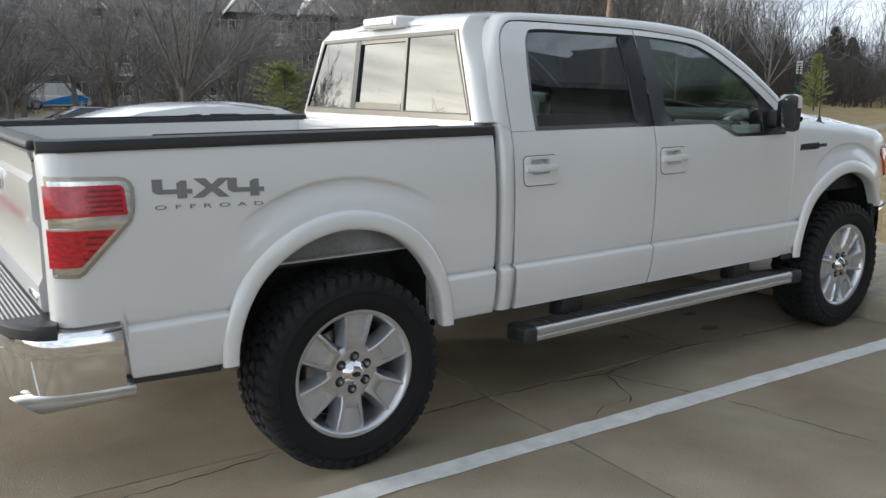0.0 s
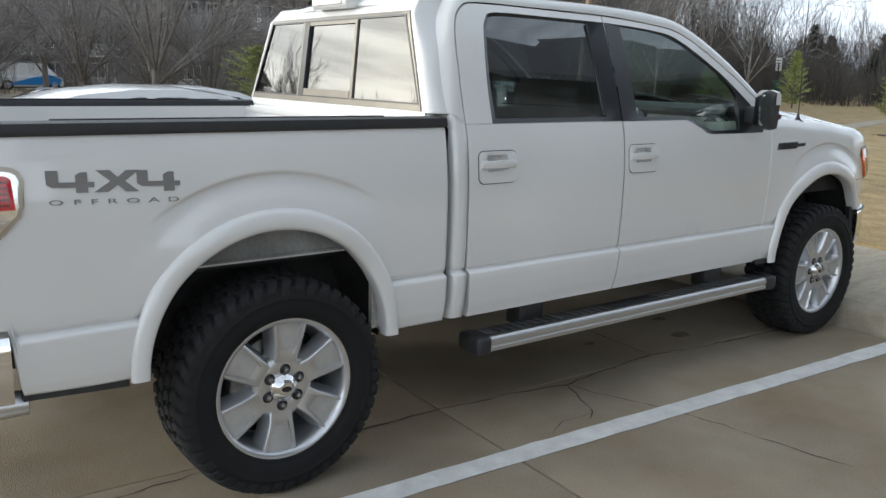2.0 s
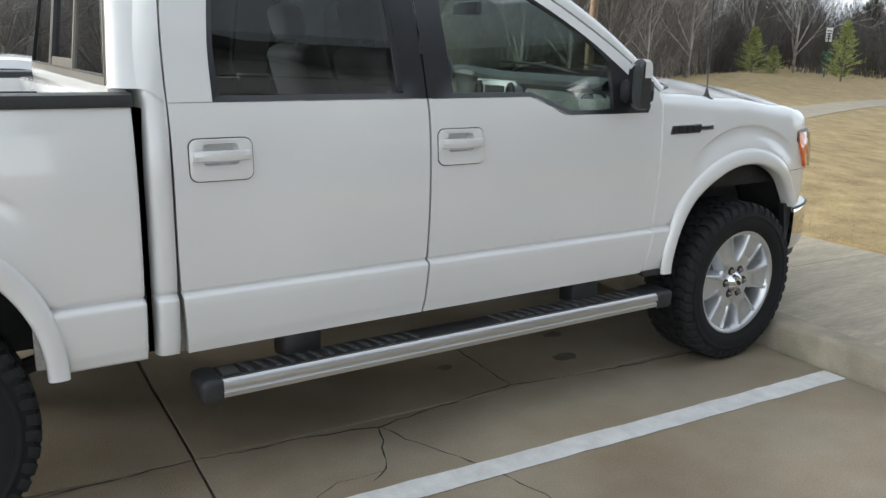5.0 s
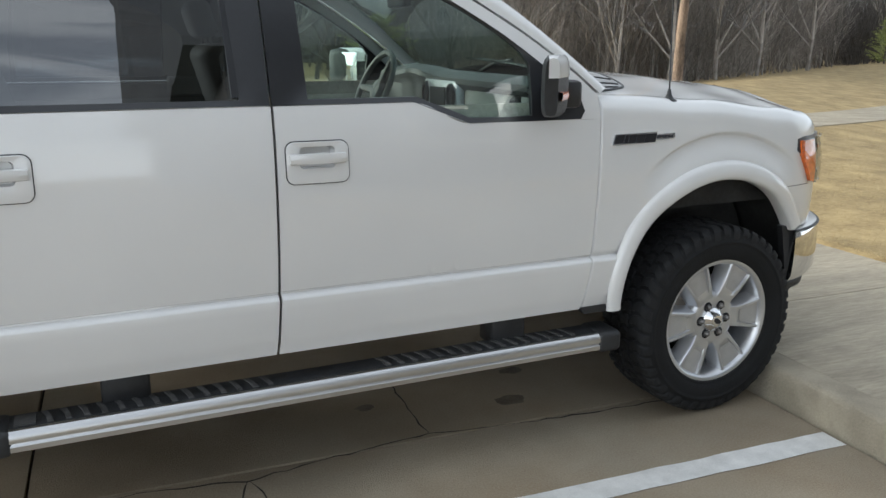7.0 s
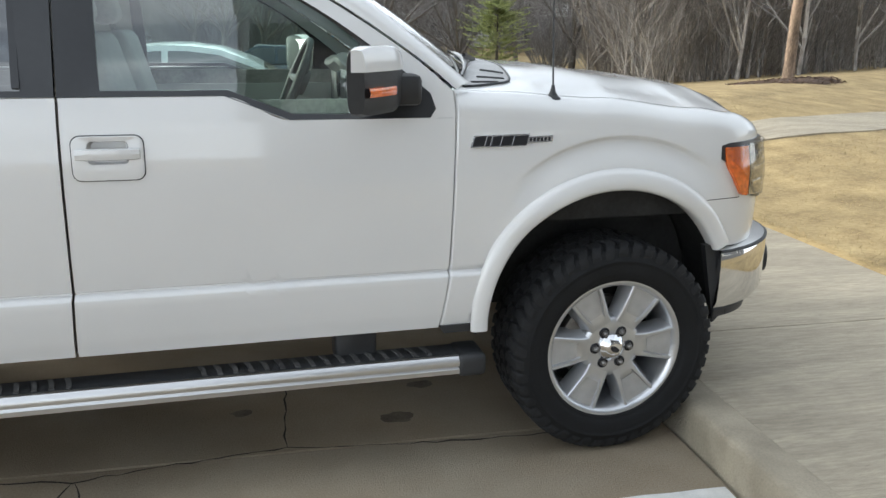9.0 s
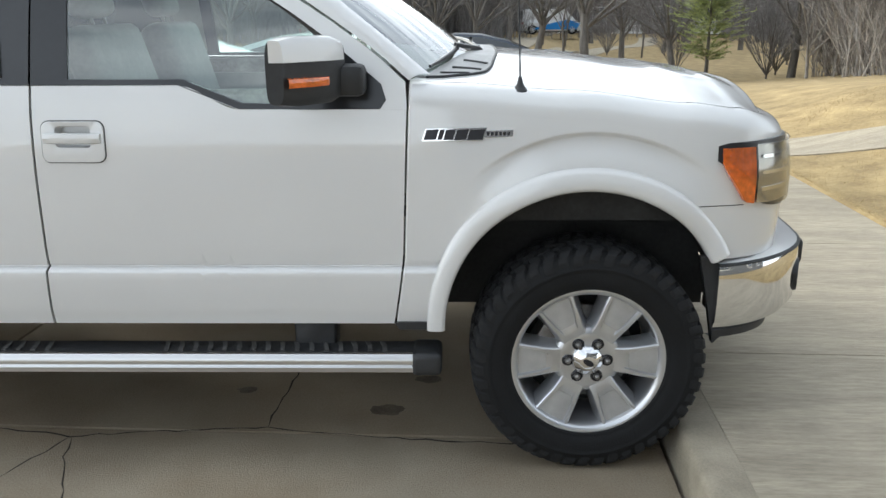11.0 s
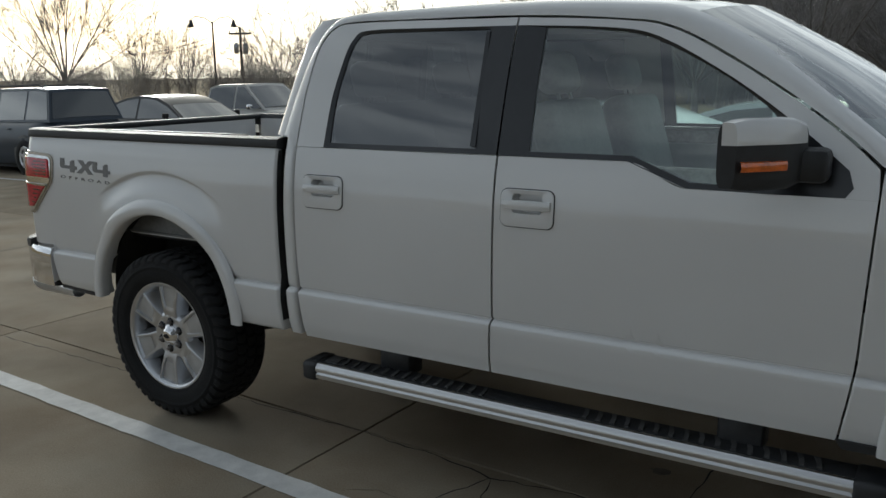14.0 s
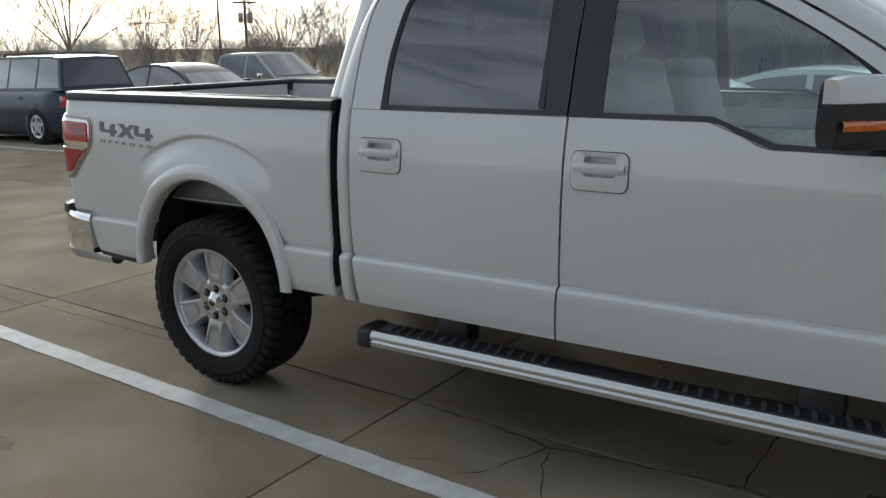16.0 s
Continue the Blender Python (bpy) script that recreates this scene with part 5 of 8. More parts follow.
# whip antenna on the wing
bm = bmesh.new()
lathe(bm, [(0.0, 0.055), (0.006, 0.052), (0.010, 0.030), (0.020, 0.014), (0.033, 0.006), (0.035, 0.0), (0.035, -0.012)], 20, "z", (3.43, -0.885, 1.345))
ant = part("antenna_base", bm, BLACK, truck, "black antenna foot")
bm = bmesh.new()
tube(bm, [(3.43, -0.885, 1.39), (3.422, -0.885, 1.60), (3.405, -0.885, 2.16)], [0.0035, 0.003, 0.002], 6)
part("antenna_mast", bm, BLACK, ant, "thin whip antenna")

# head lamps: patches on the nose curve
def nose_at(s):
    f = min(max(s, 0), 0.9999) * (len(NOSE) - 1)
    i = int(f)
    p = NOSE[i].lerp(NOSE[i + 1], f - i)
    t = (NOSE[i + 1] - NOSE[i]).normalized()
    return p, t


def nose_s(x):
    for i, (p, q) in enumerate(zip(NOSE, NOSE[1:])):
        if q.x >= x:
            return (i + (x - p.x) / max(1e-6, q.x - p.x)) / (len(NOSE) - 1)
    return 1.0


def nose_patch(s0, s1, low, top, out, n=16, m=8, back=0.03, slope=0.05):
    bm = bmesh.new()
    rows = []
    for s in spread(s0, s1, n):
        p, t = nose_at(s)
        f = (s - s0) / (s1 - s0)
        a, b = low(f), top(f)
        row = []
        for k in range(m):
            z = lerp(a, b, k / (m - 1))
            o = out - 0.022 * step01(1.05, 1.22, z)
            q = Vector((p.x + o * t.y, p.y - o * t.x, z))
            row.append(tuple(q))
        ins = lambda r: (p.x + (out - back) * t.y, p.y - (out - back) * t.x, r[2])
        row = [ins(row[0])] + row + [ins(row[-1])]
        rows.append(row)
    def inn(row, s):
        p, t = nose_at(s)
        return [(p.x + (out - back) * t.y, p.y - (out - back) * t.x, r[2]) for r in row]
    rows = [inn(rows[0], s0)] + rows + [inn(rows[-1], s1)]
    grid(bm, rows)
    bmesh.ops.recalc_face_normals(bm, faces=bm.faces[:])
    return bm


sA, sB, sC = nose_s(4.085), nose_s(4.45), nose_s(4.218)
hl_low = lambda f: interp(f, [(0, 1.125), (0.10, 1.09), (0.34, 0.965), (0.5, 0.955), (1.0, 0.96)])
hl_top = lambda f: interp(f, [(0, 1.175), (0.06, 1.184), (0.5, 1.190), (1.0, 1.184)])
heads = both_sides("head_lamp", lambda: nose_patch(sA, sB, hl_low, hl_top, 0.012), GLOSSBLACK, "clear head lamp with an amber corner")
both_sides("lamp_reflector", lambda: nose_patch(sC + 0.012, sB - 0.02, lambda f: hl_low(0.42 + 0.55 * f) + 0.020, lambda f: lerp(1.176, 1.172, f), 0.015), LENS, "bright reflector", parent=heads)
both_sides("amber_corner", lambda: nose_patch(sA + 0.018, sC, lambda f: interp(f, [(0, 1.118), (0.12, 1.090), (0.72, 0.985), (1, 0.978)]), lambda f: 1.168, 0.017), AMBER, "amber corner lens", parent=heads)
HEADGLASS = glass("lamp_glass", (0.95, 0.94, 0.90), 0.93, ior=1.45)
both_sides("lamp_cover", lambda: nose_patch(sA + 0.012, sB - 0.012, lambda f: hl_low(f) + 0.012, lambda f: hl_top(f) - 0.012, 0.024, back=0.012), HEADGLASS, "clear lamp cover", parent=heads)
for z in (1.02, 1.075, 1.13):
    both_sides("reflector_step", lambda: nose_patch(sC + 0.03, sB - 0.05, lambda f: z, lambda f: z + 0.012, 0.0185, back=0.006, m=3), CHROME, "stepped bright reflector", parent=heads)


def lamp_seam():
    bm = bmesh.new()
    line = []
    for x in spread(4.03, 4.19, 9):
        p, t = nose_at(nose_s(x))
        z = 0.974 + 0.006 * (4.19 - x)
        o = side(p.x, z) - 0.972
        line.append((p.x + o * t.y, p.y - o * t.x, z))
    tube(bm, line, 0.0016, 5)
    return bm


both_sides("lamp_seam", lamp_seam, BLACK, "thin joint below the head lamp")

# grille
bm = nose_patch(0.72, 1.0, lambda f: 0.83, lambda f: 1.17, -0.012)
mirrored(bm)
grille = part("grille", bm, GLOSSBLACK, truck, "dark grille with chrome bars")
bm = bmesh.new()
for z in (0.90, 0.99, 1.08):
    pts = [nose_at(s)[0] for s in spread(0.72, 1.0, 8)]
    line = [(p.x + 0.012, p.y, z) for p in pts] + [(p.x + 0.012, -p.y, z) for p in reversed(pts[:-1])]
    tube(bm, line, 0.022, 8)
part("grille_bar", bm, CHROME, grille, "chrome grille bars")


# front bumper
def bumper_section(out):
    return [(-0.035, 0.535), (-0.004, 0.54), (0.002 + out, 0.57), (0.006 + out, 0.64), (0.006 + out, 0.72), (0.003 + out, 0.762), (-0.002 + out, 0.772)]


bm = bmesh.new()
rows = []
for s in spread(nose_s(4.118), 1.0, 26):
    p, t = nose_at(s)
    g = step01(nose_s(4.118), nose_s(4.35), s)
    h = 0.034 * g + 0.055 * step01(nose_s(4.30), nose_s(4.43), s)
    rows.append([(p.x + (d + h) * t.y, p.y - (d + 0.025 * g) * t.x, z - 0.008 + 0.012 * g) for d, z in bumper_section(0.01)])
vv = grid(bm, rows)
bm.faces.new(vv[0])
mirrored(bm)
bmesh.ops.recalc_face_normals(bm, faces=bm.faces[:])
bumper = part("front_bumper", bm, CHROME, truck, "chrome front bumper")
bm = bmesh.new()
rows, shelf = [], []
for s in spread(nose_s(4.118), 1.0, 26):
    p, t = nose_at(s)
    g = step01(nose_s(4.118), nose_s(4.35), s)
    h = 0.034 * g + 0.055 * step01(nose_s(4.30), nose_s(4.43), s)
    rows.append([(p.x + (d + h) * t.y, p.y - (d + 0.025 * g) * t.x, z + 0.012 * g) for d, z in ((0.008, 0.758), (0.016, 0.761), (0.017, 0.766), (0.012, 0.770), (0.004, 0.7705))])
    shelf.append([(p.x + (d + h * k) * t.y, p.y - (d + 0.025 * g * k) * t.x, z + 0.012 * g) for d, z, k in ((0.006, 0.7702, 1), (-0.008, 0.773, 1), (-0.04, 0.776, 0))])
grid(bm, rows)
mirrored(bm)
bmesh.ops.recalc_face_normals(bm, faces=bm.faces[:])
part("bumper_seal", bm, BLACK, bumper, "black strip on top of the bumper")
bm = bmesh.new()
grid(bm, shelf)
mirrored(bm)
bmesh.ops.recalc_face_normals(bm, faces=bm.faces[:])
part("bumper_shelf", bm, PAINT, bumper, "white filler behind the bumper")
bm = bmesh.new()
rows = []
for s in spread(nose_s(4.12), 1.0, 20):
    p, t = nose_at(s)
    rows.append([(p.x + d * t.y, p.y - d * t.x, z) for d, z in ((-0.02, 0.54), (0.0, 0.525), (-0.005, 0.495), (-0.06, 0.49))])
grid(bm, rows)
mirrored(bm)
bmesh.ops.recalc_face_normals(bm, faces=bm.faces[:])
part("valance", bm, BLACK, bumper, "black lower valance")
bm = bmesh.new()
lathe(bm, [(0.0, 0.03), (0.045, 0.03), (0.06, 0.034), (0.065, 0.02)], 24, "x")
bmesh.ops.transform(bm, matrix=pose(4.468, -0.70, 0.655, 0, 0, -22), verts=bm.verts[:])
part("fog_lamp", bm, BLACK, bumper, "dark fog lamp opening")
bm = bmesh.new()
box(bm, (4.490, -0.62, 0.66), (4.555, -0.42, 0.765), 0.02)
part("bumper_guard", bm, BLACK, bumper, "black bumper pad")
for sgn in (-1, 1):
    bm = bmesh.new()
    prism(bm, [(4.06, 0.79), (4.13, 0.79), (4.155, 0.50), (4.125, 0.47), (4.10, 0.60)], sgn * 0.93 - 0.015, sgn * 0.93 + 0.015)
    part("splash_shield", bm, BLACK, truck, "black splash shield", smooth=False)
for sgn in (-1, 1):
    bm = bmesh.new()
    prism(bm, [(3.00, 0.556), (3.12, 0.556), (3.12, 0.528), (3.02, 0.528)], sgn * 0.945 - 0.02, sgn * 0.945 + 0.02)
    part("sill_trim", bm, BLACK, truck, "black sill trim", smooth=False)
    bm = bmesh.new()
    prism(bm, [(-0.87, 0.576), (-0.55, 0.556), (-0.55, 0.532), (-0.87, 0.548)], sgn * 0.935 - 0.02, sgn * 0.935 + 0.02)
    part("sill_trim", bm, BLACK, truck, "black sill trim", smooth=False)

# rear bumper with step pad, tow pipe
REARB = fine_line([(-0.898, -0.984, 0), (-1.0, -0.982, 0), (-1.10, -0.968, 0), (-1.17, -0.93, 0), (-1.225, -0.84, 0), (-1.25, -0.70, 0), (-1.26, -0.35, 0), (-1.265, 0.0, 0)], 4)
bm = bmesh.new()
rows = []
for i, p in enumerate(REARB):
    q = REARB[min(i + 1, len(REARB) - 1)]
    o = REARB[max(i - 1, 0)]
    t = (q - o).normalized()
    row = []
    for d, z in ((-0.05, 0.55), (0.0, 0.556), (0.004, 0.60), (0.008, 0.68), (0.006, 0.74), (-0.004, 0.768), (-0.03, 0.778), (-0.07, 0.775)):
        row.append((p.x - d * t.y, p.y + d * t.x, z + 0.004 * i / 8))
    rows.append(row)
vv = grid(bm, rows)
bm.faces.new(vv[0])
mirrored(bm)
bmesh.ops.recalc_face_normals(bm, faces=bm.faces[:])
rb = part("rear_bumper", bm, CHROME, truck, "chrome rear bumper with a black step pad")
bm = bmesh.new()
rows = []
pad_line = [(p, (REARB[min(i + 1, len(REARB) - 1)] - REARB[i - 1]).normalized()) for i, p in enumerate(REARB) if p.x < -1.085]
for i, (p, t) in enumerate(pad_line):
    g = min(1.0, i / 3)
    rows.append([(p.x - d * t.y, p.y + d * t.x, z) for d, z in ((0.002, 0.752), (0.009 * g + 0.002, 0.760), (0.010 * g + 0.002, 0.792), (0.002, 0.803), (-0.02, 0.806), (-0.155, 0.806), (-0.155, 0.77))])
vv = grid(bm, rows)
bm.faces.new(vv[0])
mirrored(bm)
bmesh.ops.recalc_face_normals(bm, faces=bm.faces[:])
pad = part("step_pad", bm, BLACK, rb, "black plastic step pad")
bm = bmesh.new()
for k in range(8):
    x = -1.238 + k * 0.0158
    box(bm, (x, -0.80, 0.805), (x + 0.006, 0.80, 0.8095), 0.002, 1)
part("pad_ribs", bm, ALU_DULL, pad, smooth=False)
bm = bmesh.new()
rows = []
for r in (0.045, 0.040):
    rows += [[(x, -0.87 + r * math.cos(a), 0.515 + r * math.sin(a) * 0.9) for a in spread(0, 2 * math.pi, 17)[:-1]] for x in ((-0.85, -1.20) if r > 0.042 else (-1.20, -0.95))]
rows[1] = [(p[0] - 0.05 * (p[2] - 0.515) / 0.04, p[1], p[2]) for p in rows[1]]
rows[2] = [(p[0] - 0.05 * (p[2] - 0.515) / 0.04, p[1], p[2]) for p in rows[2]]
grid(bm, rows, close=True)
part("exhaust_tip", bm, ALU, truck, "chrome exhaust tip")
bm = bmesh.new()
box(bm, (-1.24, -0.04, 0.47), (-1.0, 0.04, 0.55), 0.006, 1)
part("hitch_receiver", bm, UNDER, truck)

# running boards
def board():
    bm = bmesh.new()
    rows = []
    for x in (0.965, 3.072):
        rows.append([(x, -0.880, 0.43), (x, -0.885, 0.452), (x, -0.985, 0.449), (x, -1.0, 0.44), (x, -1.0, 0.392), (x, -0.892, 0.392)])
    vv = grid(bm, rows, close=True)
    bm.faces.new(vv[0])
    bm.faces.new(list(reversed(vv[1])))
    bmesh.ops.recalc_face_normals(bm, faces=bm.faces[:])
    return bm


boards = both_sides("running_board", board, BLACK, "black running board with a bright outer strip")


def strip():
    bm = bmesh.new()
    rows = []
    for x in (0.972, 3.066):
        rows.append([(x, -0.990, 0.4525), (x, -1.004, 0.4515), (x, -1.014, 0.443), (x, -1.019, 0.43), (x, -1.017, 0.417), (x, -1.011, 0.415), (x, -1.012, 0.411), (x, -1.017, 0.405), (x, -1.016, 0.388), (x, -1.0, 0.384), (x, -0.99, 0.39)])
    vv = grid(bm, rows, close=True)
    bm.faces.new(vv[0])
    bm.faces.new(list(reversed(vv[1])))
    bmesh.ops.recalc_face_normals(bm, faces=bm.faces[:])
    return bm


SATIN = mat("satin_metal_strip", (0.62, 0.62, 0.62), 0.36, 1.0, vary=0.03, scale=4, stretch=(0.2, 4, 4))
both_sides("board_strip", strip, SATIN, "satin metal strip", parent=boards, sharp=30)


def end_cap(x0, x1):
    def make():
        bm = bmesh.new()
        box(bm, (x0, -1.024, 0.372), (x1, -0.866, 0.459), 0.022, 3)
        return bm
    return make


both_sides("end_cap", end_cap(0.895, 0.978), BLACK, parent=boards)
both_sides("end_cap", end_cap(3.060, 3.168), BLACK, parent=boards)


RIB = mat("rib_wear", (0.075, 0.074, 0.073), 0.6, vary=0.15, scale=30)


def ribs():
    bm = bmesh.new()
    for a, b in ((1.06, 1.80), (2.16, 3.04)):
        n = int((b - a) / 0.052)
        for k in range(n):
            x = a + k * 0.052
            pts = [(x, -0.893), (x + 0.016, -0.893), (x + 0.028, -0.93), (x + 0.034, -0.975), (x + 0.018, -0.975), (x + 0.012, -0.93)]
            lo = [bm.verts.new((px, py, 0.449)) for px, py in pts]
            hi = [bm.verts.new((px, py, 0.4555)) for px, py in pts]
            bm.faces.new(hi)
            for i in range(6):
                bm.faces.new((lo[i], lo[(i + 1) % 6], hi[(i + 1) % 6], hi[i]))
    box(bm, (0.985, -0.968, 0.4495), (1.045, -0.895, 0.4545))
    bmesh.ops.recalc_face_normals(bm, faces=bm.faces[:])
    return bm


for rb_ in both_sides("tread_ribs", ribs, RIB, "worn grey tread ribs", parent=boards):
    tagged(rb_, kind="stuff")


def bracket(x):
    def make():
        bm = bmesh.new()
        box(bm, (x, -0.905, 0.43), (x + 0.15, -0.80, 0.548), 0.008, 1)
        box(bm, (x + 0.02, -0.86, 0.50), (x + 0.13, -0.46, 0.548), 0.008, 1)
        return bm
    return make


both_sides("board_bracket", bracket(1.235), BLACK, parent=boards)
both_sides("board_bracket", bracket(2.635), BLACK, parent=boards)

# cabin: seats, dashboard, steering wheel (left-hand drive: at +y)
def seat_shape(x, y0, y1, tall=0.62):
    cushion = bmesh.new()
    box(cushion, (x - 0.02, y0, 0.93), (x + 0.52, y1, 1.08), 0.05, 3)
    backr = bmesh.new()
    box(backr, (-0.075, y0, 0.0), (0.065, y1, tall), 0.05, 3)
    m = Matrix.Translation((x - 0.02, 0, 1.02)) @ Matrix.Rotation(radians(-16), 4, "Y")
    bmesh.ops.transform(backr, matrix=m, verts=backr.verts[:])
    heads_ = bmesh.new()
    yc = (y0 + y1) / 2
    box(heads_, (-0.06, yc - 0.13, tall + 0.03), (0.05, yc + 0.13, tall + 0.20), 0.045, 3)
    tube(heads_, [(0, yc - 0.06, tall - 0.02), (0, yc - 0.06, tall + 0.06)], 0.008, 6)
    tube(heads_, [(0, yc + 0.06, tall - 0.02), (0, yc + 0.06, tall + 0.06)], 0.008, 6)
    bmesh.ops.transform(heads_, matrix=m, verts=heads_.verts[:])
    return cushion, backr, heads_


for x, y0, y1 in ((2.02, -0.66, -0.14), (2.02, 0.14, 0.66), (1.05, -0.70, -0.02), (1.05, 0.02, 0.70)):
    c, b, hr = seat_shape(x, y0, y1, 0.56 if x > 1.5 else 0.54)
    st = part("seat", c, LEATHER, truck, "light grey leather seat")
    part("backrest", b, LEATHER, st)
    part("headrest", hr, LEATHER, st)
bm = bmesh.new()
rows = []
for y in spread(-0.80, 0.80, 25):
    hump = 0.03 * math.exp(-((y - 0.36) / 0.2) ** 2)
    rows.append([(2.88, y, 1.02), (2.85, y, 1.20), (2.855, y, 1.36), (2.82, y, 1.392 + hump), (2.825, y, 1.415 + hump), (2.86, y, 1.438 + hump), (2.94, y, 1.442 + 0.5 * hump), (3.06, y, 1.415), (3.14, y, 1.385), (3.22, y, 1.36)])
grid(bm, rows)
bmesh.ops.recalc_face_normals(bm, faces=bm.faces[:])
dash = part("dashboard", bm, DASH, truck, "dark grey dashboard with beige lower panel")
bm = bmesh.new()
box(bm, (2.835, -0.78, 1.08), (2.90, -0.22, 1.372), 0.02)
part("glove_panel", bm, DASHLIGHT, dash, "beige glove box panel")
bm = bmesh.new()
box(bm, (2.812, -0.19, 1.0), (2.92, 0.19, 1.41), 0.03)
stack = part("centre_stack", bm, ALU_DULL, dash, "silver centre stack")
bm = bmesh.new()
box(bm, (2.805, -0.085, 1.20), (2.814, 0.085, 1.372), 0.004, 1)
part("screen", bm, GLOSSBLACK, stack, "dark screen")
for y in (-0.14, 0.14):
    bm = bmesh.new()
    lathe(bm, [(0.0, -0.004), (0.028, -0.004), (0.030, -0.014), (0.040, -0.014), (0.043, 0.01)], 20, "x")
    bmesh.ops.transform(bm, matrix=pose(2.814, y, 1.335) @ Matrix.Diagonal((1, 0.8, 1.4, 1)), verts=bm.verts[:])
    part("air_vent", bm, GLOSSBLACK, stack, "round air vent")
bm = bmesh.new()
lathe(bm, [(0.0, -0.004), (0.03, -0.004), (0.032, -0.014), (0.045, -0.014), (0.048, 0.01)], 20, "x")
bmesh.ops.transform(bm, matrix=pose(2.838, -0.70, 1.325), verts=bm.verts[:])
part("air_vent", bm, GLOSSBLACK, dash, "round air vent")
bm = bmesh.new()
ring = [(0.19 * math.cos(a), 0.19 * math.sin(a), 0) for a in spread(0, 2 * math.pi, 41)]
tube(bm, ring, 0.016, 8, cap=False)
for a in (90, 210, 330):
    tube(bm, [(0, 0, -0.03), (0.18 * math.cos(radians(a)), 0.18 * math.sin(radians(a)), 0)], [0.03, 0.014], 8)
lathe(bm, [(0.0, 0.0), (0.05, -0.004), (0.065, -0.02), (0.06, -0.06)], 20, "z")
bmesh.ops.transform(bm, matrix=pose(2.63, 0.38, 1.345) @ Matrix.Rotation(radians(-66), 4, "Y"), verts=bm.verts[:])
part("steering_wheel", bm, DASH, truck, "dark leather steering wheel")
bm = bmesh.new()
box(bm, (1.95, -0.13, 0.80), (2.86, 0.13, 1.06), 0.03)
part("console", bm, DASHLIGHT, truck, "beige centre console")
for sgn in (-1, 1):
    bm = bmesh.new()
    box(bm, (0.9, sgn * 0.875 - 0.015, 0.62), (3.0, sgn * 0.875 + 0.015, 1.29))
    box(bm, (1.95, sgn * 0.84 - 0.03, 1.08), (2.60, sgn * 0.84 + 0.03, 1.13), 0.01, 1)
    part("door_trim", bm, DASHLIGHT, truck, "beige inner door panel", smooth=False)
bm = bmesh.new()
rows = []
for x in spread(0.93, 2.42, 8):
    rows.append([(x, v * 0.69, 1.875 + 0.035 * (1 - v * v)) for v in spread(-1, 1, 11)])
grid(bm, rows)
bmesh.ops.recalc_face_normals(bm, faces=bm.faces[:])
part("headliner", bm, DASHLIGHT, truck, "beige headliner")
for sgn in (-1, 1):
    bm = bmesh.new()
    box(bm, (1.70, sgn * 0.84 - 0.03, 1.3), (1.88, sgn * 0.84 + 0.03, 1.40), 0.01, 1)
    quad = [(1.69, 1.40), (1.88, 1.40), (1.88, 1.84), (1.69, 1.84)]
    vs = [bm.verts.new((x, sgn * (side(x, z) - 0.045), z)) for x, z in quad]
    bm.faces.new(vs)
    part("pillar_trim", bm, DASHLIGHT, truck, smooth=False)
bm = bmesh.new()
box(bm, (2.60, -0.11, 1.72), (2.64, 0.11, 1.79), 0.015)
part("inner_mirror", bm, GLOSSBLACK, truck, "interior mirror")

# the panes let daylight through
for o in truck.children_recursive:
    if o.name.startswith(("window_pane", "windscreen", "rear_pane", "lamp_cover")):
        o.visible_shadow = False


# ---- ground: one sheet to the horizon ----
SLANT = radians(-2.6)
UC, US = math.cos(SLANT), math.sin(SLANT)
ORG = (0.95, -0.67)


def lot(u, v):
    """From lot axes (u along the bays, v across) to the world."""
    return (ORG[0] + u * UC - v * US, ORG[1] + u * US + v * UC)


def lot_inv(x, y):
    dx, dy = x - ORG[0], y - ORG[1]
    return dx * UC + dy * US, -dx * US + dy * UC


KERB_U = 3.048
WALK_W = 2.08


def terrain(x, y):
    u, v = lot_inv(x, y)
    edge = KERB_U + WALK_W
    if u < KERB_U + 0.04 and -27 < v < 25 and u > -18:
        return -0.12 + 0.018 * min(u + 3, 0) - 0.06 * max(v - 12, 0)
    if u < edge - 0.01 and -20 < v < 24 and u > -1:
        return 0.08
    rr = (x - 9.4) * -0.5145 + (y - 7.3) * 0.8575
    if rr < 0:
        z = max(0.70 + 0.095 * rr, 0.165)
    else:
        z = min(0.70 - 0.11 * min(rr, 17) + 0.013 * max(rr - 17, 0), 1.3)
    z = lerp(0.165, z, step01(edge, edge + 2.5, u))
    if v > 22:
        z = lerp(-0.72, z, step01(2.0, 9.0, u))
    if u < -18:
        z = lerp(-0.29, -0.05, step01(-18, -24, u))
    return z


def axis_steps(lo, hi, near, fine, grow=1.25):
    out = [0.0]
    for sgn in (-1, 1):
        p, st = 0.0, fine
        while abs(p) < (hi if sgn > 0 else -lo):
            if abs(p) > near:
                st *= grow
            p += sgn * st
            out.append(p)
    return sorted(out)


bm = bmesh.new()
gu = sorted([g + 6 for g in axis_steps(-900, 1200, 26, 0.5)] + [KERB_U + 0.035, KERB_U + 0.045, KERB_U + WALK_W - 0.015, KERB_U + WALK_W - 0.005, KERB_U + WALK_W + 0.12, -17.99, -18.01])
gv = sorted([g + 4 for g in axis_steps(-700, 1500, 26, 0.5)] + [24.99, 25.01, 23.99, 24.01, -19.99, -20.01, -26.99, -27.01])
rows = [[(*lot(u, v), terrain(*lot(u, v)) + (0.004 * noise.noise((u * 1.3, v * 1.3, 3)) if u > KERB_U + WALK_W + 0.1 else 0)) for v in gv] for u in gu]
grid(bm, rows, flip=True)
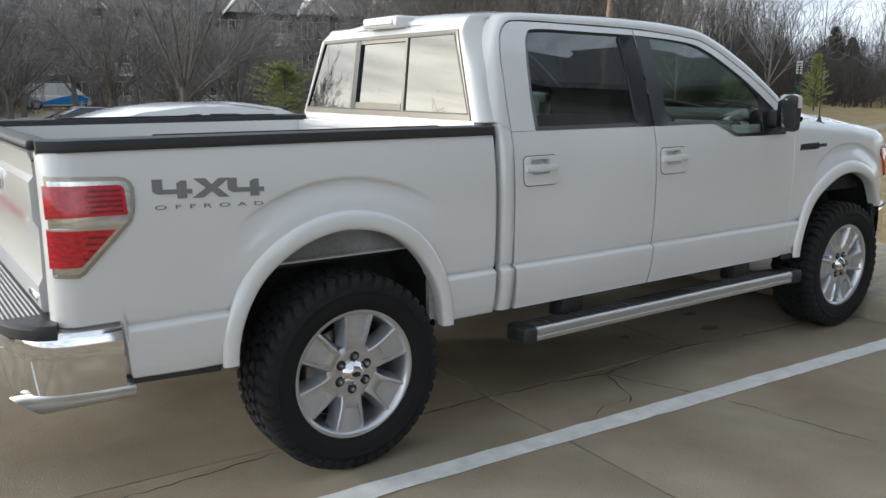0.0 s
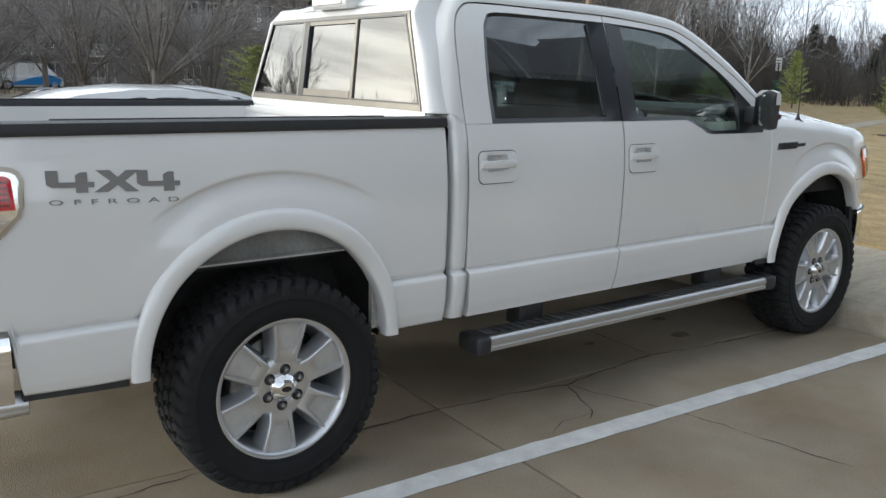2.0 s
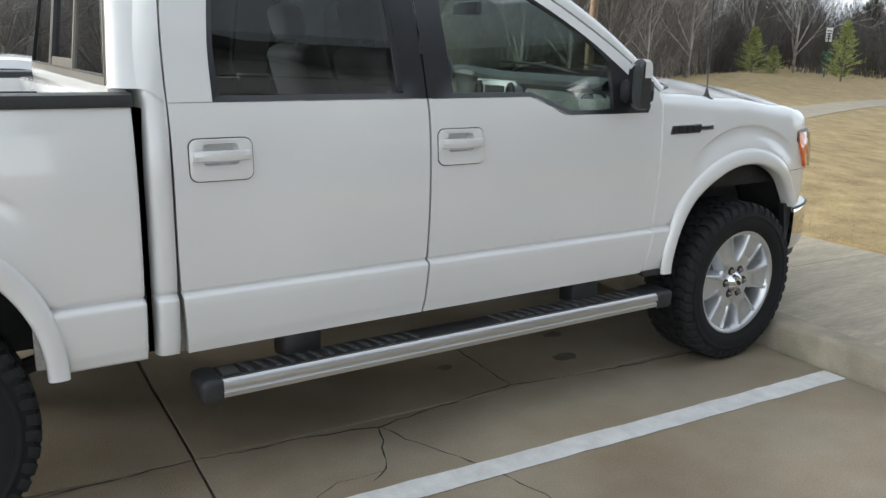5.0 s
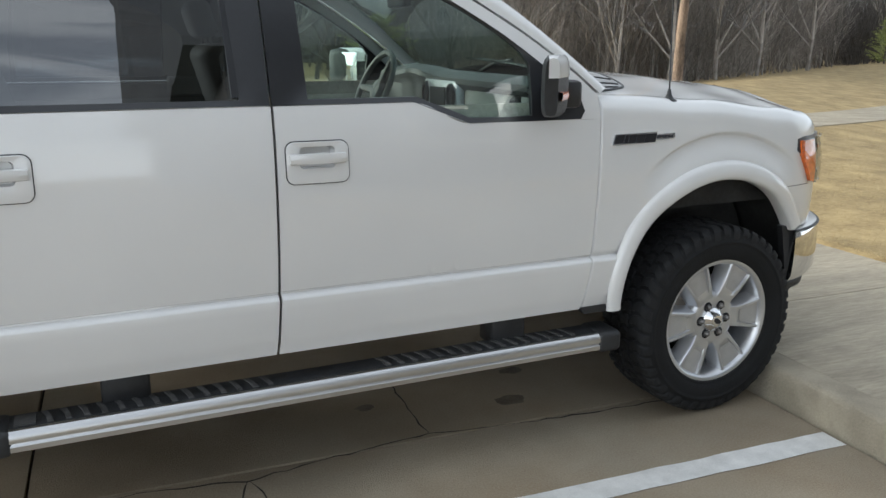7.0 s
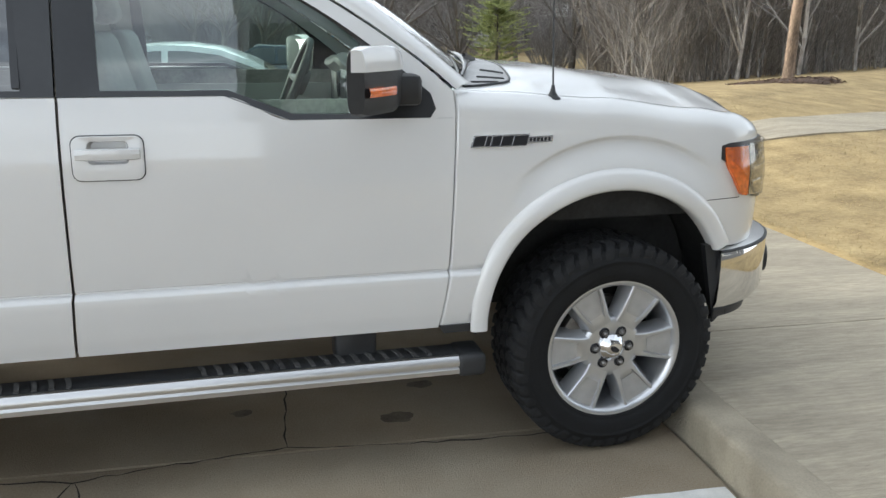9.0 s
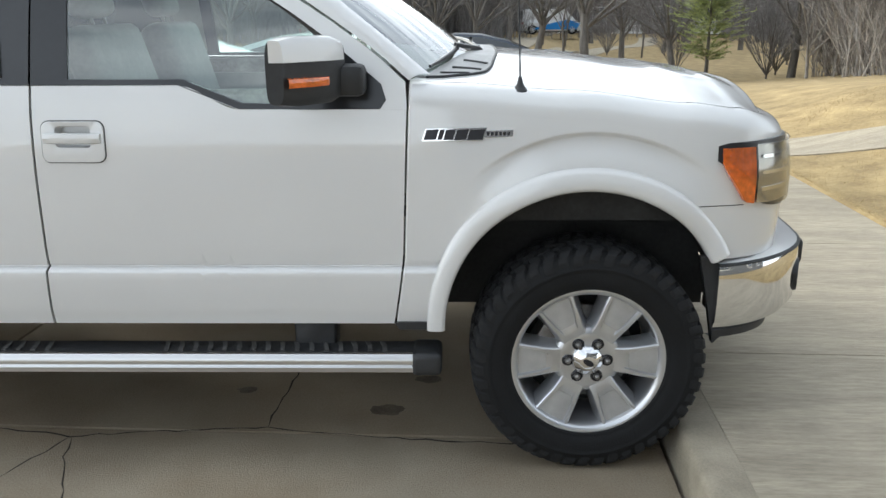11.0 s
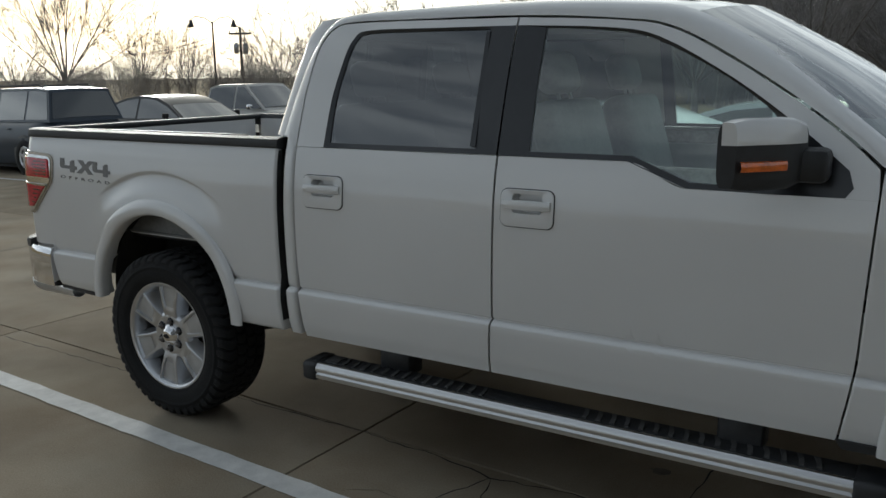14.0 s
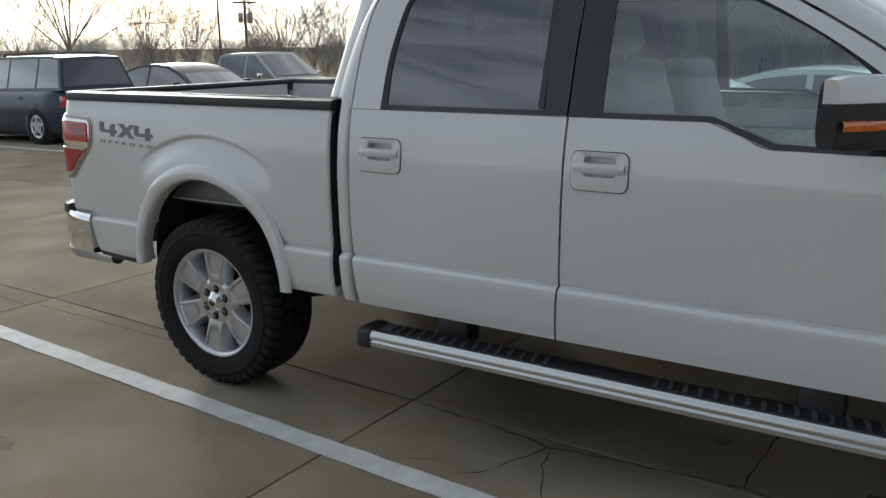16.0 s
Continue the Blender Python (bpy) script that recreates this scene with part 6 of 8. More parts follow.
ground = tagged(part("ground", bm, LAWN), "dry tan winter lawn reaching to the woods", "ground", kind="structure")

# parking lot: concrete slabs with open joints
lot_base = new("parking_lot")
tagged(lot_base, "tan concrete parking lot in square slabs with dirty joints", "parking lot", kind="structure")
bm = bmesh.new()
rows = []
for u in spread(-18, KERB_U + 0.02, 8):
    rows.append([(*lot(u, v), -0.028 + 0.018 * min(u + 3, 0) - 0.06 * max(v - 12, 0)) for v in spread(-26, 26, 12)])
grid(bm, rows, flip=True)
part("joint_bed", bm, JOINT, lot_base)


def slab_mesh(w, d, gap=0.0055, seed=0):
    """One slab, its edges slightly worn."""
    bm = bmesh.new()
    rnd = random.Random(seed)
    n = 8
    ring_t, ring_b = [], []
    pts = []
    for (ax, ay), (bx, by) in zip(((0, 0), (w, 0), (w, d), (0, d)), ((w, 0), (w, d), (0, d), (0, 0))):
        for k in range(n):
            pts.append((lerp(ax, bx, k / n), lerp(ay, by, k / n)))
    for x, y in pts:
        j = gap * rnd.uniform(0.4, 1.5)
        xx = min(max(x, j), w - j)
        yy = min(max(y, j), d - j)
        ring_b.append((xx, yy))
        ring_t.append((lerp(xx, w / 2, 0.0012), lerp(yy, d / 2, 0.0012)))
    vb = [bm.verts.new((x, y, -0.03)) for x, y in ring_b]
    vm = [bm.verts.new((x, y, -0.005)) for x, y in ring_b]
    vt = [bm.verts.new((x, y, 0.0)) for x, y in ring_t]
    m = len(pts)
    for i in range(m):
        bm.faces.new((vb[i], vb[(i + 1) % m], vm[(i + 1) % m], vm[i]))
        bm.faces.new((vm[i], vm[(i + 1) % m], vt[(i + 1) % m], vt[i]))
    bm.faces.new(vt)
    me = bpy.data.meshes.new("slab")
    bm.to_mesh(me)
    bm.free()
    me.materials.append(CONCRETE)
    return me


slabs = [slab_mesh(3.0, 3.0, seed=k) for k in range(3)]
for iu in range(-6, 1):
    for iv in range(-8, 8):
        u, v = iu * 3.0, iv * 3.0
        ob = new("slab", slabs[(iu * 5 + iv * 3) % 3])
        ob.parent = lot_base
        ob.matrix_basis = pose(*lot(u, v), 0.018 * min(u + 3, 0) - 0.06 * max(v - 12, 0), -3.434 if v >= 12 else 0, -1.031 if u < -3 else 0, math.degrees(SLANT))
        if iu == 0:
            ob.scale = (1.022, 1, 1)

# cracks in the slabs: thin jagged grooves, laid as dark slivers
bm = bmesh.new()


def crack(pts, width=0.006, seed=1, z=0.0012):
    rnd = random.Random(seed)
    fine = []
    for (ax, ay), (bx, by) in zip(pts, pts[1:]):
        n = max(2, int(math.hypot(bx - ax, by - ay) / 0.05))
        for k in range(n):
            fine.append((lerp(ax, bx, k / n) + rnd.uniform(-0.008, 0.008), lerp(ay, by, k / n) + rnd.uniform(-0.008, 0.008)))
    fine.append(pts[-1])
    lo, hi = [], []
    for i, (x, y) in enumerate(fine):
        a, b = fine[max(i - 1, 0)], fine[min(i + 1, len(fine) - 1)]
        d = Vector((b[0] - a[0], b[1] - a[1])).normalized()
        w = width * rnd.uniform(0.15, 0.75) * (0.3 if i in (0, len(fine) - 1) else 1)
        lo.append((x - d.y * w, y + d.x * w, z))
        hi.append((x + d.y * w, y - d.x * w, z))
    grid(bm, [lo, hi])


crack([(0.965, -0.671), (1.12, -0.70), (1.42, -0.715), (1.70, -0.775), (2.05, -0.735), (2.46, -0.705), (2.93, -0.78), (3.37, -0.82), (3.98, -0.86)], 0.0075, 2)
crack([(-2.04, -0.675), (-1.5, -0.68), (-0.79, -0.695), (-0.2, -0.665), (0.52, -0.674), (0.965, -0.671)], 0.0065, 9)
crack([(1.70, -0.78), (1.63, -0.95), (1.55, -1.10), (1.47, -1.16)], 0.006, 3)
crack([(1.70, -0.78), (1.76, -0.98), (1.82, -1.11), (1.87, -1.21), (1.95, -1.50), (1.97, -1.68), (2.02, -1.96), (2.06, -2.12)], 0.0055, 5)
crack([(2.459, -0.709), (2.47, -0.50), (2.49, -0.21), (2.46, 0.1)], 0.006, 6)
crack([(-2.02, -0.72), (-2.3, -0.70), (-2.9, -0.66)], 0.006, 7)
crack([(1.55, -1.12), (1.35, -1.10), (1.22, -1.18)], 0.0035, 8)
part("crack", bm, JOINT, lot_base, "dark hairline cracks")

# old drip stains on the slabs
OILSTAIN = mat("oil_stain", (0.155, 0.118, 0.08), 0.8, vary=0.25, scale=14, fine=90, second=(0.20, 0.16, 0.115))
for x, y, a, b, seed in ((2.93, -0.545, 0.075, 0.045, 1), (2.30, -0.36, 0.045, 0.03, 2), (-0.35, -1.95, 0.10, 0.07, 3), (3.1, -0.25, 0.06, 0.04, 4)):
    bm = bmesh.new()
    ring = []
    for k in range(26):
        t = 2 * math.pi * k / 26
        f = 1 + 0.35 * noise.noise((math.cos(t) * 1.7, math.sin(t) * 1.7, seed * 3.1)) + 0.12 * noise.noise((math.cos(t) * 5, math.sin(t) * 5, seed))
        ring.append(bm.verts.new((x + a * f * math.cos(t), y + b * f * math.sin(t), 0.0011)))
    bm.faces.new(ring)
    part("stain", bm, OILSTAIN, lot_base, "dark drip stain")

# bay lines
def bay_line(v0, v1, u0=-4.2, u1=KERB_U, z=0.0035, seed=4, skew=0.0, fall=0.0):
    rnd = random.Random(seed)
    bm = bmesh.new()
    n = 70
    lo = [(*lot(lerp(u0, u1, k / n), v0 + skew * k / n + rnd.uniform(-0.004, 0.004)), z + fall * min(lerp(u0, u1, k / n) + 3, 0)) for k in range(n + 1)]
    hi = [(*lot(lerp(u0, u1, k / n), v1 + skew * k / n + rnd.uniform(-0.004, 0.004)), z + fall * min(lerp(u0, u1, k / n) + 3, 0)) for k in range(n + 1)]
    grid(bm, [lo, hi], flip=True)
    return bm


tagged(part("bay_line", bay_line(-0.605, -0.487, -4.2, skew=-0.065), LINEPAINT), "white painted bay line, worn on concrete", "road marking", kind="structure")
tagged(part("bay_line", bay_line(2.13, 2.25, -4.2, seed=5), LINEPAINT), "white painted bay line, worn on concrete", "road marking", kind="structure")
tagged(part("bay_line", bay_line(4.89, 5.01, -4.2, seed=6), LINEPAINT), "white painted bay line, worn on concrete", "road marking", kind="structure")
for k, v in enumerate((2.6, 5.4, 8.2)):
    tagged(part("bay_line", bay_line(v, v + 0.1, -16.5, -11.0, 0.005, 8 + k, 0.0, 0.018), LINEPAINT), "white painted bay line, worn on concrete", "road marking", kind="structure")

# kerb and walk
def kerb_piece(length):
    bm = bmesh.new()
    sec = [(-0.008, -0.05), (0.0, 0.0), (0.010, 0.118), (0.016, 0.136), (0.028, 0.147), (0.048, 0.152), (0.16, 0.153), (0.16, -0.05)]
    rows = []
    for v in spread(0.001, length - 0.001, 40):
        j = 0.003 * noise.noise((v * 3, length, 0)) + 0.003 * noise.noise((v * 17, length, 4))
        rows.append([(u + (j if u < 0.1 else 0), v, z + (0.002 * noise.noise((v * 9, u * 20, 1)) if 0.1 < z < 0.15 else 0)) for u, z in sec])
    vv = grid(bm, rows, close=True)
    bm.faces.new(vv[0])
    bm.faces.new(list(reversed(vv[-1])))
    bmesh.ops.recalc_face_normals(bm, faces=bm.faces[:])
    return bm


kerb = tagged(new("kerb"), "pale stained concrete kerb, a step up from the lot", "kerb", kind="structure")
first = part("kerb_stone", kerb_piece(3.64), KERB, kerb)
first.matrix_basis = pose(*lot(KERB_U + 0.03, 0.53 - 7 * 3.64), 0, 0, 0, math.degrees(SLANT))
for k in range(1, 13):
    o = new("kerb_stone", first.data)
    o.parent = kerb
    o.matrix_basis = pose(*lot(KERB_U + 0.03, 0.53 + (k - 7) * 3.64), 0, 0, 0, math.degrees(SLANT))
walk_ = tagged(new("pavement"), "pale broom-finished concrete walk beside the kerb", "pavement", kind="structure")
flag = slab_mesh(WALK_W - 0.19, 1.82, 0.003, 9)
flag.materials[0] = WALKCON
for k in range(-11, 13):
    o = new("flag", flag)
    o.parent = walk_
    o.matrix_basis = pose(*lot(KERB_U + 0.1875, 0.53 + k * 1.82), 0.154, 0, 0, math.degrees(SLANT))
bm = bmesh.new()
grid(bm, [[(*lot(KERB_U + 0.1, v), 0.135) for v in (-20, 24)], [(*lot(KERB_U + WALK_W + 0.05, v), 0.135) for v in (-20, 24)]], flip=True)
part("bedding", bm, KERB, walk_)


def ribbon(name, pts, width, material, lift, label, category):
    bm = bmesh.new()
    line = fine_line([(x, y, 0) for x, y in pts], 14)
    lo, hi, mid = [], [], []
    for i, p in enumerate(line):
        d = (line[min(i + 1, len(line) - 1)] - line[max(i - 1, 0)]).normalized()
        for dst, s in ((lo, -0.5), (mid, 0.0), (hi, 0.5)):
            x, y = p.x - d.y * width * s, p.y + d.x * width * s
            dst.append((x, y, max(terrain(x, y), terrain(p.x, p.y) - 0.05) + lift))
    grid(bm, [[(x, y, z - 0.12) for x, y, z in lo], lo, mid, hi, [(x, y, z - 0.12) for x, y, z in hi]])
    bmesh.ops.recalc_face_normals(bm, faces=bm.faces[:])
    if sum(f.normal.z for f in bm.faces) < 0:
        bmesh.ops.reverse_faces(bm, faces=bm.faces[:])
    return tagged(part(name, bm, material), label, category, kind="structure")


ribbon("path", [(5.3, 5.9), (6.2, 5.35), (7.0, 4.88), (8.1, 4.5), (9.05, 4.62), (10.5, 5.15), (13.6, 6.15), (18, 7.9), (22.3, 9.5), (28.9, 11.6), (37, 13.7), (60, 19), (95, 27)], 0.85, WALKCON, 0.012, "pale concrete footpath curving across the lawn", "path")
ribbon("path", [(4.0, 26), (6, 30), (9, 40), (13, 52), (17, 58), (20, 70)], 1.5, WALKCON, 0.03, "pale concrete footpath through the far lawn", "path")
ribbon("road", [(-2, 22), (1, 35), (4, 50), (6, 66), (10, 84), (20, 105), (60, 140)], 9.0, WALKCON, 0.05, "pale concrete drive leading away", "road")


# ---- dry grass near the walk ----
rnd = random.Random(11)
verts, faces = [], []
for k in range(42000):
    r = rnd.random()
    u = KERB_U + WALK_W + 0.03 + (rnd.random() ** 1.7) * 6.0
    v = rnd.uniform(-4.0, 8.0)
    x, y = lot(u, v)
    z = terrain(x, y)
    a = rnd.uniform(0, 2 * math.pi)
    h = rnd.uniform(0.006, 0.022)
    w = rnd.uniform(0.0015, 0.003)
    lean = rnd.uniform(0.01, 0.04)
    dx, dy = math.cos(a), math.sin(a)
    i = len(verts)
    verts += [(x - dy * w, y + dx * w, z - 0.005), (x + dy * w, y - dx * w, z - 0.005), (x + dx * lean, y + dy * lean, z + h)]
    faces.append((i, i + 1, i + 2))
me = bpy.data.meshes.new("grass")
me.from_pydata(verts, [], faces)
me.materials.append(GRASS)
tagged(new("grass", me), "short dry tan grass blades beside the walk", "grass", kind="stuff")


# ---- trees ----
def branch_tree(seed, height, trunk_r, spread_a=0.55, levels=5, first=0.28, kids=(4, 4, 4, 3, 3), droop=0.0, up=0.35, twig_r=0.006, len0=0.42):
    """Segments of a bare tree: (a, b, ra, rb, level)."""
    r = random.Random(seed)
    segs = []

    def grow(p, d, length, rad, level):
        n = 4 if level == 0 else 3
        q = Vector(p)
        dd = Vector(d)
        nodes = [(q.copy(), rad)]
        for k in range(n):
            dd = (dd + Vector((r.uniform(-1, 1), r.uniform(-1, 1), r.uniform(-0.5, 0.8))) * (0.07 if level == 0 else 0.16) + Vector((0, 0, up * 0.12 if level else 0))).normalized()
            q2 = q + dd * length / n
            r2 = max(twig_r, rad * (1 - 0.55 * (k + 1) / n))
            segs.append((q.copy(), q2.copy(), max(twig_r, nodes[-1][1]), r2, level))
            nodes.append((q2.copy(), r2))
            q = q2
        if level >= levels:
            return
        for k in range(kids[min(level, len(kids) - 1)] + (1 if level == 0 else 0)):
            t = r.uniform(first if level == 0 else 0.25, 1.0) if k else 1.0
            f = t * n
            i = min(int(f), n - 1)
            base = nodes[i][0].lerp(nodes[i + 1][0], f - i)
            br = lerp(nodes[i][1], nodes[i + 1][1], f - i)
            a = r.uniform(0, 2 * math.pi)
            side_v = dd.orthogonal().normalized()
            side_v = Matrix.Rotation(a, 3, dd) @ side_v
            sp = spread_a * r.uniform(0.6, 1.35)
            nd = (dd * math.cos(sp) + side_v * math.sin(sp) + Vector((0, 0, up * 0.4 - droop))).normalized()
            grow(base, nd, length * r.uniform(0.55, 0.82) * (1.25 if level == 0 else 1.0), max(twig_r, br * 0.68), level + 1)

    grow(Vector((0, 0, 0)), Vector((0, 0, 1)), height * len0, trunk_r, 0)
    return segs


def segs_mesh(segs, levels):
    """Tapered tubes of three to seven sides as plain arrays."""
    vs, fs = [], []
    for a, b, ra, rb, lv in segs:
        if lv not in levels:
            continue
        sides = 7 if lv == 0 else 5 if lv == 1 else 3
        d = (b - a).normalized()
        s = d.orthogonal().normalized()
        t = d.cross(s)
        i = len(vs)
        for p, rad in ((a, ra), (b, rb)):
            for k in range(sides):
                an = 2 * math.pi * k / sides
                vs.append(p + rad * (math.cos(an) * s + math.sin(an) * t))
        for k in range(sides):
            fs.append((i + k, i + (k + 1) % sides, i + sides + (k + 1) % sides, i + sides + k))
    return vs, fs


def plain_mesh(name, vs, fs, material, smooth=True):
    me = bpy.data.meshes.new(name)
    me.from_pydata([tuple(v) for v in vs], [], fs)
    me.materials.append(material)
    if smooth:
        me.polygons.foreach_set("use_smooth", [True] * len(fs))
    return me


def make_tree(seed, height, trunk_r, bark, label, name="tree", **kw):
    t = thing(name, label, "tree", "bare trees")
    segs = branch_tree(seed, height, trunk_r, **kw)
    for nm, lv, mm in (("trunk", (0, 1), bark), ("crown", (2, 3, 4, 5, 6), TWIG)):
        vs, fs = segs_mesh(segs, lv)
        o = new(nm, plain_mesh(nm, vs, fs, mm))
        o.parent = t
    return t


def plant(kinds, x, y, scale=1.0, turn=0.0, drop=0.05, label=""):
    o = copy_thing(kinds, pose(x, y, terrain(x, y) - drop, 0, 0, turn))
    o.scale = (scale, scale, scale)
    if label:
        o["label"] = label
    return o


def fan_tree(seed, height, trunk_r, fork=0.2, limbs=9, reach=0.62, open_a=0.85, subs=9, twigs=7, fine=4, twig_r=0.006):
    """A low-forked tree: a short trunk and a fan of long straight limbs full of twigs."""
    r = random.Random(seed)
    segs = []

    def shoot(p, d, length, ra, rb, level, n):
        nodes = [Vector(p)]
        dd = Vector(d)
        for k in range(n):
            dd = (dd + Vector((r.uniform(-1, 1), r.uniform(-1, 1), r.uniform(-0.4, 0.8))) * 0.09).normalized()
            q = nodes[-1] + dd * length / n
            segs.append((nodes[-1].copy(), q.copy(), max(twig_r, lerp(ra, rb, k / n)), max(twig_r, lerp(ra, rb, (k + 1) / n)), level))
            nodes.append(q)
        return nodes, dd

    def spot(nodes, f):
        g = f * (len(nodes) - 1)
        i = min(int(g), len(nodes) - 2)
        return nodes[i].lerp(nodes[i + 1], g - i), (nodes[i + 1] - nodes[i]).normalized()

    def turned(d, a, spin):
        side_v = Matrix.Rotation(spin, 3, d) @ d.orthogonal().normalized()
        return (d * math.cos(a) + side_v * math.sin(a) + Vector((0, 0, 0.12))).normalized()

    trunk, _ = shoot((0, 0, 0), (0, 0, 1), height * (fork + 0.06), trunk_r, trunk_r * 0.75, 0, 4)
    for k in range(limbs):
        az = 2 * math.pi * (k * 0.382 + r.uniform(-0.04, 0.04))
        tilt = open_a * math.sqrt((k + 0.4) / limbs) * r.uniform(0.85, 1.1)
        base, _ = spot(trunk, r.uniform(0.72, 1.0))
        ln = height * reach * (1.15 - 0.25 * tilt) * r.uniform(0.85, 1.1)
        limb, ld = shoot(base, (math.cos(az) * math.sin(tilt), math.sin(az) * math.sin(tilt), math.cos(tilt)), ln, trunk_r * 0.36, 0.010, 1, 5)
        for m in range(subs):
            f = 0.18 + 0.8 * (m + r.random()) / subs
            p, d = spot(limb, f)
            sub, sd = shoot(p, turned(d, r.uniform(0.3, 0.75), r.uniform(0, 6.28)), ln * (0.62 - 0.38 * f) * r.uniform(0.7, 1.2), trunk_r * 0.11, 0.008, 2, 3)
            for w in range(twigs):
                p2, d2 = spot(sub, r.uniform(0.15, 1.0))
                tw, td = shoot(p2, turned(d2, r.uniform(0.25, 0.7), r.uniform(0, 6.28)), ln * r.uniform(0.10, 0.22), 0.009, twig_r, 3, 2)
                for q in range(fine):
                    p3, d3 = spot(tw, r.uniform(0.2, 1.0))
                    shoot(p3, turned(d3, r.uniform(0.25, 0.7), r.uniform(0, 6.28)), ln * r.uniform(0.05, 0.12), twig_r, twig_r * 0.7, 4, 1)
    return segs


def bare_tree(segs, bark, label, name="tree"):
    t = thing(name, label, "tree", "bare trees")
    for nm, lv, mm in (("trunk", (0, 1), bark), ("crown", (2, 3, 4), TWIG)):
        vs, fs = segs_mesh(segs, lv)
        o = new(nm, plain_mesh(nm, vs, fs, mm))
        o.parent = t
    return t


street = [bare_tree(fan_tree(s, 7.2, 0.17, open_a=0.95, twig_r=0.008), BARK, "low-forked bare street tree with a dense grey fan of twigs") for s in (21, 22, 23)]
street_at = [(7.5, 24.0, 1.0), (6.6, 31.2, 1.0), (8.2, 45, 1.05), (4.4, 40, 1.0), (2.2, 34, 1.05), (11.5, 38, 0.95), (-1.5, 31, 1.1), (0.8, 46, 1.1), (-4.5, 40, 1.15), (7.0, 54, 1.15), (13.5, 60, 1.2), (-9, 48, 1.2), (2.5, 58, 1.2), (16.5, 50, 1.0), (21, 62, 1.15), (-14, 44, 1.15), (22, 52, 1.1), (-6.5, 33, 1.05), (27, 63, 1.1), (12.2, 31, 0.9), (16.2, 28.8, 1.0), (-21.7, 32.7, 0.78), (-18.2, 36, 0.8), (-24.5, 35.5, 0.75), (-13.5, 34, 0.8)]
for k, (x, y, s) in enumerate(street_at[3:]):
    plant(street[k % 3], x, y, s, 77 * k)
for t, (x, y, s) in zip(street, street_at):
    t.matrix_basis = pose(x, y, terrain(x, y) - 0.05)
    t.scale = (s, s, s)
young = bare_tree(fan_tree(31, 3.6, 0.06, fork=0.36, limbs=6, subs=6, twigs=5, fine=3, open_a=0.7), BARK, "slender young bare tree on the lawn", "young_tree")
young.matrix_basis = pose(7.6, 30, terrain(7.6, 30) - 0.03)
plant(young, 13.8, 44, 1.0, 40)
plant(young, 10.5, 52, 1.1, 90)
shrub_bare = bare_tree(fan_tree(33, 3.0, 0.05, fork=0.0, limbs=18, subs=5, twigs=4, fine=2, open_a=0.75, reach=0.8), BARK, "rounded bare shrub of many upright stems", "shrub")
shrub_bare.matrix_basis = pose(15.4, 29.2, terrain(15.4, 29.2) - 0.03)
for k, (x, y, s) in enumerate(((13.0, 33.5, 0.8), (17.2, 33, 1.1), (19.5, 30, 1.1), (21.5, 34, 1.2), (18.6, 26.0, 0.8), (12.2, 46, 0.9), (20, 39, 1.1), (25, 36, 1.1), (24, 30, 1.0))):
    plant(shrub_bare, x, y, s, 50 * k)

lawn_tree = make_tree(41, 9.5, 0.108, BARK_TAN, "bare lawn tree with peeling tan bark in a mulch ring", spread_a=0.7, kids=(5, 4, 4, 3), up=0.5, first=0.55, len0=0.5)
LT = (12.2, 9.5)
lawn_tree.matrix_basis = pose(*LT, terrain(*LT) - 0.03)


def mulch_bed(cx, cy, radius, seed, label):
    """A low heap of bark mulch with loose chips on it."""
    bm = bmesh.new()
    r = random.Random(seed)

    def spot(d, a):
        d *= 1 + 0.1 * math.sin(3 * a + seed) + 0.05 * math.sin(7 * a)
        x, y = cx + d * math.cos(a), cy + d * math.sin(a)
        return x, y, terrain(x, y)
    rows = []
    for f, h in ((1.0, -0.02), (0.9, 0.02), (0.63, 0.035), (0.1, 0.06)):
        rows.append([(x, y, z + h) for x, y, z in (spot(radius * f, a) for a in spread(0, 2 * math.pi, 33)[:-1])])
    grid(bm, rows, close=True)
    bmesh.ops.recalc_face_normals(bm, faces=bm.faces[:])
    for n in range(700):
        f, a = math.sqrt(r.random()) * 1.08, r.uniform(0, 6.28)
        x, y, z = spot(radius * f, a)
        z += interp(f, [(0.1, 0.06), (0.63, 0.038), (0.9, 0.022), (1.1, 0.006)])
        b, ln, w = r.uniform(0, 6.28), r.uniform(0.02, 0.05), r.uniform(0.006, 0.014)
        u, v, up = Vector((math.cos(b), math.sin(b), r.uniform(-0.3, 0.6))) * ln, Vector((-math.sin(b), math.cos(b), r.uniform(-0.4, 0.4))) * w, Vector((x, y, z))
        bm.faces.new([bm.verts.new(p) for p in (up - u - v, up + u - v, up + u + v, up - u + v)])
    return tagged(part("mulch_bed", bm, MULCH, smooth=False), label, "mulch", kind="stuff")


mulch_bed(*LT, 0.95, 1, "dark brown bark mulch ring under the tree")
mulch_bed(23.3, 7.0, 1.1, 2, "dark brown bark mulch heap on the lawn")


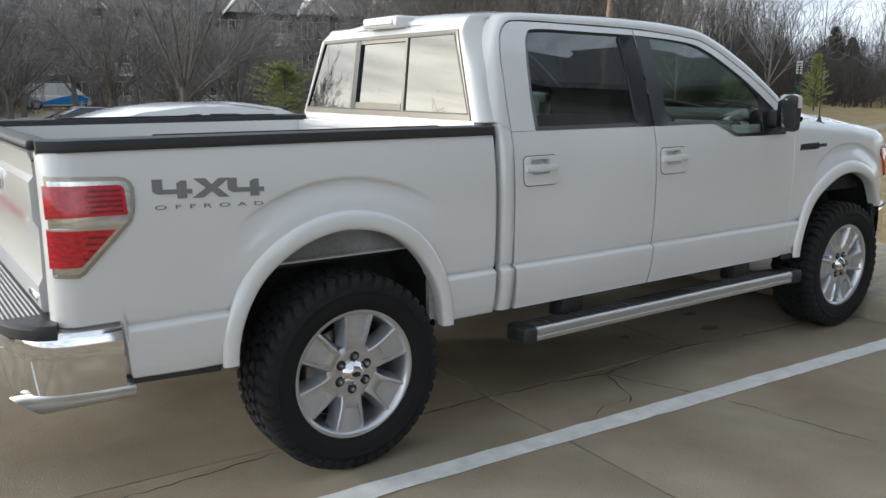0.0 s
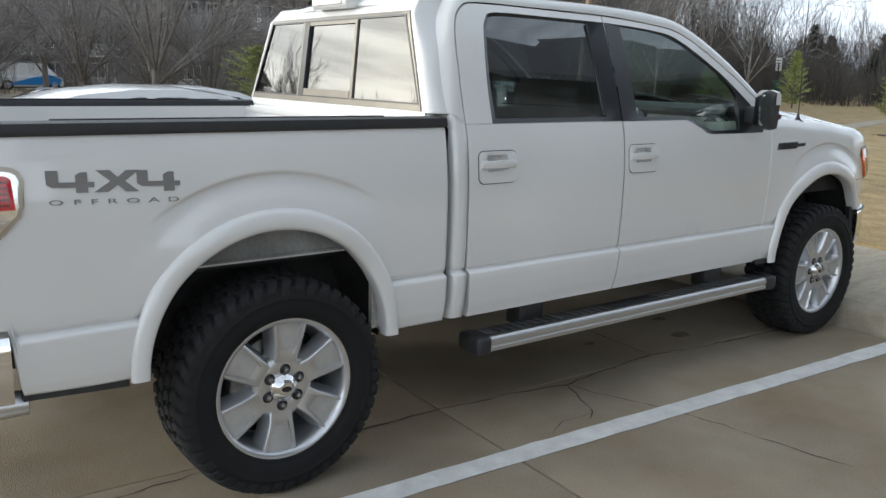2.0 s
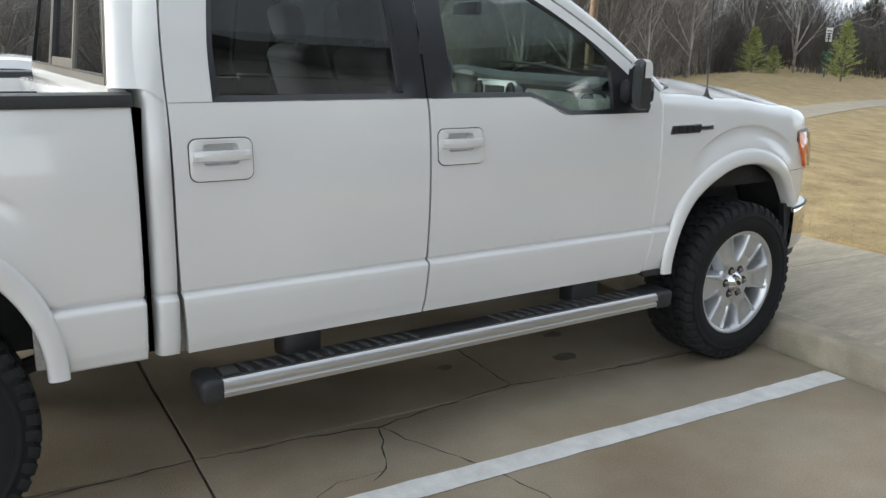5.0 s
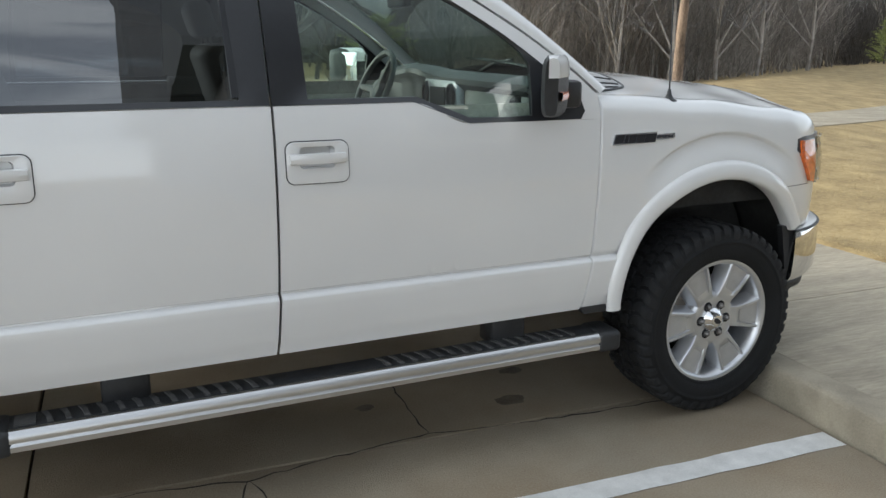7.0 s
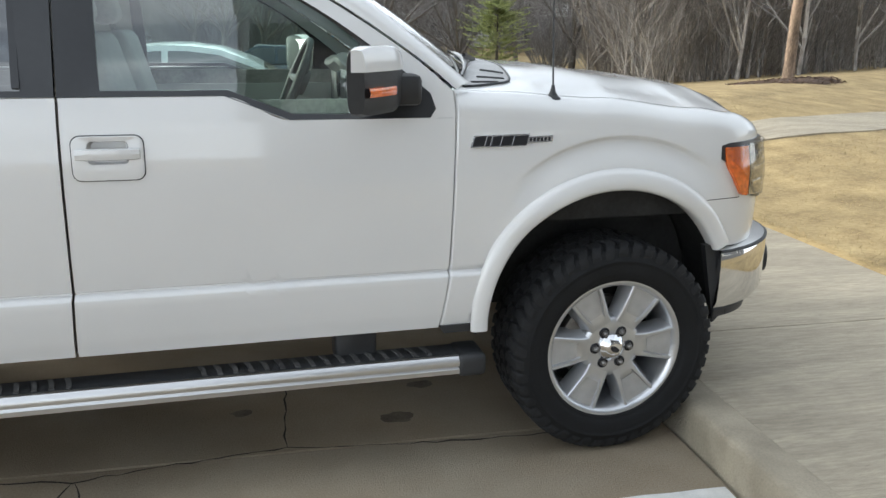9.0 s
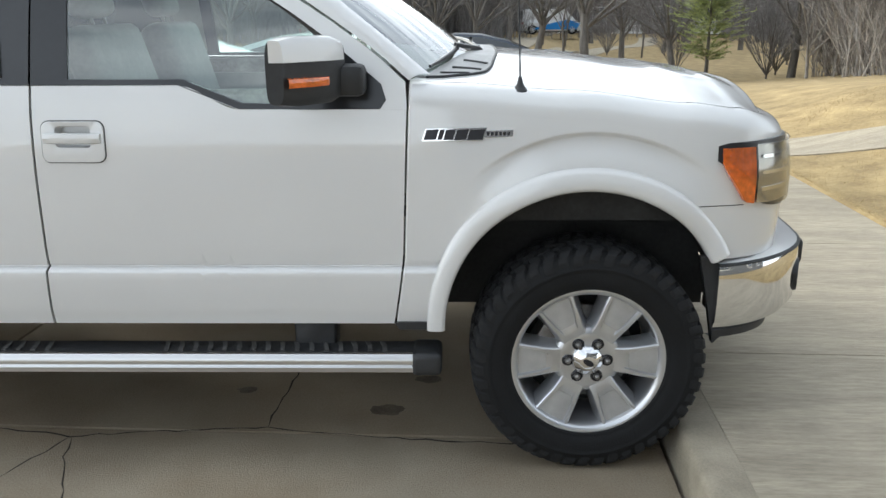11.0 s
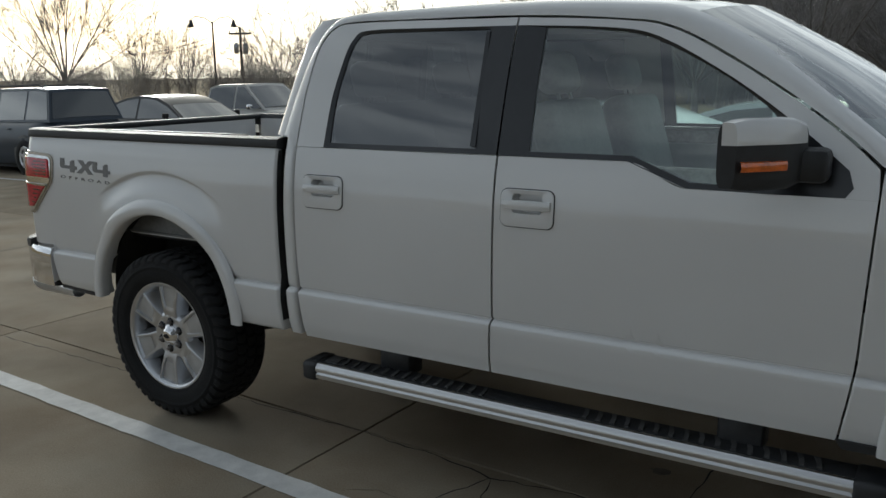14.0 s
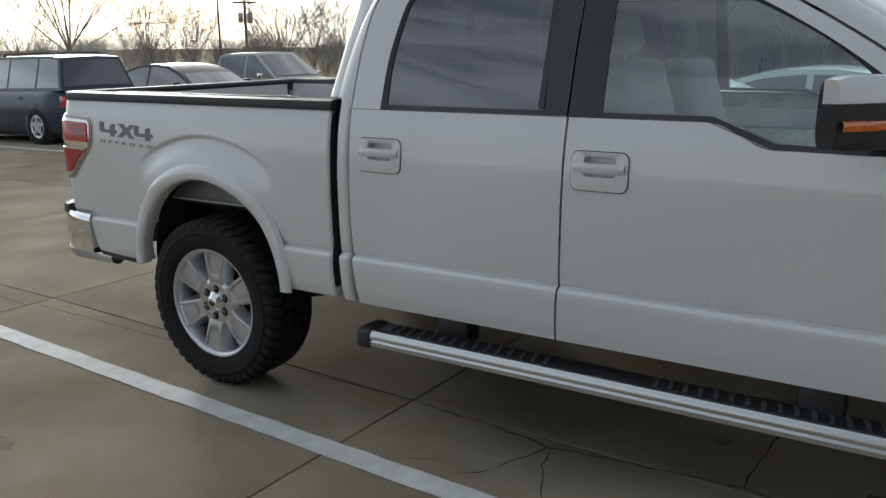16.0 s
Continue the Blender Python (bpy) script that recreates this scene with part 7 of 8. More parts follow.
def conifer(seed, height, width, material, label, dense=260, name="pine_tree", bare=0.12, full=False):
    r = random.Random(seed)
    t = thing(name, label, "tree", "evergreens")
    bm = bmesh.new()
    tube(bm, [(0, 0, -0.1), (0, 0, height * 0.95)], [height * 0.018, 0.01], 7)
    part("trunk", bm, BARK, t)
    vs, fs = [], []
    for k in range(dense):
        z = height * (bare + (0.98 - bare) * r.random() ** 0.9)
        reach = width * (1 - (z / height) ** 1.4) * r.uniform(0.55, 1.1) * (0.92 + 0.14 * math.sin(7 * z + seed)) + 0.05
        if full:
            reach = width * math.sin(math.pi * min(1, max(0, (z / height - bare + 0.10) / (1.08 - bare)))) ** 0.7 * r.uniform(0.45, 1.12)
        a = r.uniform(0, 2 * math.pi)
        d = Vector((math.cos(a), math.sin(a), r.uniform(0.15, 0.7)))
        for j in range(26):
            s = r.uniform(0.25, 1.0)
            p = Vector((0, 0, z)) + d * reach * s
            q = d * r.uniform(0.3, 1.0) + Vector((r.uniform(-1, 1), r.uniform(-1, 1), r.uniform(-0.4, 0.9)))
            q.normalize()
            ln = height * 0.036 * r.uniform(0.6, 1.5)
            o = q.orthogonal().normalized() * ln * 0.12
            i = len(vs)
            vs += [p - o, p + o, p + q * ln]
            fs.append((i, i + 1, i + 2))
    o = new("crown", plain_mesh("crown", vs, fs, material, False))
    o.parent = t
    return t


pine = conifer(5, 3.9, 1.15, NEEDLE, "young green pine on the lawn", bare=0.24, full=True)
pine.matrix_basis = pose(12.3, 26.7, terrain(12.3, 26.7) - 0.05)
pine.scale = (1.25, 1.25, 0.9)
cone = conifer(9, 2.9, 1.05, NEEDLE, "small bushy green pine at the lawn's far edge", bare=0.05)
cone.matrix_basis = pose(38.0, 19.9, terrain(38.0, 19.9) - 0.1, 0, 0, 70)
for x, y, sx, sz, sink in ((40, 15.8, 1.0, 1.05, 0.3), (33.5, 21.6, 0.85, 0.75, 0.15), (35.6, 22.0, 0.65, 0.5, 0.15)):
    copy_thing(cone, pose(x, y, terrain(x, y) - sink, 0, 0, 110 * sx)).scale = (sx, sx, sz)

# woods: many bare stems as one mass
variants = []
for s in range(7):
    sg = branch_tree(60 + s, 8.0, 0.085, spread_a=0.42, kids=(5, 4, 3, 2), up=0.7, first=0.15, levels=4, len0=0.55, twig_r=0.012)
    vs, fs = segs_mesh(sg, (0, 1, 2, 3, 4))
    variants.append((np.array([tuple(v) for v in vs]), np.array(fs, dtype=object), vs, fs))


def mass(name, spots, material, label):
    vs, fs, base = [], [], 0
    for x, y, sc, turn, k in spots:
        arr = variants[k][0]
        c, s = math.cos(turn), math.sin(turn)
        z0 = terrain(x, y)
        out = np.empty_like(arr)
        out[:, 0] = (arr[:, 0] * c - arr[:, 1] * s) * sc + x
        out[:, 1] = (arr[:, 0] * s + arr[:, 1] * c) * sc + y
        out[:, 2] = arr[:, 2] * sc + z0 - 0.1
        vs.append(out)
        fs += [tuple(i + base for i in f) for f in variants[k][3]]
        base += len(arr)
    me = bpy.data.meshes.new(name)
    me.from_pydata(np.concatenate(vs).tolist(), [], fs)
    me.materials.append(material)
    return tagged(new(name, me), label, "woods", kind="stuff")


for s in range(5):
    sg = []
    r5 = random.Random(300 + s)
    for k in range(9):
        a = r5.uniform(0, 6.28)
        off = Vector((r5.uniform(-0.9, 0.9), r5.uniform(-0.9, 0.9), 0))
        one = branch_tree(400 + 20 * s + k, r5.uniform(2.6, 4.6), 0.028, spread_a=0.5, kids=(4, 3, 2), up=0.5, first=0.1, levels=3, len0=0.6, twig_r=0.008)
        lean = Matrix.Rotation(r5.uniform(0, 0.45), 3, Vector((math.cos(a), math.sin(a), 0)))
        sg += [(lean @ p + off, lean @ q + off, ra, rb, lv + 1) for p, q, ra, rb, lv in one]
    vs, fs = segs_mesh(sg, (1, 2, 3, 4))
    variants.append((np.array([tuple(v) for v in vs]), None, vs, fs))
rnd = random.Random(77)


def edge_dist(az):
    return interp(az, [(5, 62), (25, 60), (31, 57), (35, 50), (40, 40), (46, 31), (52, 27), (60, 25), (68, 27)])


def wood_spots(n, az0, az1, extra, kinds, s0, s1, power=1.3):
    out = []
    for k in range(n):
        az = rnd.uniform(az0, az1)
        tall = interp(az, [(8, 0.76), (24, 0.78), (36, 0.80), (45, 0.92), (60, 1.0)])
        d = edge_dist(az) + rnd.random() ** power * extra
        out.append((1.5 + d * math.cos(radians(az)), -3.6 + d * math.sin(radians(az)), tall * rnd.uniform(s0, s1) * rnd.uniform(0.8, 1.15), rnd.uniform(0, 6.28), rnd.choice(kinds)))
    return out


trees_k, brush_k = list(range(7)), list(range(7, 12))
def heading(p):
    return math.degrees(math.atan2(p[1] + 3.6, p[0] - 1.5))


tall_spots = wood_spots(230, 8, 62, 22, trees_k, 0.35, 0.72)
low_spots = wood_spots(300, 8, 64, 14, brush_k, 0.35, 0.75)
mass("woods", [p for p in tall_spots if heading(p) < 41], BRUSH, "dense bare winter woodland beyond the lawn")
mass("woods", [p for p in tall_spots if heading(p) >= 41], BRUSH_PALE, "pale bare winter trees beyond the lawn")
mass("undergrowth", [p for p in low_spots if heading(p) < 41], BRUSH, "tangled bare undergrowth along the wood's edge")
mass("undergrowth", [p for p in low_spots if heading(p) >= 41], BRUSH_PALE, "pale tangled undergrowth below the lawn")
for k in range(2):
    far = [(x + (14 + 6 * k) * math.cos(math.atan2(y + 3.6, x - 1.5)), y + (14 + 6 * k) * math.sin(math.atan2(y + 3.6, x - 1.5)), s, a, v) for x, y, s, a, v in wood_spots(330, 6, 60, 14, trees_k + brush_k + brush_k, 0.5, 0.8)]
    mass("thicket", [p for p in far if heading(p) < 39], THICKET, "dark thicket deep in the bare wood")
    # past heading 39 the lighter copy, its colour holding the haze
    mass("thicket", [p for p in far if heading(p) >= 39], THICKET_HAZED, "thicket of thin bare stems, lightened for haze")
spots = []
for k in range(60):
    az = radians(rnd.uniform(112, 170))
    d = rnd.uniform(75, 120)
    spots.append((3 + d * math.cos(az), -3 + d * math.sin(az), rnd.uniform(0.18, 0.42), rnd.uniform(0, 6.28), rnd.choice(trees_k)))
hedge = []
for k in range(260):
    az = radians(rnd.uniform(108, 172))
    d = rnd.uniform(44, 70)
    hedge.append((3 + d * math.cos(az), -3 + d * math.sin(az), rnd.uniform(0.30, 0.48), rnd.uniform(0, 6.28), rnd.choice(brush_k)))
mass("hedgerow", hedge, BRUSH_PALE, "grey-brown winter hedgerow behind the lot")
mass("far_trees", spots, TWIG, "low line of bare trees behind the lot")
spots = []
for k in range(330):
    az = radians(rnd.uniform(58, 118))
    d = rnd.uniform(95, 140) if k % 3 == 0 else rnd.uniform(68, 80)
    spots.append((3 + d * math.cos(az), -3 + d * math.sin(az), rnd.uniform(0.8, 1.4) if k % 3 == 0 else rnd.uniform(0.3, 0.5), rnd.uniform(0, 6.28), rnd.choice(trees_k + brush_k)))
for k in range(150):
    az = radians(rnd.uniform(85, 110))
    d = rnd.uniform(58, 82)
    spots.append((3 + d * math.cos(az), -3 + d * math.sin(az), rnd.uniform(0.9, 1.5), rnd.uniform(0, 6.28), rnd.choice(brush_k)))
mass("grove", spots, TWIG, "bare grove round the apartment houses")
edge_tree = make_tree(141, 9.0, 0.065, BRUSH_PALE, "pale many-limbed bare tree at the wood's edge", spread_a=0.75, kids=(7, 6, 4, 3), up=0.45, first=0.12, len0=0.5, twig_r=0.008)
edge_tree.children[1].data.materials[0] = BRUSH_PALE
edge_tree.matrix_basis = pose(1.5 + 26 * math.cos(radians(51)), -3.6 + 26 * math.sin(radians(51)), terrain(1.5 + 26 * math.cos(radians(51)), -3.6 + 26 * math.sin(radians(51))) - 0.1)
for k, (az, d, sc) in enumerate(((45.5, 30, 1.0), (54.5, 25, 0.8), (57.5, 27, 0.95), (48, 28, 0.85), (61, 26, 0.9), (42.5, 34, 1.05), (38.5, 43, 1.1), (35.5, 48, 1.15), (64, 28, 0.8))):
    plant(edge_tree, 1.5 + d * math.cos(radians(az)), -3.6 + d * math.sin(radians(az)), sc, 71 * k)
cedar = conifer(9, 6.6, 2.3, NEEDLE_DARK, "dark cedar among the bare trees", 420, "cedar_tree")
cedar.matrix_basis = pose(30, 37, terrain(30, 37) - 0.1)
for k, (x, y, s) in enumerate(((46, 44, 0.8), (52, 36, 0.85), (62, 33, 0.9), (60, 40, 0.8), (66, 27, 0.8), (57, 31, 0.65), (70, 36, 0.85), (64, 22, 0.8), (60, 27, 0.6), (68, 30, 0.95))):
    c = copy_thing(cedar, pose(x, y, terrain(x, y) - 0.1, 0, 0, 50 * k))
    c.scale = (s, s, s)
lot_tree = bare_tree(fan_tree(91, 8.6, 0.15, fork=0.12, limbs=12, reach=0.78, open_a=1.0, subs=8, twigs=5, fine=3, twig_r=0.009), BARK, "tall bare tree behind the parked cars")
lot_tree.matrix_basis = pose(3 + 58 * math.cos(radians(145.5)), -3.6 + 58 * math.sin(radians(145.5)), 0)
for k, (az, d, s) in enumerate(((141, 64, 0.7), (138.2, 66, 0.62), (132.4, 60, 0.68), (130.5, 70, 0.7), (128.6, 60, 0.6), (148.3, 62, 0.55), (110, 60, 0.9), (104, 66, 0.9), (116, 62, 0.9))):
    plant(lot_tree, 3 + d * math.cos(radians(az)), -3.6 + d * math.sin(radians(az)), s, 60 * k)


# ---- parked vehicles round about ----
def car(name, label, category, color, L, W, H, belt, prof, glass_prof, wheel_r=0.33, wheels=(0.85, None), pickup=False, rough=0.3, plastic=False, splits=(0.5,)):
    """A parked vehicle: rear bumper at x = 0, heading +x. prof: upper line of the body; glass_prof: the greenhouse outline in x, z."""
    t = thing(name, label, category)
    paint = mat(name + "_paint", color, rough, vary=0.02, scale=3, coat=1.0 if max(color) > 0.5 else 0.2, coat_rough=0.1, spec=0.5 if max(color) > 0.5 else 0.25)
    bm = bmesh.new()
    rows = []
    for x in sorted(set(spread(0, L, 26))):
        f = x / L
        top = smooth_interp(x, prof)
        low = 0.22 + 0.10 * step01(0.08, 0.0, f) + 0.08 * step01(0.93, 1.0, f)
        w = W / 2 * (1 - 0.16 * step01(0.10, 0.0, f) - 0.20 * step01(0.88, 1.0, f))
        rows.append([(x, -w * 0.90, low), (x, -w * 0.985, low + 0.08), (x, -w, lerp(low, top, 0.55)), (x, -w * 0.985, lerp(low, top, 0.82)), (x, -w * 0.93, top - 0.02), (x, -w * 0.80, top + 0.01), (x, 0, top + 0.035),
                     (x, w * 0.80, top + 0.01), (x, w * 0.93, top - 0.02), (x, w * 0.985, lerp(low, top, 0.82)), (x, w, lerp(low, top, 0.55)), (x, w * 0.985, low + 0.08), (x, w * 0.90, low)])
    vv = grid(bm, rows)
    bm.faces.new(vv[0])
    bm.faces.new(vv[-1])
    bmesh.ops.recalc_face_normals(bm, faces=bm.faces[:])
    body = part("body", bm, paint, t, sharp=60)
    # greenhouse
    bm = bmesh.new()
    zb = min(z for x, z in glass_prof)
    zt = max(z for x, z in glass_prof)

    def half(z):
        return W / 2 * lerp(0.90, 0.70, (z - zb) / (zt - zb))
    line = [Vector((x, 0, z)) for x, z in glass_prof]
    rows = []
    for v in (-1.0, -0.94, -0.7, 0.0, 0.7, 0.94, 1.0):
        rows.append([(p.x, v * half(p.z), p.z + (0.025 * (1 - v * v)) * (1 if p.z > zb + 0.1 else 0)) for p in line])
    vv = grid(bm, rows)
    for r in (vv[0], vv[-1]):
        bm.faces.new(r)
    bmesh.ops.recalc_face_normals(bm, faces=bm.faces[:])
    part("roof", bm, paint, t, sharp=35)
    # windows: side panes and the two screens
    ins = inset_outline(glass_prof, 0.055)
    x_mid = lerp(min(p[0] for p in ins), max(p[0] for p in ins), 0.50)
    for sgn in (-1, 1):
        cuts = [lerp(min(p[0] for p in ins), max(p[0] for p in ins), f) for f in splits]
        for lo, hi in zip([-9] + [c + 0.035 for c in cuts], [c - 0.035 for c in cuts] + [99]):
            o2 = []
            n = len(ins)
            for i in range(n):
                a, b = ins[i], ins[(i + 1) % n]
                if lo <= a[0] <= hi:
                    o2.append(a)
                for cut in ((lo, hi) if b[0] > a[0] else (hi, lo)):
                    if (a[0] - cut) * (b[0] - cut) < 0:
                        o2.append((cut, lerp(a[1], b[1], (cut - a[0]) / (b[0] - a[0]))))
            if len(o2) < 3:
                continue
            bm = bmesh.new()
            prism(bm, o2, -0.006, 0.006)
            for vtx in bm.verts:
                vtx.co.y = sgn * (half(vtx.co.z) + vtx.co.y)
            bmesh.ops.recalc_face_normals(bm, faces=bm.faces[:])
            part("side_window", bm, CARGLASS, t, smooth=False)
    n = len(glass_prof)
    for k in (0, 1):
        # first edge: rear screen, last edge before the floor: windscreen
        a, b = (glass_prof[0], glass_prof[1]) if k == 0 else (glass_prof[-1], glass_prof[-2])
        d = Vector((b[0] - a[0], b[1] - a[1])).normalized()
        nrm = Vector((-d.y, d.x)) if k == 0 else Vector((d.y, -d.x))
        bm = bmesh.new()
        pts = []
        for tt in (0.10, 0.90):
            x, z = lerp(a[0], b[0], tt), lerp(a[1], b[1], tt)
            row = [(x + nrm.x * 0.012, v * (half(z) - 0.06), z + nrm.y * 0.012 + 0.02 * (1 - v * v)) for v in spread(-1, 1, 7)]
            pts.append(row)
        deep = [[(p[0] - nrm.x * 0.02, p[1], p[2] - nrm.y * 0.02) for p in r] for r in pts]
        grid(bm, [deep[0], pts[0], pts[1], deep[1]])
        bmesh.ops.recalc_face_normals(bm, faces=bm.faces[:])
        part("screen", bm, CARGLASS, t)
    # wheels
    for x in (wheels[0], L - (wheels[1] or wheels[0])):
        for sgn in (-1, 1):
            bm = bmesh.new()
            lathe(bm, [(0.0, 0.02), (wheel_r * 0.6, 0.0), (wheel_r * 0.66, -0.02), (wheel_r * 0.95, -0.02), (wheel_r, 0.02), (wheel_r, 0.18), (wheel_r * 0.6, 0.20)], 28, "y")
            o = part("wheel", bm, RUBBER, t)
            o.matrix_basis = pose(x, sgn * (W / 2 - 0.012) * 1.0, wheel_r) @ (Matrix.Identity(4) if sgn < 0 else Matrix.Rotation(math.pi, 4, "Z"))
            bm = bmesh.new()
            lathe(bm, [(0.0, -0.022), (wheel_r * 0.18, -0.024), (wheel_r * 0.22, -0.01), (wheel_r * 0.50, -0.006), (wheel_r * 0.60, -0.026), (wheel_r * 0.63, -0.018)], 28, "y")
            for q in range(5):
                a = 2 * math.pi * q / 5
                box(bm, (-0.03, -0.024, wheel_r * 0.12), (0.03, -0.004, wheel_r * 0.60), 0.004, 1, Matrix.Rotation(a, 4, "Y"))
            part("rim", bm, ALU, o)
            bm = bmesh.new()
            lathe(bm, [(0.0, 0.0), (wheel_r * 1.16, 0.0), (wheel_r * 1.16, 0.16)], 28, "y")
            ar = part("arch", bm, BLACK, t)
            ar.matrix_basis = pose(x, sgn * (W / 2 - 0.004), wheel_r + 0.03) @ (Matrix.Identity(4) if sgn < 0 else Matrix.Rotation(math.pi, 4, "Z"))
    zl = smooth_interp(0.05, prof)
    for sgn in (-1, 1):
        bm = bmesh.new()
        box(bm, (-0.01, sgn * W * 0.40 - 0.07, zl - 0.30), (0.16, sgn * W * 0.40 + 0.075, zl - 0.08), 0.02)
        part("tail_light", bm, RED, t)
        bm = bmesh.new()
        box(bm, (L - 0.20, sgn * W * 0.37 - 0.09, 0.58), (L + 0.005, sgn * W * 0.37 + 0.09, 0.74), 0.03)
        part("headlight", bm, LENS, t)
        bm = bmesh.new()
        mx = max(p[0] for p in glass_prof) - 0.42
        box(bm, (mx, sgn * W / 2 - 0.03 + (0 if sgn < 0 else -0.06) - (0.10 if sgn < 0 else -0.10), zb + 0.02), (mx + 0.12, sgn * W / 2 + 0.09 + (0 if sgn < 0 else -0.06) - (0.10 if sgn < 0 else -0.10), zb + 0.16), 0.03)
        part("door_mirror", bm, paint if not pickup else CHROME, t)
        for hx in (x_mid - 0.35, x_mid + 0.75):
            bm = bmesh.new()
            box(bm, (hx, sgn * W / 2 - 0.012, zb - 0.14), (hx + 0.17, sgn * W / 2 + 0.012, zb - 0.11), 0.008, 1)
            part("door_handle", bm, paint, t)
    bm = bmesh.new()
    box(bm, (0.3, -W * 0.42, 0.14), (L - 0.3, W * 0.42, 0.40))
    part("floor_pan", bm, UNDER, t, smooth=False)
    bm = bmesh.new()
    box(bm, (-0.05, -W * 0.42, 0.34), (0.22, W * 0.42, 0.56), 0.05)
    box(bm, (L - 0.25, -W * 0.40, 0.30), (L + 0.03, W * 0.40, 0.54), 0.05)
    part("bumper", bm, BLACK if plastic else paint, t)
    return t


CARGLASS = mat("dark_car_glass", (0.02, 0.024, 0.026), 0.05, vary=0.05, coat=1.0, coat_rough=0.01, spec=0.6)
CARGLASS.node_tree.nodes["Principled BSDF"].inputs["Coat IOR"].default_value = 1.6

SED_P = [(0.0, 0.86), (0.25, 0.95), (0.9, 0.97), (2.0, 0.95), (3.3, 0.93), (4.2, 0.80), (4.7, 0.62)]
SED_G = [(0.35, 0.95), (0.75, 1.17), (1.10, 1.315), (1.45, 1.405), (1.85, 1.445), (2.2, 1.445), (2.55, 1.405), (2.95, 1.27), (3.55, 0.93)]
silver = car("sedan", "silver-white sedan parked beside the pickup", "car", (0.66, 0.67, 0.68), 4.75, 1.82, 1.45, 0.95, SED_P, SED_G)
silver.matrix_basis = pose(-1.22, 3.0, 0.0, 0, 0, -2.6)
silver.scale = (0.93, 1, 0.985)
white_sedan = copy_thing(silver, pose(0.10, 5.60, 0.0, 0, 0, -2.6))
white_sedan.scale = (0.87, 1, 0.95)
white_sedan["label"] = "white sedan parked two bays from the pickup"
HAT_P = [(0.0, 0.88), (0.2, 1.0), (0.9, 0.97), (2.0, 0.95), (3.2, 0.93), (4.1, 0.78), (4.5, 0.60)]
HAT_G = [(0.12, 1.02), (0.75, 1.27), (1.5, 1.43), (2.2, 1.45), (3.35, 0.95)]
hatch = car("hatchback", "dark blue-grey hatchback backed into its bay", "car", (0.07, 0.085, 0.11), 4.5, 1.80, 1.43, 0.95, HAT_P, HAT_G)
hatch.matrix_basis = pose(5.45, 20.0, -0.47, 0, 0, 177.4)
SUV_P = [(0.0, 1.02), (0.15, 1.06), (1.0, 1.05), (2.8, 1.04), (3.2, 1.02), (4.2, 0.92), (4.4, 0.70)]
SUV_G = [(0.04, 1.05), (0.22, 1.66), (0.6, 1.70), (2.4, 1.70), (3.25, 1.04)]
suv = car("suv", "dark blue-grey sport utility vehicle with roof bars", "car", (0.045, 0.058, 0.078), 4.4, 1.80, 1.74, 1.05, SUV_P, SUV_G, 0.36, plastic=True, splits=(0.26, 0.60))
suv.matrix_basis = pose(-11.4, 6.80, -0.19, 0, 0.9, 177.4)
bm = bmesh.new()
for y in (-0.52, 0.52):
    tube(bm, [(0.6, y, 1.70), (0.7, y, 1.76), (2.3, y, 1.76), (2.45, y, 1.70)], 0.018, 6)
part("roof_bar", bm, BLACK, suv)
black = car("sedan", "black sedan across the lot", "car", (0.012, 0.012, 0.014), 4.75, 1.82, 1.45, 0.95, SED_P, SED_G)
black.matrix_basis = pose(-14.05, 9.4, -0.20, 0, -0.9, -2.6)
PK_P = [(0.0, 1.02), (0.3, 1.04), (2.0, 1.05), (3.6, 1.04), (4.2, 1.03), (5.2, 0.98), (5.4, 0.75)]
PK_G = [(1.92, 1.04), (2.02, 1.62), (2.25, 1.68), (3.3, 1.68), (4.15, 1.04)]
pk = car("pickup_truck", "silver extended-cab pickup truck across the lot", "pickup truck", (0.47, 0.46, 0.43), 5.4, 1.90, 1.75, 1.05, PK_P, PK_G, 0.37, pickup=True)
pk.matrix_basis = pose(-15.3, 12.6, -0.25, 0, -0.9, -2.6)
VAN_P = [(0.0, 1.05), (0.2, 1.08), (3.5, 1.05), (4.2, 1.0), (4.8, 0.9), (5.0, 0.65)]
VAN_G = [(0.05, 1.06), (0.10, 1.88), (0.5, 1.95), (3.5, 1.95), (4.5, 1.02)]
van = car("van", "white van with a blue lower side on the far drive", "van", (0.72, 0.74, 0.76), 5.0, 1.95, 1.95, 1.05, VAN_P, VAN_G, 0.36)
for o in van.children:
    if o.name.startswith("side_window"):
        o.data.materials[0] = PAINT
for sgn in (-1, 1):
    bm = bmesh.new()
    prism(bm, [(0.55, 0.36), (4.55, 0.36), (4.75, 0.80), (3.8, 1.12), (2.6, 0.90)], sgn * 0.978 - 0.006, sgn * 0.978 + 0.006)
    part("blue_stripe", bm, mat("blue_stripe", (0.02, 0.26, 0.72), 0.35, vary=0.03, coat=1.0), van, "bright blue swoosh", smooth=False)
van.matrix_basis = pose(8.6, 66, terrain(10, 66) + 0.05, 0, 0, 8)
for k, (x, y, a) in enumerate(((-3, 62, 100), (-0.5, 70, 95), (-6, 66, 100), (-9, 60, 95), (-1, 80, 92), (-5, 78, 95), (-12, 70, 95), (2.0, 88, 90), (-8, 84, 92))):
    src = (silver, black, hatch, suv)[k % 4]
    c = copy_thing(src, pose(x, y, terrain(x, y) + 0.03, 0, 0, a))
    c["label"] = src["label"].split(" parked")[0].split(" backed")[0].split(" across")[0] + " in the far lot"


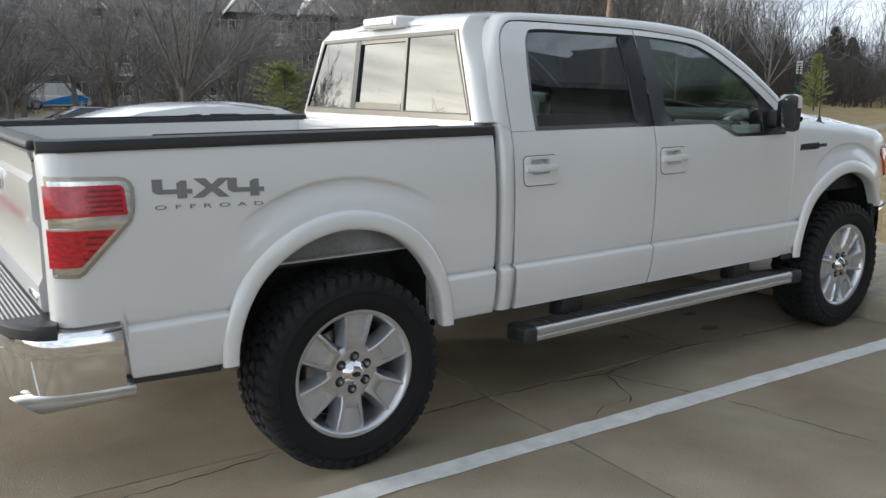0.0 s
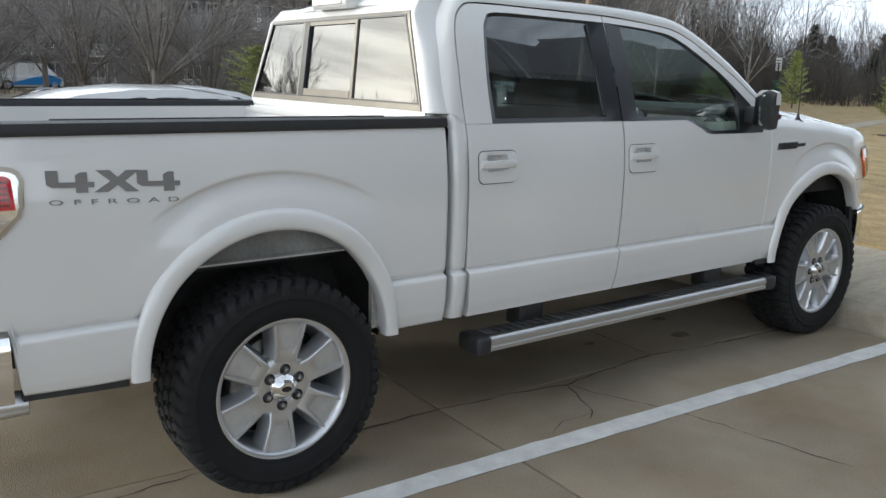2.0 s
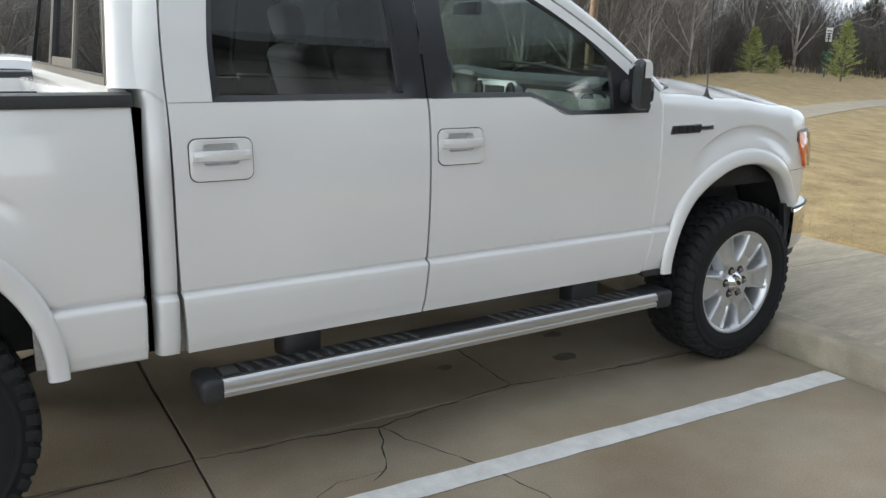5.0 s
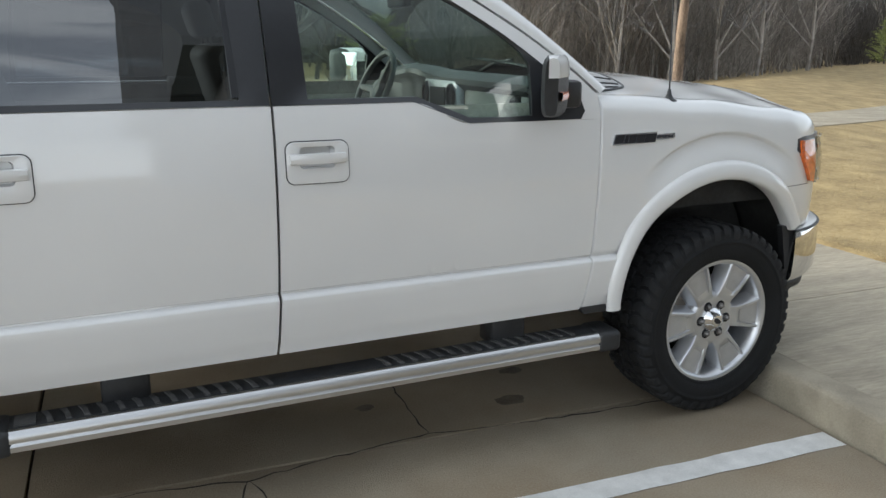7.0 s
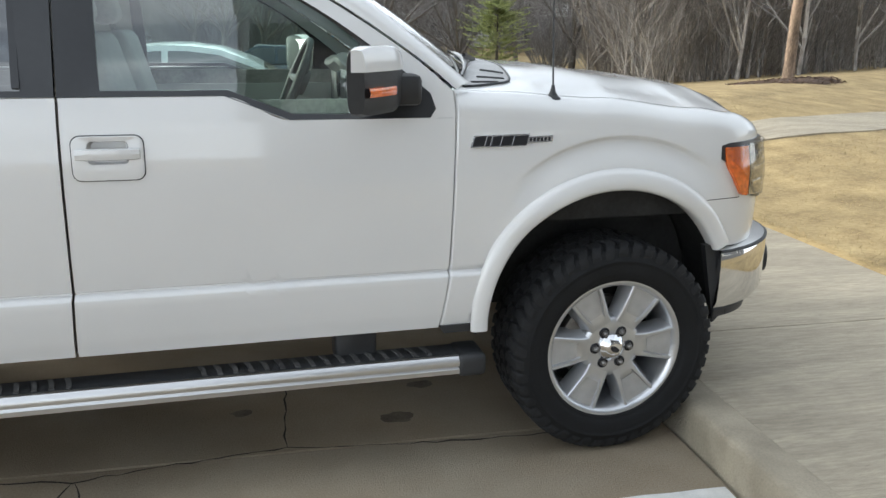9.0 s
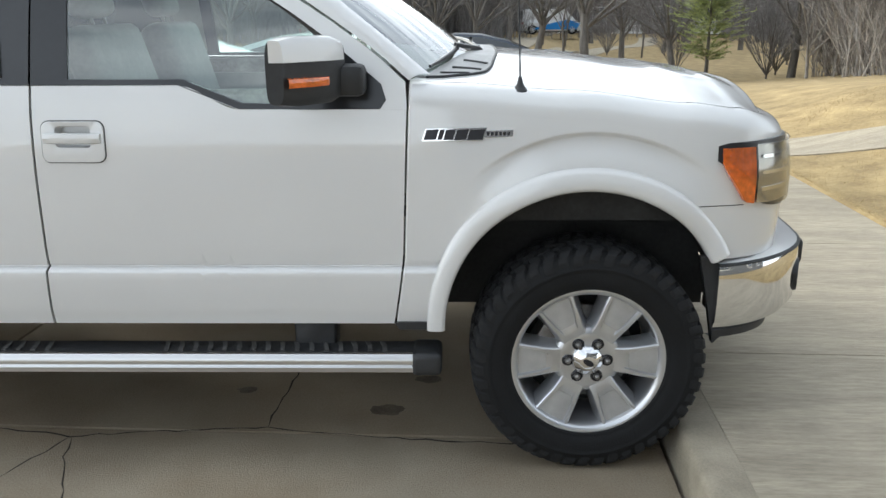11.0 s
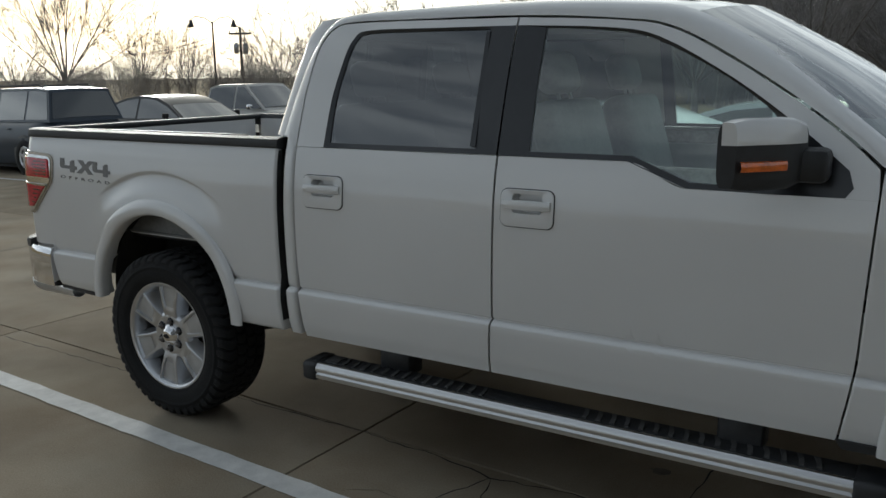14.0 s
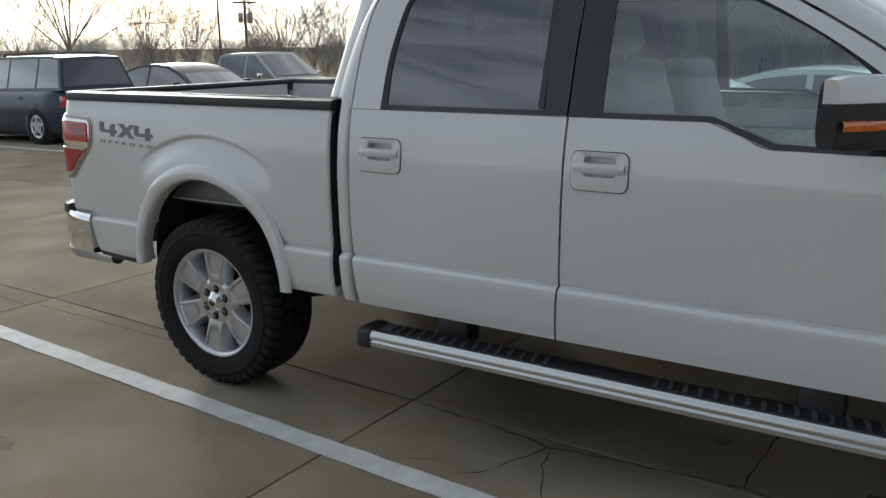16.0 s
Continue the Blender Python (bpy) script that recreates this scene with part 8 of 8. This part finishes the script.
# ---- apartment house behind the trees ----
BRICK = mat("dark_brick", (0.115, 0.10, 0.095), 0.85, vary=0.15, scale=4, fine=40)
SHINGLE = mat("grey_shingle", (0.13, 0.125, 0.125), 0.9, vary=0.15, scale=2, fine=30)
SIDING = mat("pale_siding", (0.42, 0.41, 0.38), 0.7, vary=0.05, stretch=(1, 1, 8))
WHITE = mat("white_trim", (0.72, 0.72, 0.70), 0.6, vary=0.04)
PANE = mat("house_pane", (0.03, 0.035, 0.04), 0.06, vary=0.1, coat=1.0)


def apartment(label, bays, width=3.6, floors=3):
    t = thing("apartment_house", label, "house")
    depth, fh = 14.0, 3.0
    L = bays * width
    bm = bmesh.new()
    box(bm, (0, 0, -2.5), (L, depth, floors * fh))
    part("wall", bm, BRICK, t, smooth=False)
    bm = bmesh.new()
    prism(bm, [(-0.6, floors * fh), (depth + 0.6, floors * fh), (depth / 2, floors * fh + 3.4)], -0.6, L + 0.6, Matrix.Rotation(radians(90), 4, "Z") @ Matrix.Diagonal((1, -1, 1, 1)))
    bmesh.ops.recalc_face_normals(bm, faces=bm.faces[:])
    part("roof", bm, SHINGLE, t, "grey shingled roof", smooth=False)
    for b in range(bays):
        x0 = b * width
        if b % 2 == 0:
            bm = bmesh.new()
            prism(bm, [(x0 + 0.2, floors * fh), (x0 + width - 0.2, floors * fh), (x0 + width / 2, floors * fh + 1.9)], -1.7, 3.0)
            g = part("gable", bm, SIDING, t, "pale gable", smooth=False)
            bm = bmesh.new()
            for sx in (-1, 1):
                c = x0 + width / 2
                prism(bm, [(c, floors * fh + 2.1), (c + sx * (width / 2 + 0.2), floors * fh - 0.02), (c + sx * (width / 2 + 0.2), floors * fh - 0.22), (c, floors * fh + 1.85)], -2.0, 3.2)
            part("gable_roof", bm, WHITE, t, "white verge boards", smooth=False)
        for f in range(floors):
            z = f * fh
            if b % 2:
                bm = bmesh.new()
                box(bm, (x0 + 0.3, -1.6, z - 0.12), (x0 + width - 0.3, 0.0, z + 0.06))
                bal = part("balcony", bm, WHITE, t, "white balcony with railing", smooth=False)
                bm = bmesh.new()
                box(bm, (x0 + 0.3, -1.58, z + 0.98), (x0 + width - 0.3, -1.52, z + 1.06))
                for k in range(24):
                    xx = x0 + 0.35 + k * (width - 0.7) / 23
                    box(bm, (xx - 0.025, -1.57, z + 0.06), (xx + 0.025, -1.53, z + 0.98))
                part("railing", bm, WHITE, bal, smooth=False)
                for xx in (x0 + 0.3, x0 + width - 0.55):
                    part("post", boxes(((xx, -1.6, z), (xx + 0.25, -1.35, z + fh))), BRICK, bal, smooth=False)
            for wx in (x0 + 0.45, x0 + 1.95):
                bm = bmesh.new()
                box(bm, (wx - 0.06, -0.06, z + 0.6), (wx + 1.26, 0.02, z + 2.35))
                win = part("window", bm, WHITE, t, smooth=False)
                bm = bmesh.new()
                box(bm, (wx, -0.075, z + 0.66), (wx + 0.57, -0.05, z + 2.29))
                box(bm, (wx + 0.63, -0.075, z + 0.66), (wx + 1.2, -0.05, z + 2.29))
                part("pane", bm, PANE, win, smooth=False)
    return t


house = apartment("brick apartment house with white balconies behind bare trees", 15)
house.matrix_basis = pose(1, 84, -0.5, 0, 0, -14)
house2 = apartment("grey-roofed apartment house seen over the pickup", 5)
house2.matrix_basis = pose(-38, 88, 0.3, 0, 0, 4)

# clubhouse behind the camera, seen in the window reflections
CLAP = mat("grey_clapboard", (0.085, 0.09, 0.098), 0.7, vary=0.06)
club = thing("clubhouse", "grey clapboard clubhouse with a broad shingle roof", "house")
bm = bmesh.new()
box(bm, (4.5, -26, 0.1), (24, -12.5, 3.6))
part("wall", bm, CLAP, club, smooth=False)
for k in range(22):
    part("clapboard", boxes(((4.45, -12.53, 0.15 + 0.155 * k), (24.05, -12.485, 0.29 + 0.155 * k))), CLAP, club, smooth=False)
bm = bmesh.new()
prism(bm, [(-26.9, 3.5), (-11.6, 3.5), (-11.6, 3.62), (-19.2, 8.9), (-26.9, 3.62)], 3.9, 24.6, Matrix.Rotation(radians(90), 4, "Z") @ Matrix.Diagonal((1, -1, 1, 1)))
bmesh.ops.recalc_face_normals(bm, faces=bm.faces[:])
part("roof", bm, mat("slate_shingle", (0.050, 0.057, 0.068), 0.85, vary=0.2, scale=3, fine=25), club, "dark blue-grey shingle roof", smooth=False)
for wx in (6.5, 10.0, 14.5, 18.5):
    bm = bmesh.new()
    box(bm, (wx, -12.52, 1.0), (wx + 1.4, -12.44, 2.7))
    win = part("window", bm, WHITE, club, smooth=False)
    bm = bmesh.new()
    box(bm, (wx + 0.08, -12.46, 1.08), (wx + 1.32, -12.425, 2.62))
    part("pane", bm, PANE, win, smooth=False)

club.matrix_basis = pose(-1.3, 4.5, 0)
club.scale = (1, 1, 1.8)

# ---- poles and signs ----
post = thing("sign_post", "small white notice on a green dog-waste post", "sign")
bm = bmesh.new()
tube(bm, [(0, 0, -0.2), (0, 0, 2.4)], 0.04, 8)
part("pole", bm, mat("green_metal", (0.02, 0.07, 0.05), 0.5), post)
bm = bmesh.new()
box(bm, (-0.02, -0.15, 2.0), (0.02, 0.15, 2.7), 0.005, 1)
plate = part("plate", bm, WHITE, post)
bm = bmesh.new()
for k in range(4):
    box(bm, (-0.025, -0.11, 2.12 + k * 0.13), (-0.0205, 0.11, 2.17 + k * 0.13))
part("bars", bm, DARKBADGE, plate, smooth=False)
bm = bmesh.new()
box(bm, (-0.16, -0.2, 0.9), (0.16, 0.2, 1.5), 0.03)
part("box", bm, bpy.data.materials["green_metal"], post)
post.matrix_basis = pose(40.8, 22.6, terrain(40.8, 22.6) - 0.2, 0, 0, 30)

lamp = thing("street_lamp", "dark twin-arm street lamp behind the lot", "street lamp")
bm = bmesh.new()
tube(bm, [(0, 0, 0), (0, 0, 7.4)], [0.10, 0.06], 8)
part("pole", bm, GLOSSBLACK, lamp)
for sgn in (-1, 1):
    bm = bmesh.new()
    tube(bm, [(0, 0, 7.3), (0, sgn * 0.5, 7.65), (0, sgn * 1.1, 7.75), (0, sgn * 1.45, 7.55)], 0.035, 6)
    arm = part("arm", bm, GLOSSBLACK, lamp)
    bm = bmesh.new()
    lathe(bm, [(0.0, 7.55), (0.08, 7.52), (0.12, 7.35), (0.22, 7.12), (0.24, 7.02), (0.0, 7.0)], 16, "z", (0, sgn * 1.45, 0))
    part("lantern", bm, GLOSSBLACK, arm)
d = 62
lamp.matrix_basis = pose(3 + d * math.cos(radians(136.5)), -3.6 + d * math.sin(radians(136.5)), -1.9, 0, 0, 136.5)
upole = thing("utility_pole", "wooden utility pole with a cross-arm and transformer", "utility pole")
bm = bmesh.new()
tube(bm, [(0, 0, 0), (0, 0, 8.2)], [0.15, 0.10], 8)
part("pole", bm, BARK, upole)
bm = bmesh.new()
box(bm, (-0.06, -0.9, 7.6), (0.06, 0.9, 7.75))
for y in (-0.8, -0.3, 0.3, 0.8):
    tube(bm, [(0, y, 7.75), (0, y, 7.95)], 0.04, 6)
part("cross_arm", bm, BARK, upole)
bm = bmesh.new()
for y in (-0.35, 0.35):
    lathe(bm, [(0.0, 6.1), (0.2, 6.12), (0.22, 6.8), (0.1, 6.95), (0.0, 6.98)], 12, "z", (0.1, y, 0))
part("transformer", bm, ALU_DULL, upole)
d = 70
upole.matrix_basis = pose(3 + d * math.cos(radians(134.8)), -3.6 + d * math.sin(radians(134.8)), -2.6, 0, 0, 134.8)
bm = bmesh.new()
a0, b0 = Vector((3 + 70 * math.cos(radians(134.8)), -3.6 + 70 * math.sin(radians(134.8)), 5.3)), Vector((-85, 60, 5.2))
for k in (0.8, -0.8):
    tube(bm, [a0.lerp(b0, t) + Vector((k * 0.7, k * 0.7, -1.2 * math.sin(math.pi * t))) for t in spread(0, 1, 12)], 0.025, 4)
tagged(part("power_line", bm, GLOSSBLACK), "thin dark overhead power lines", "cable")
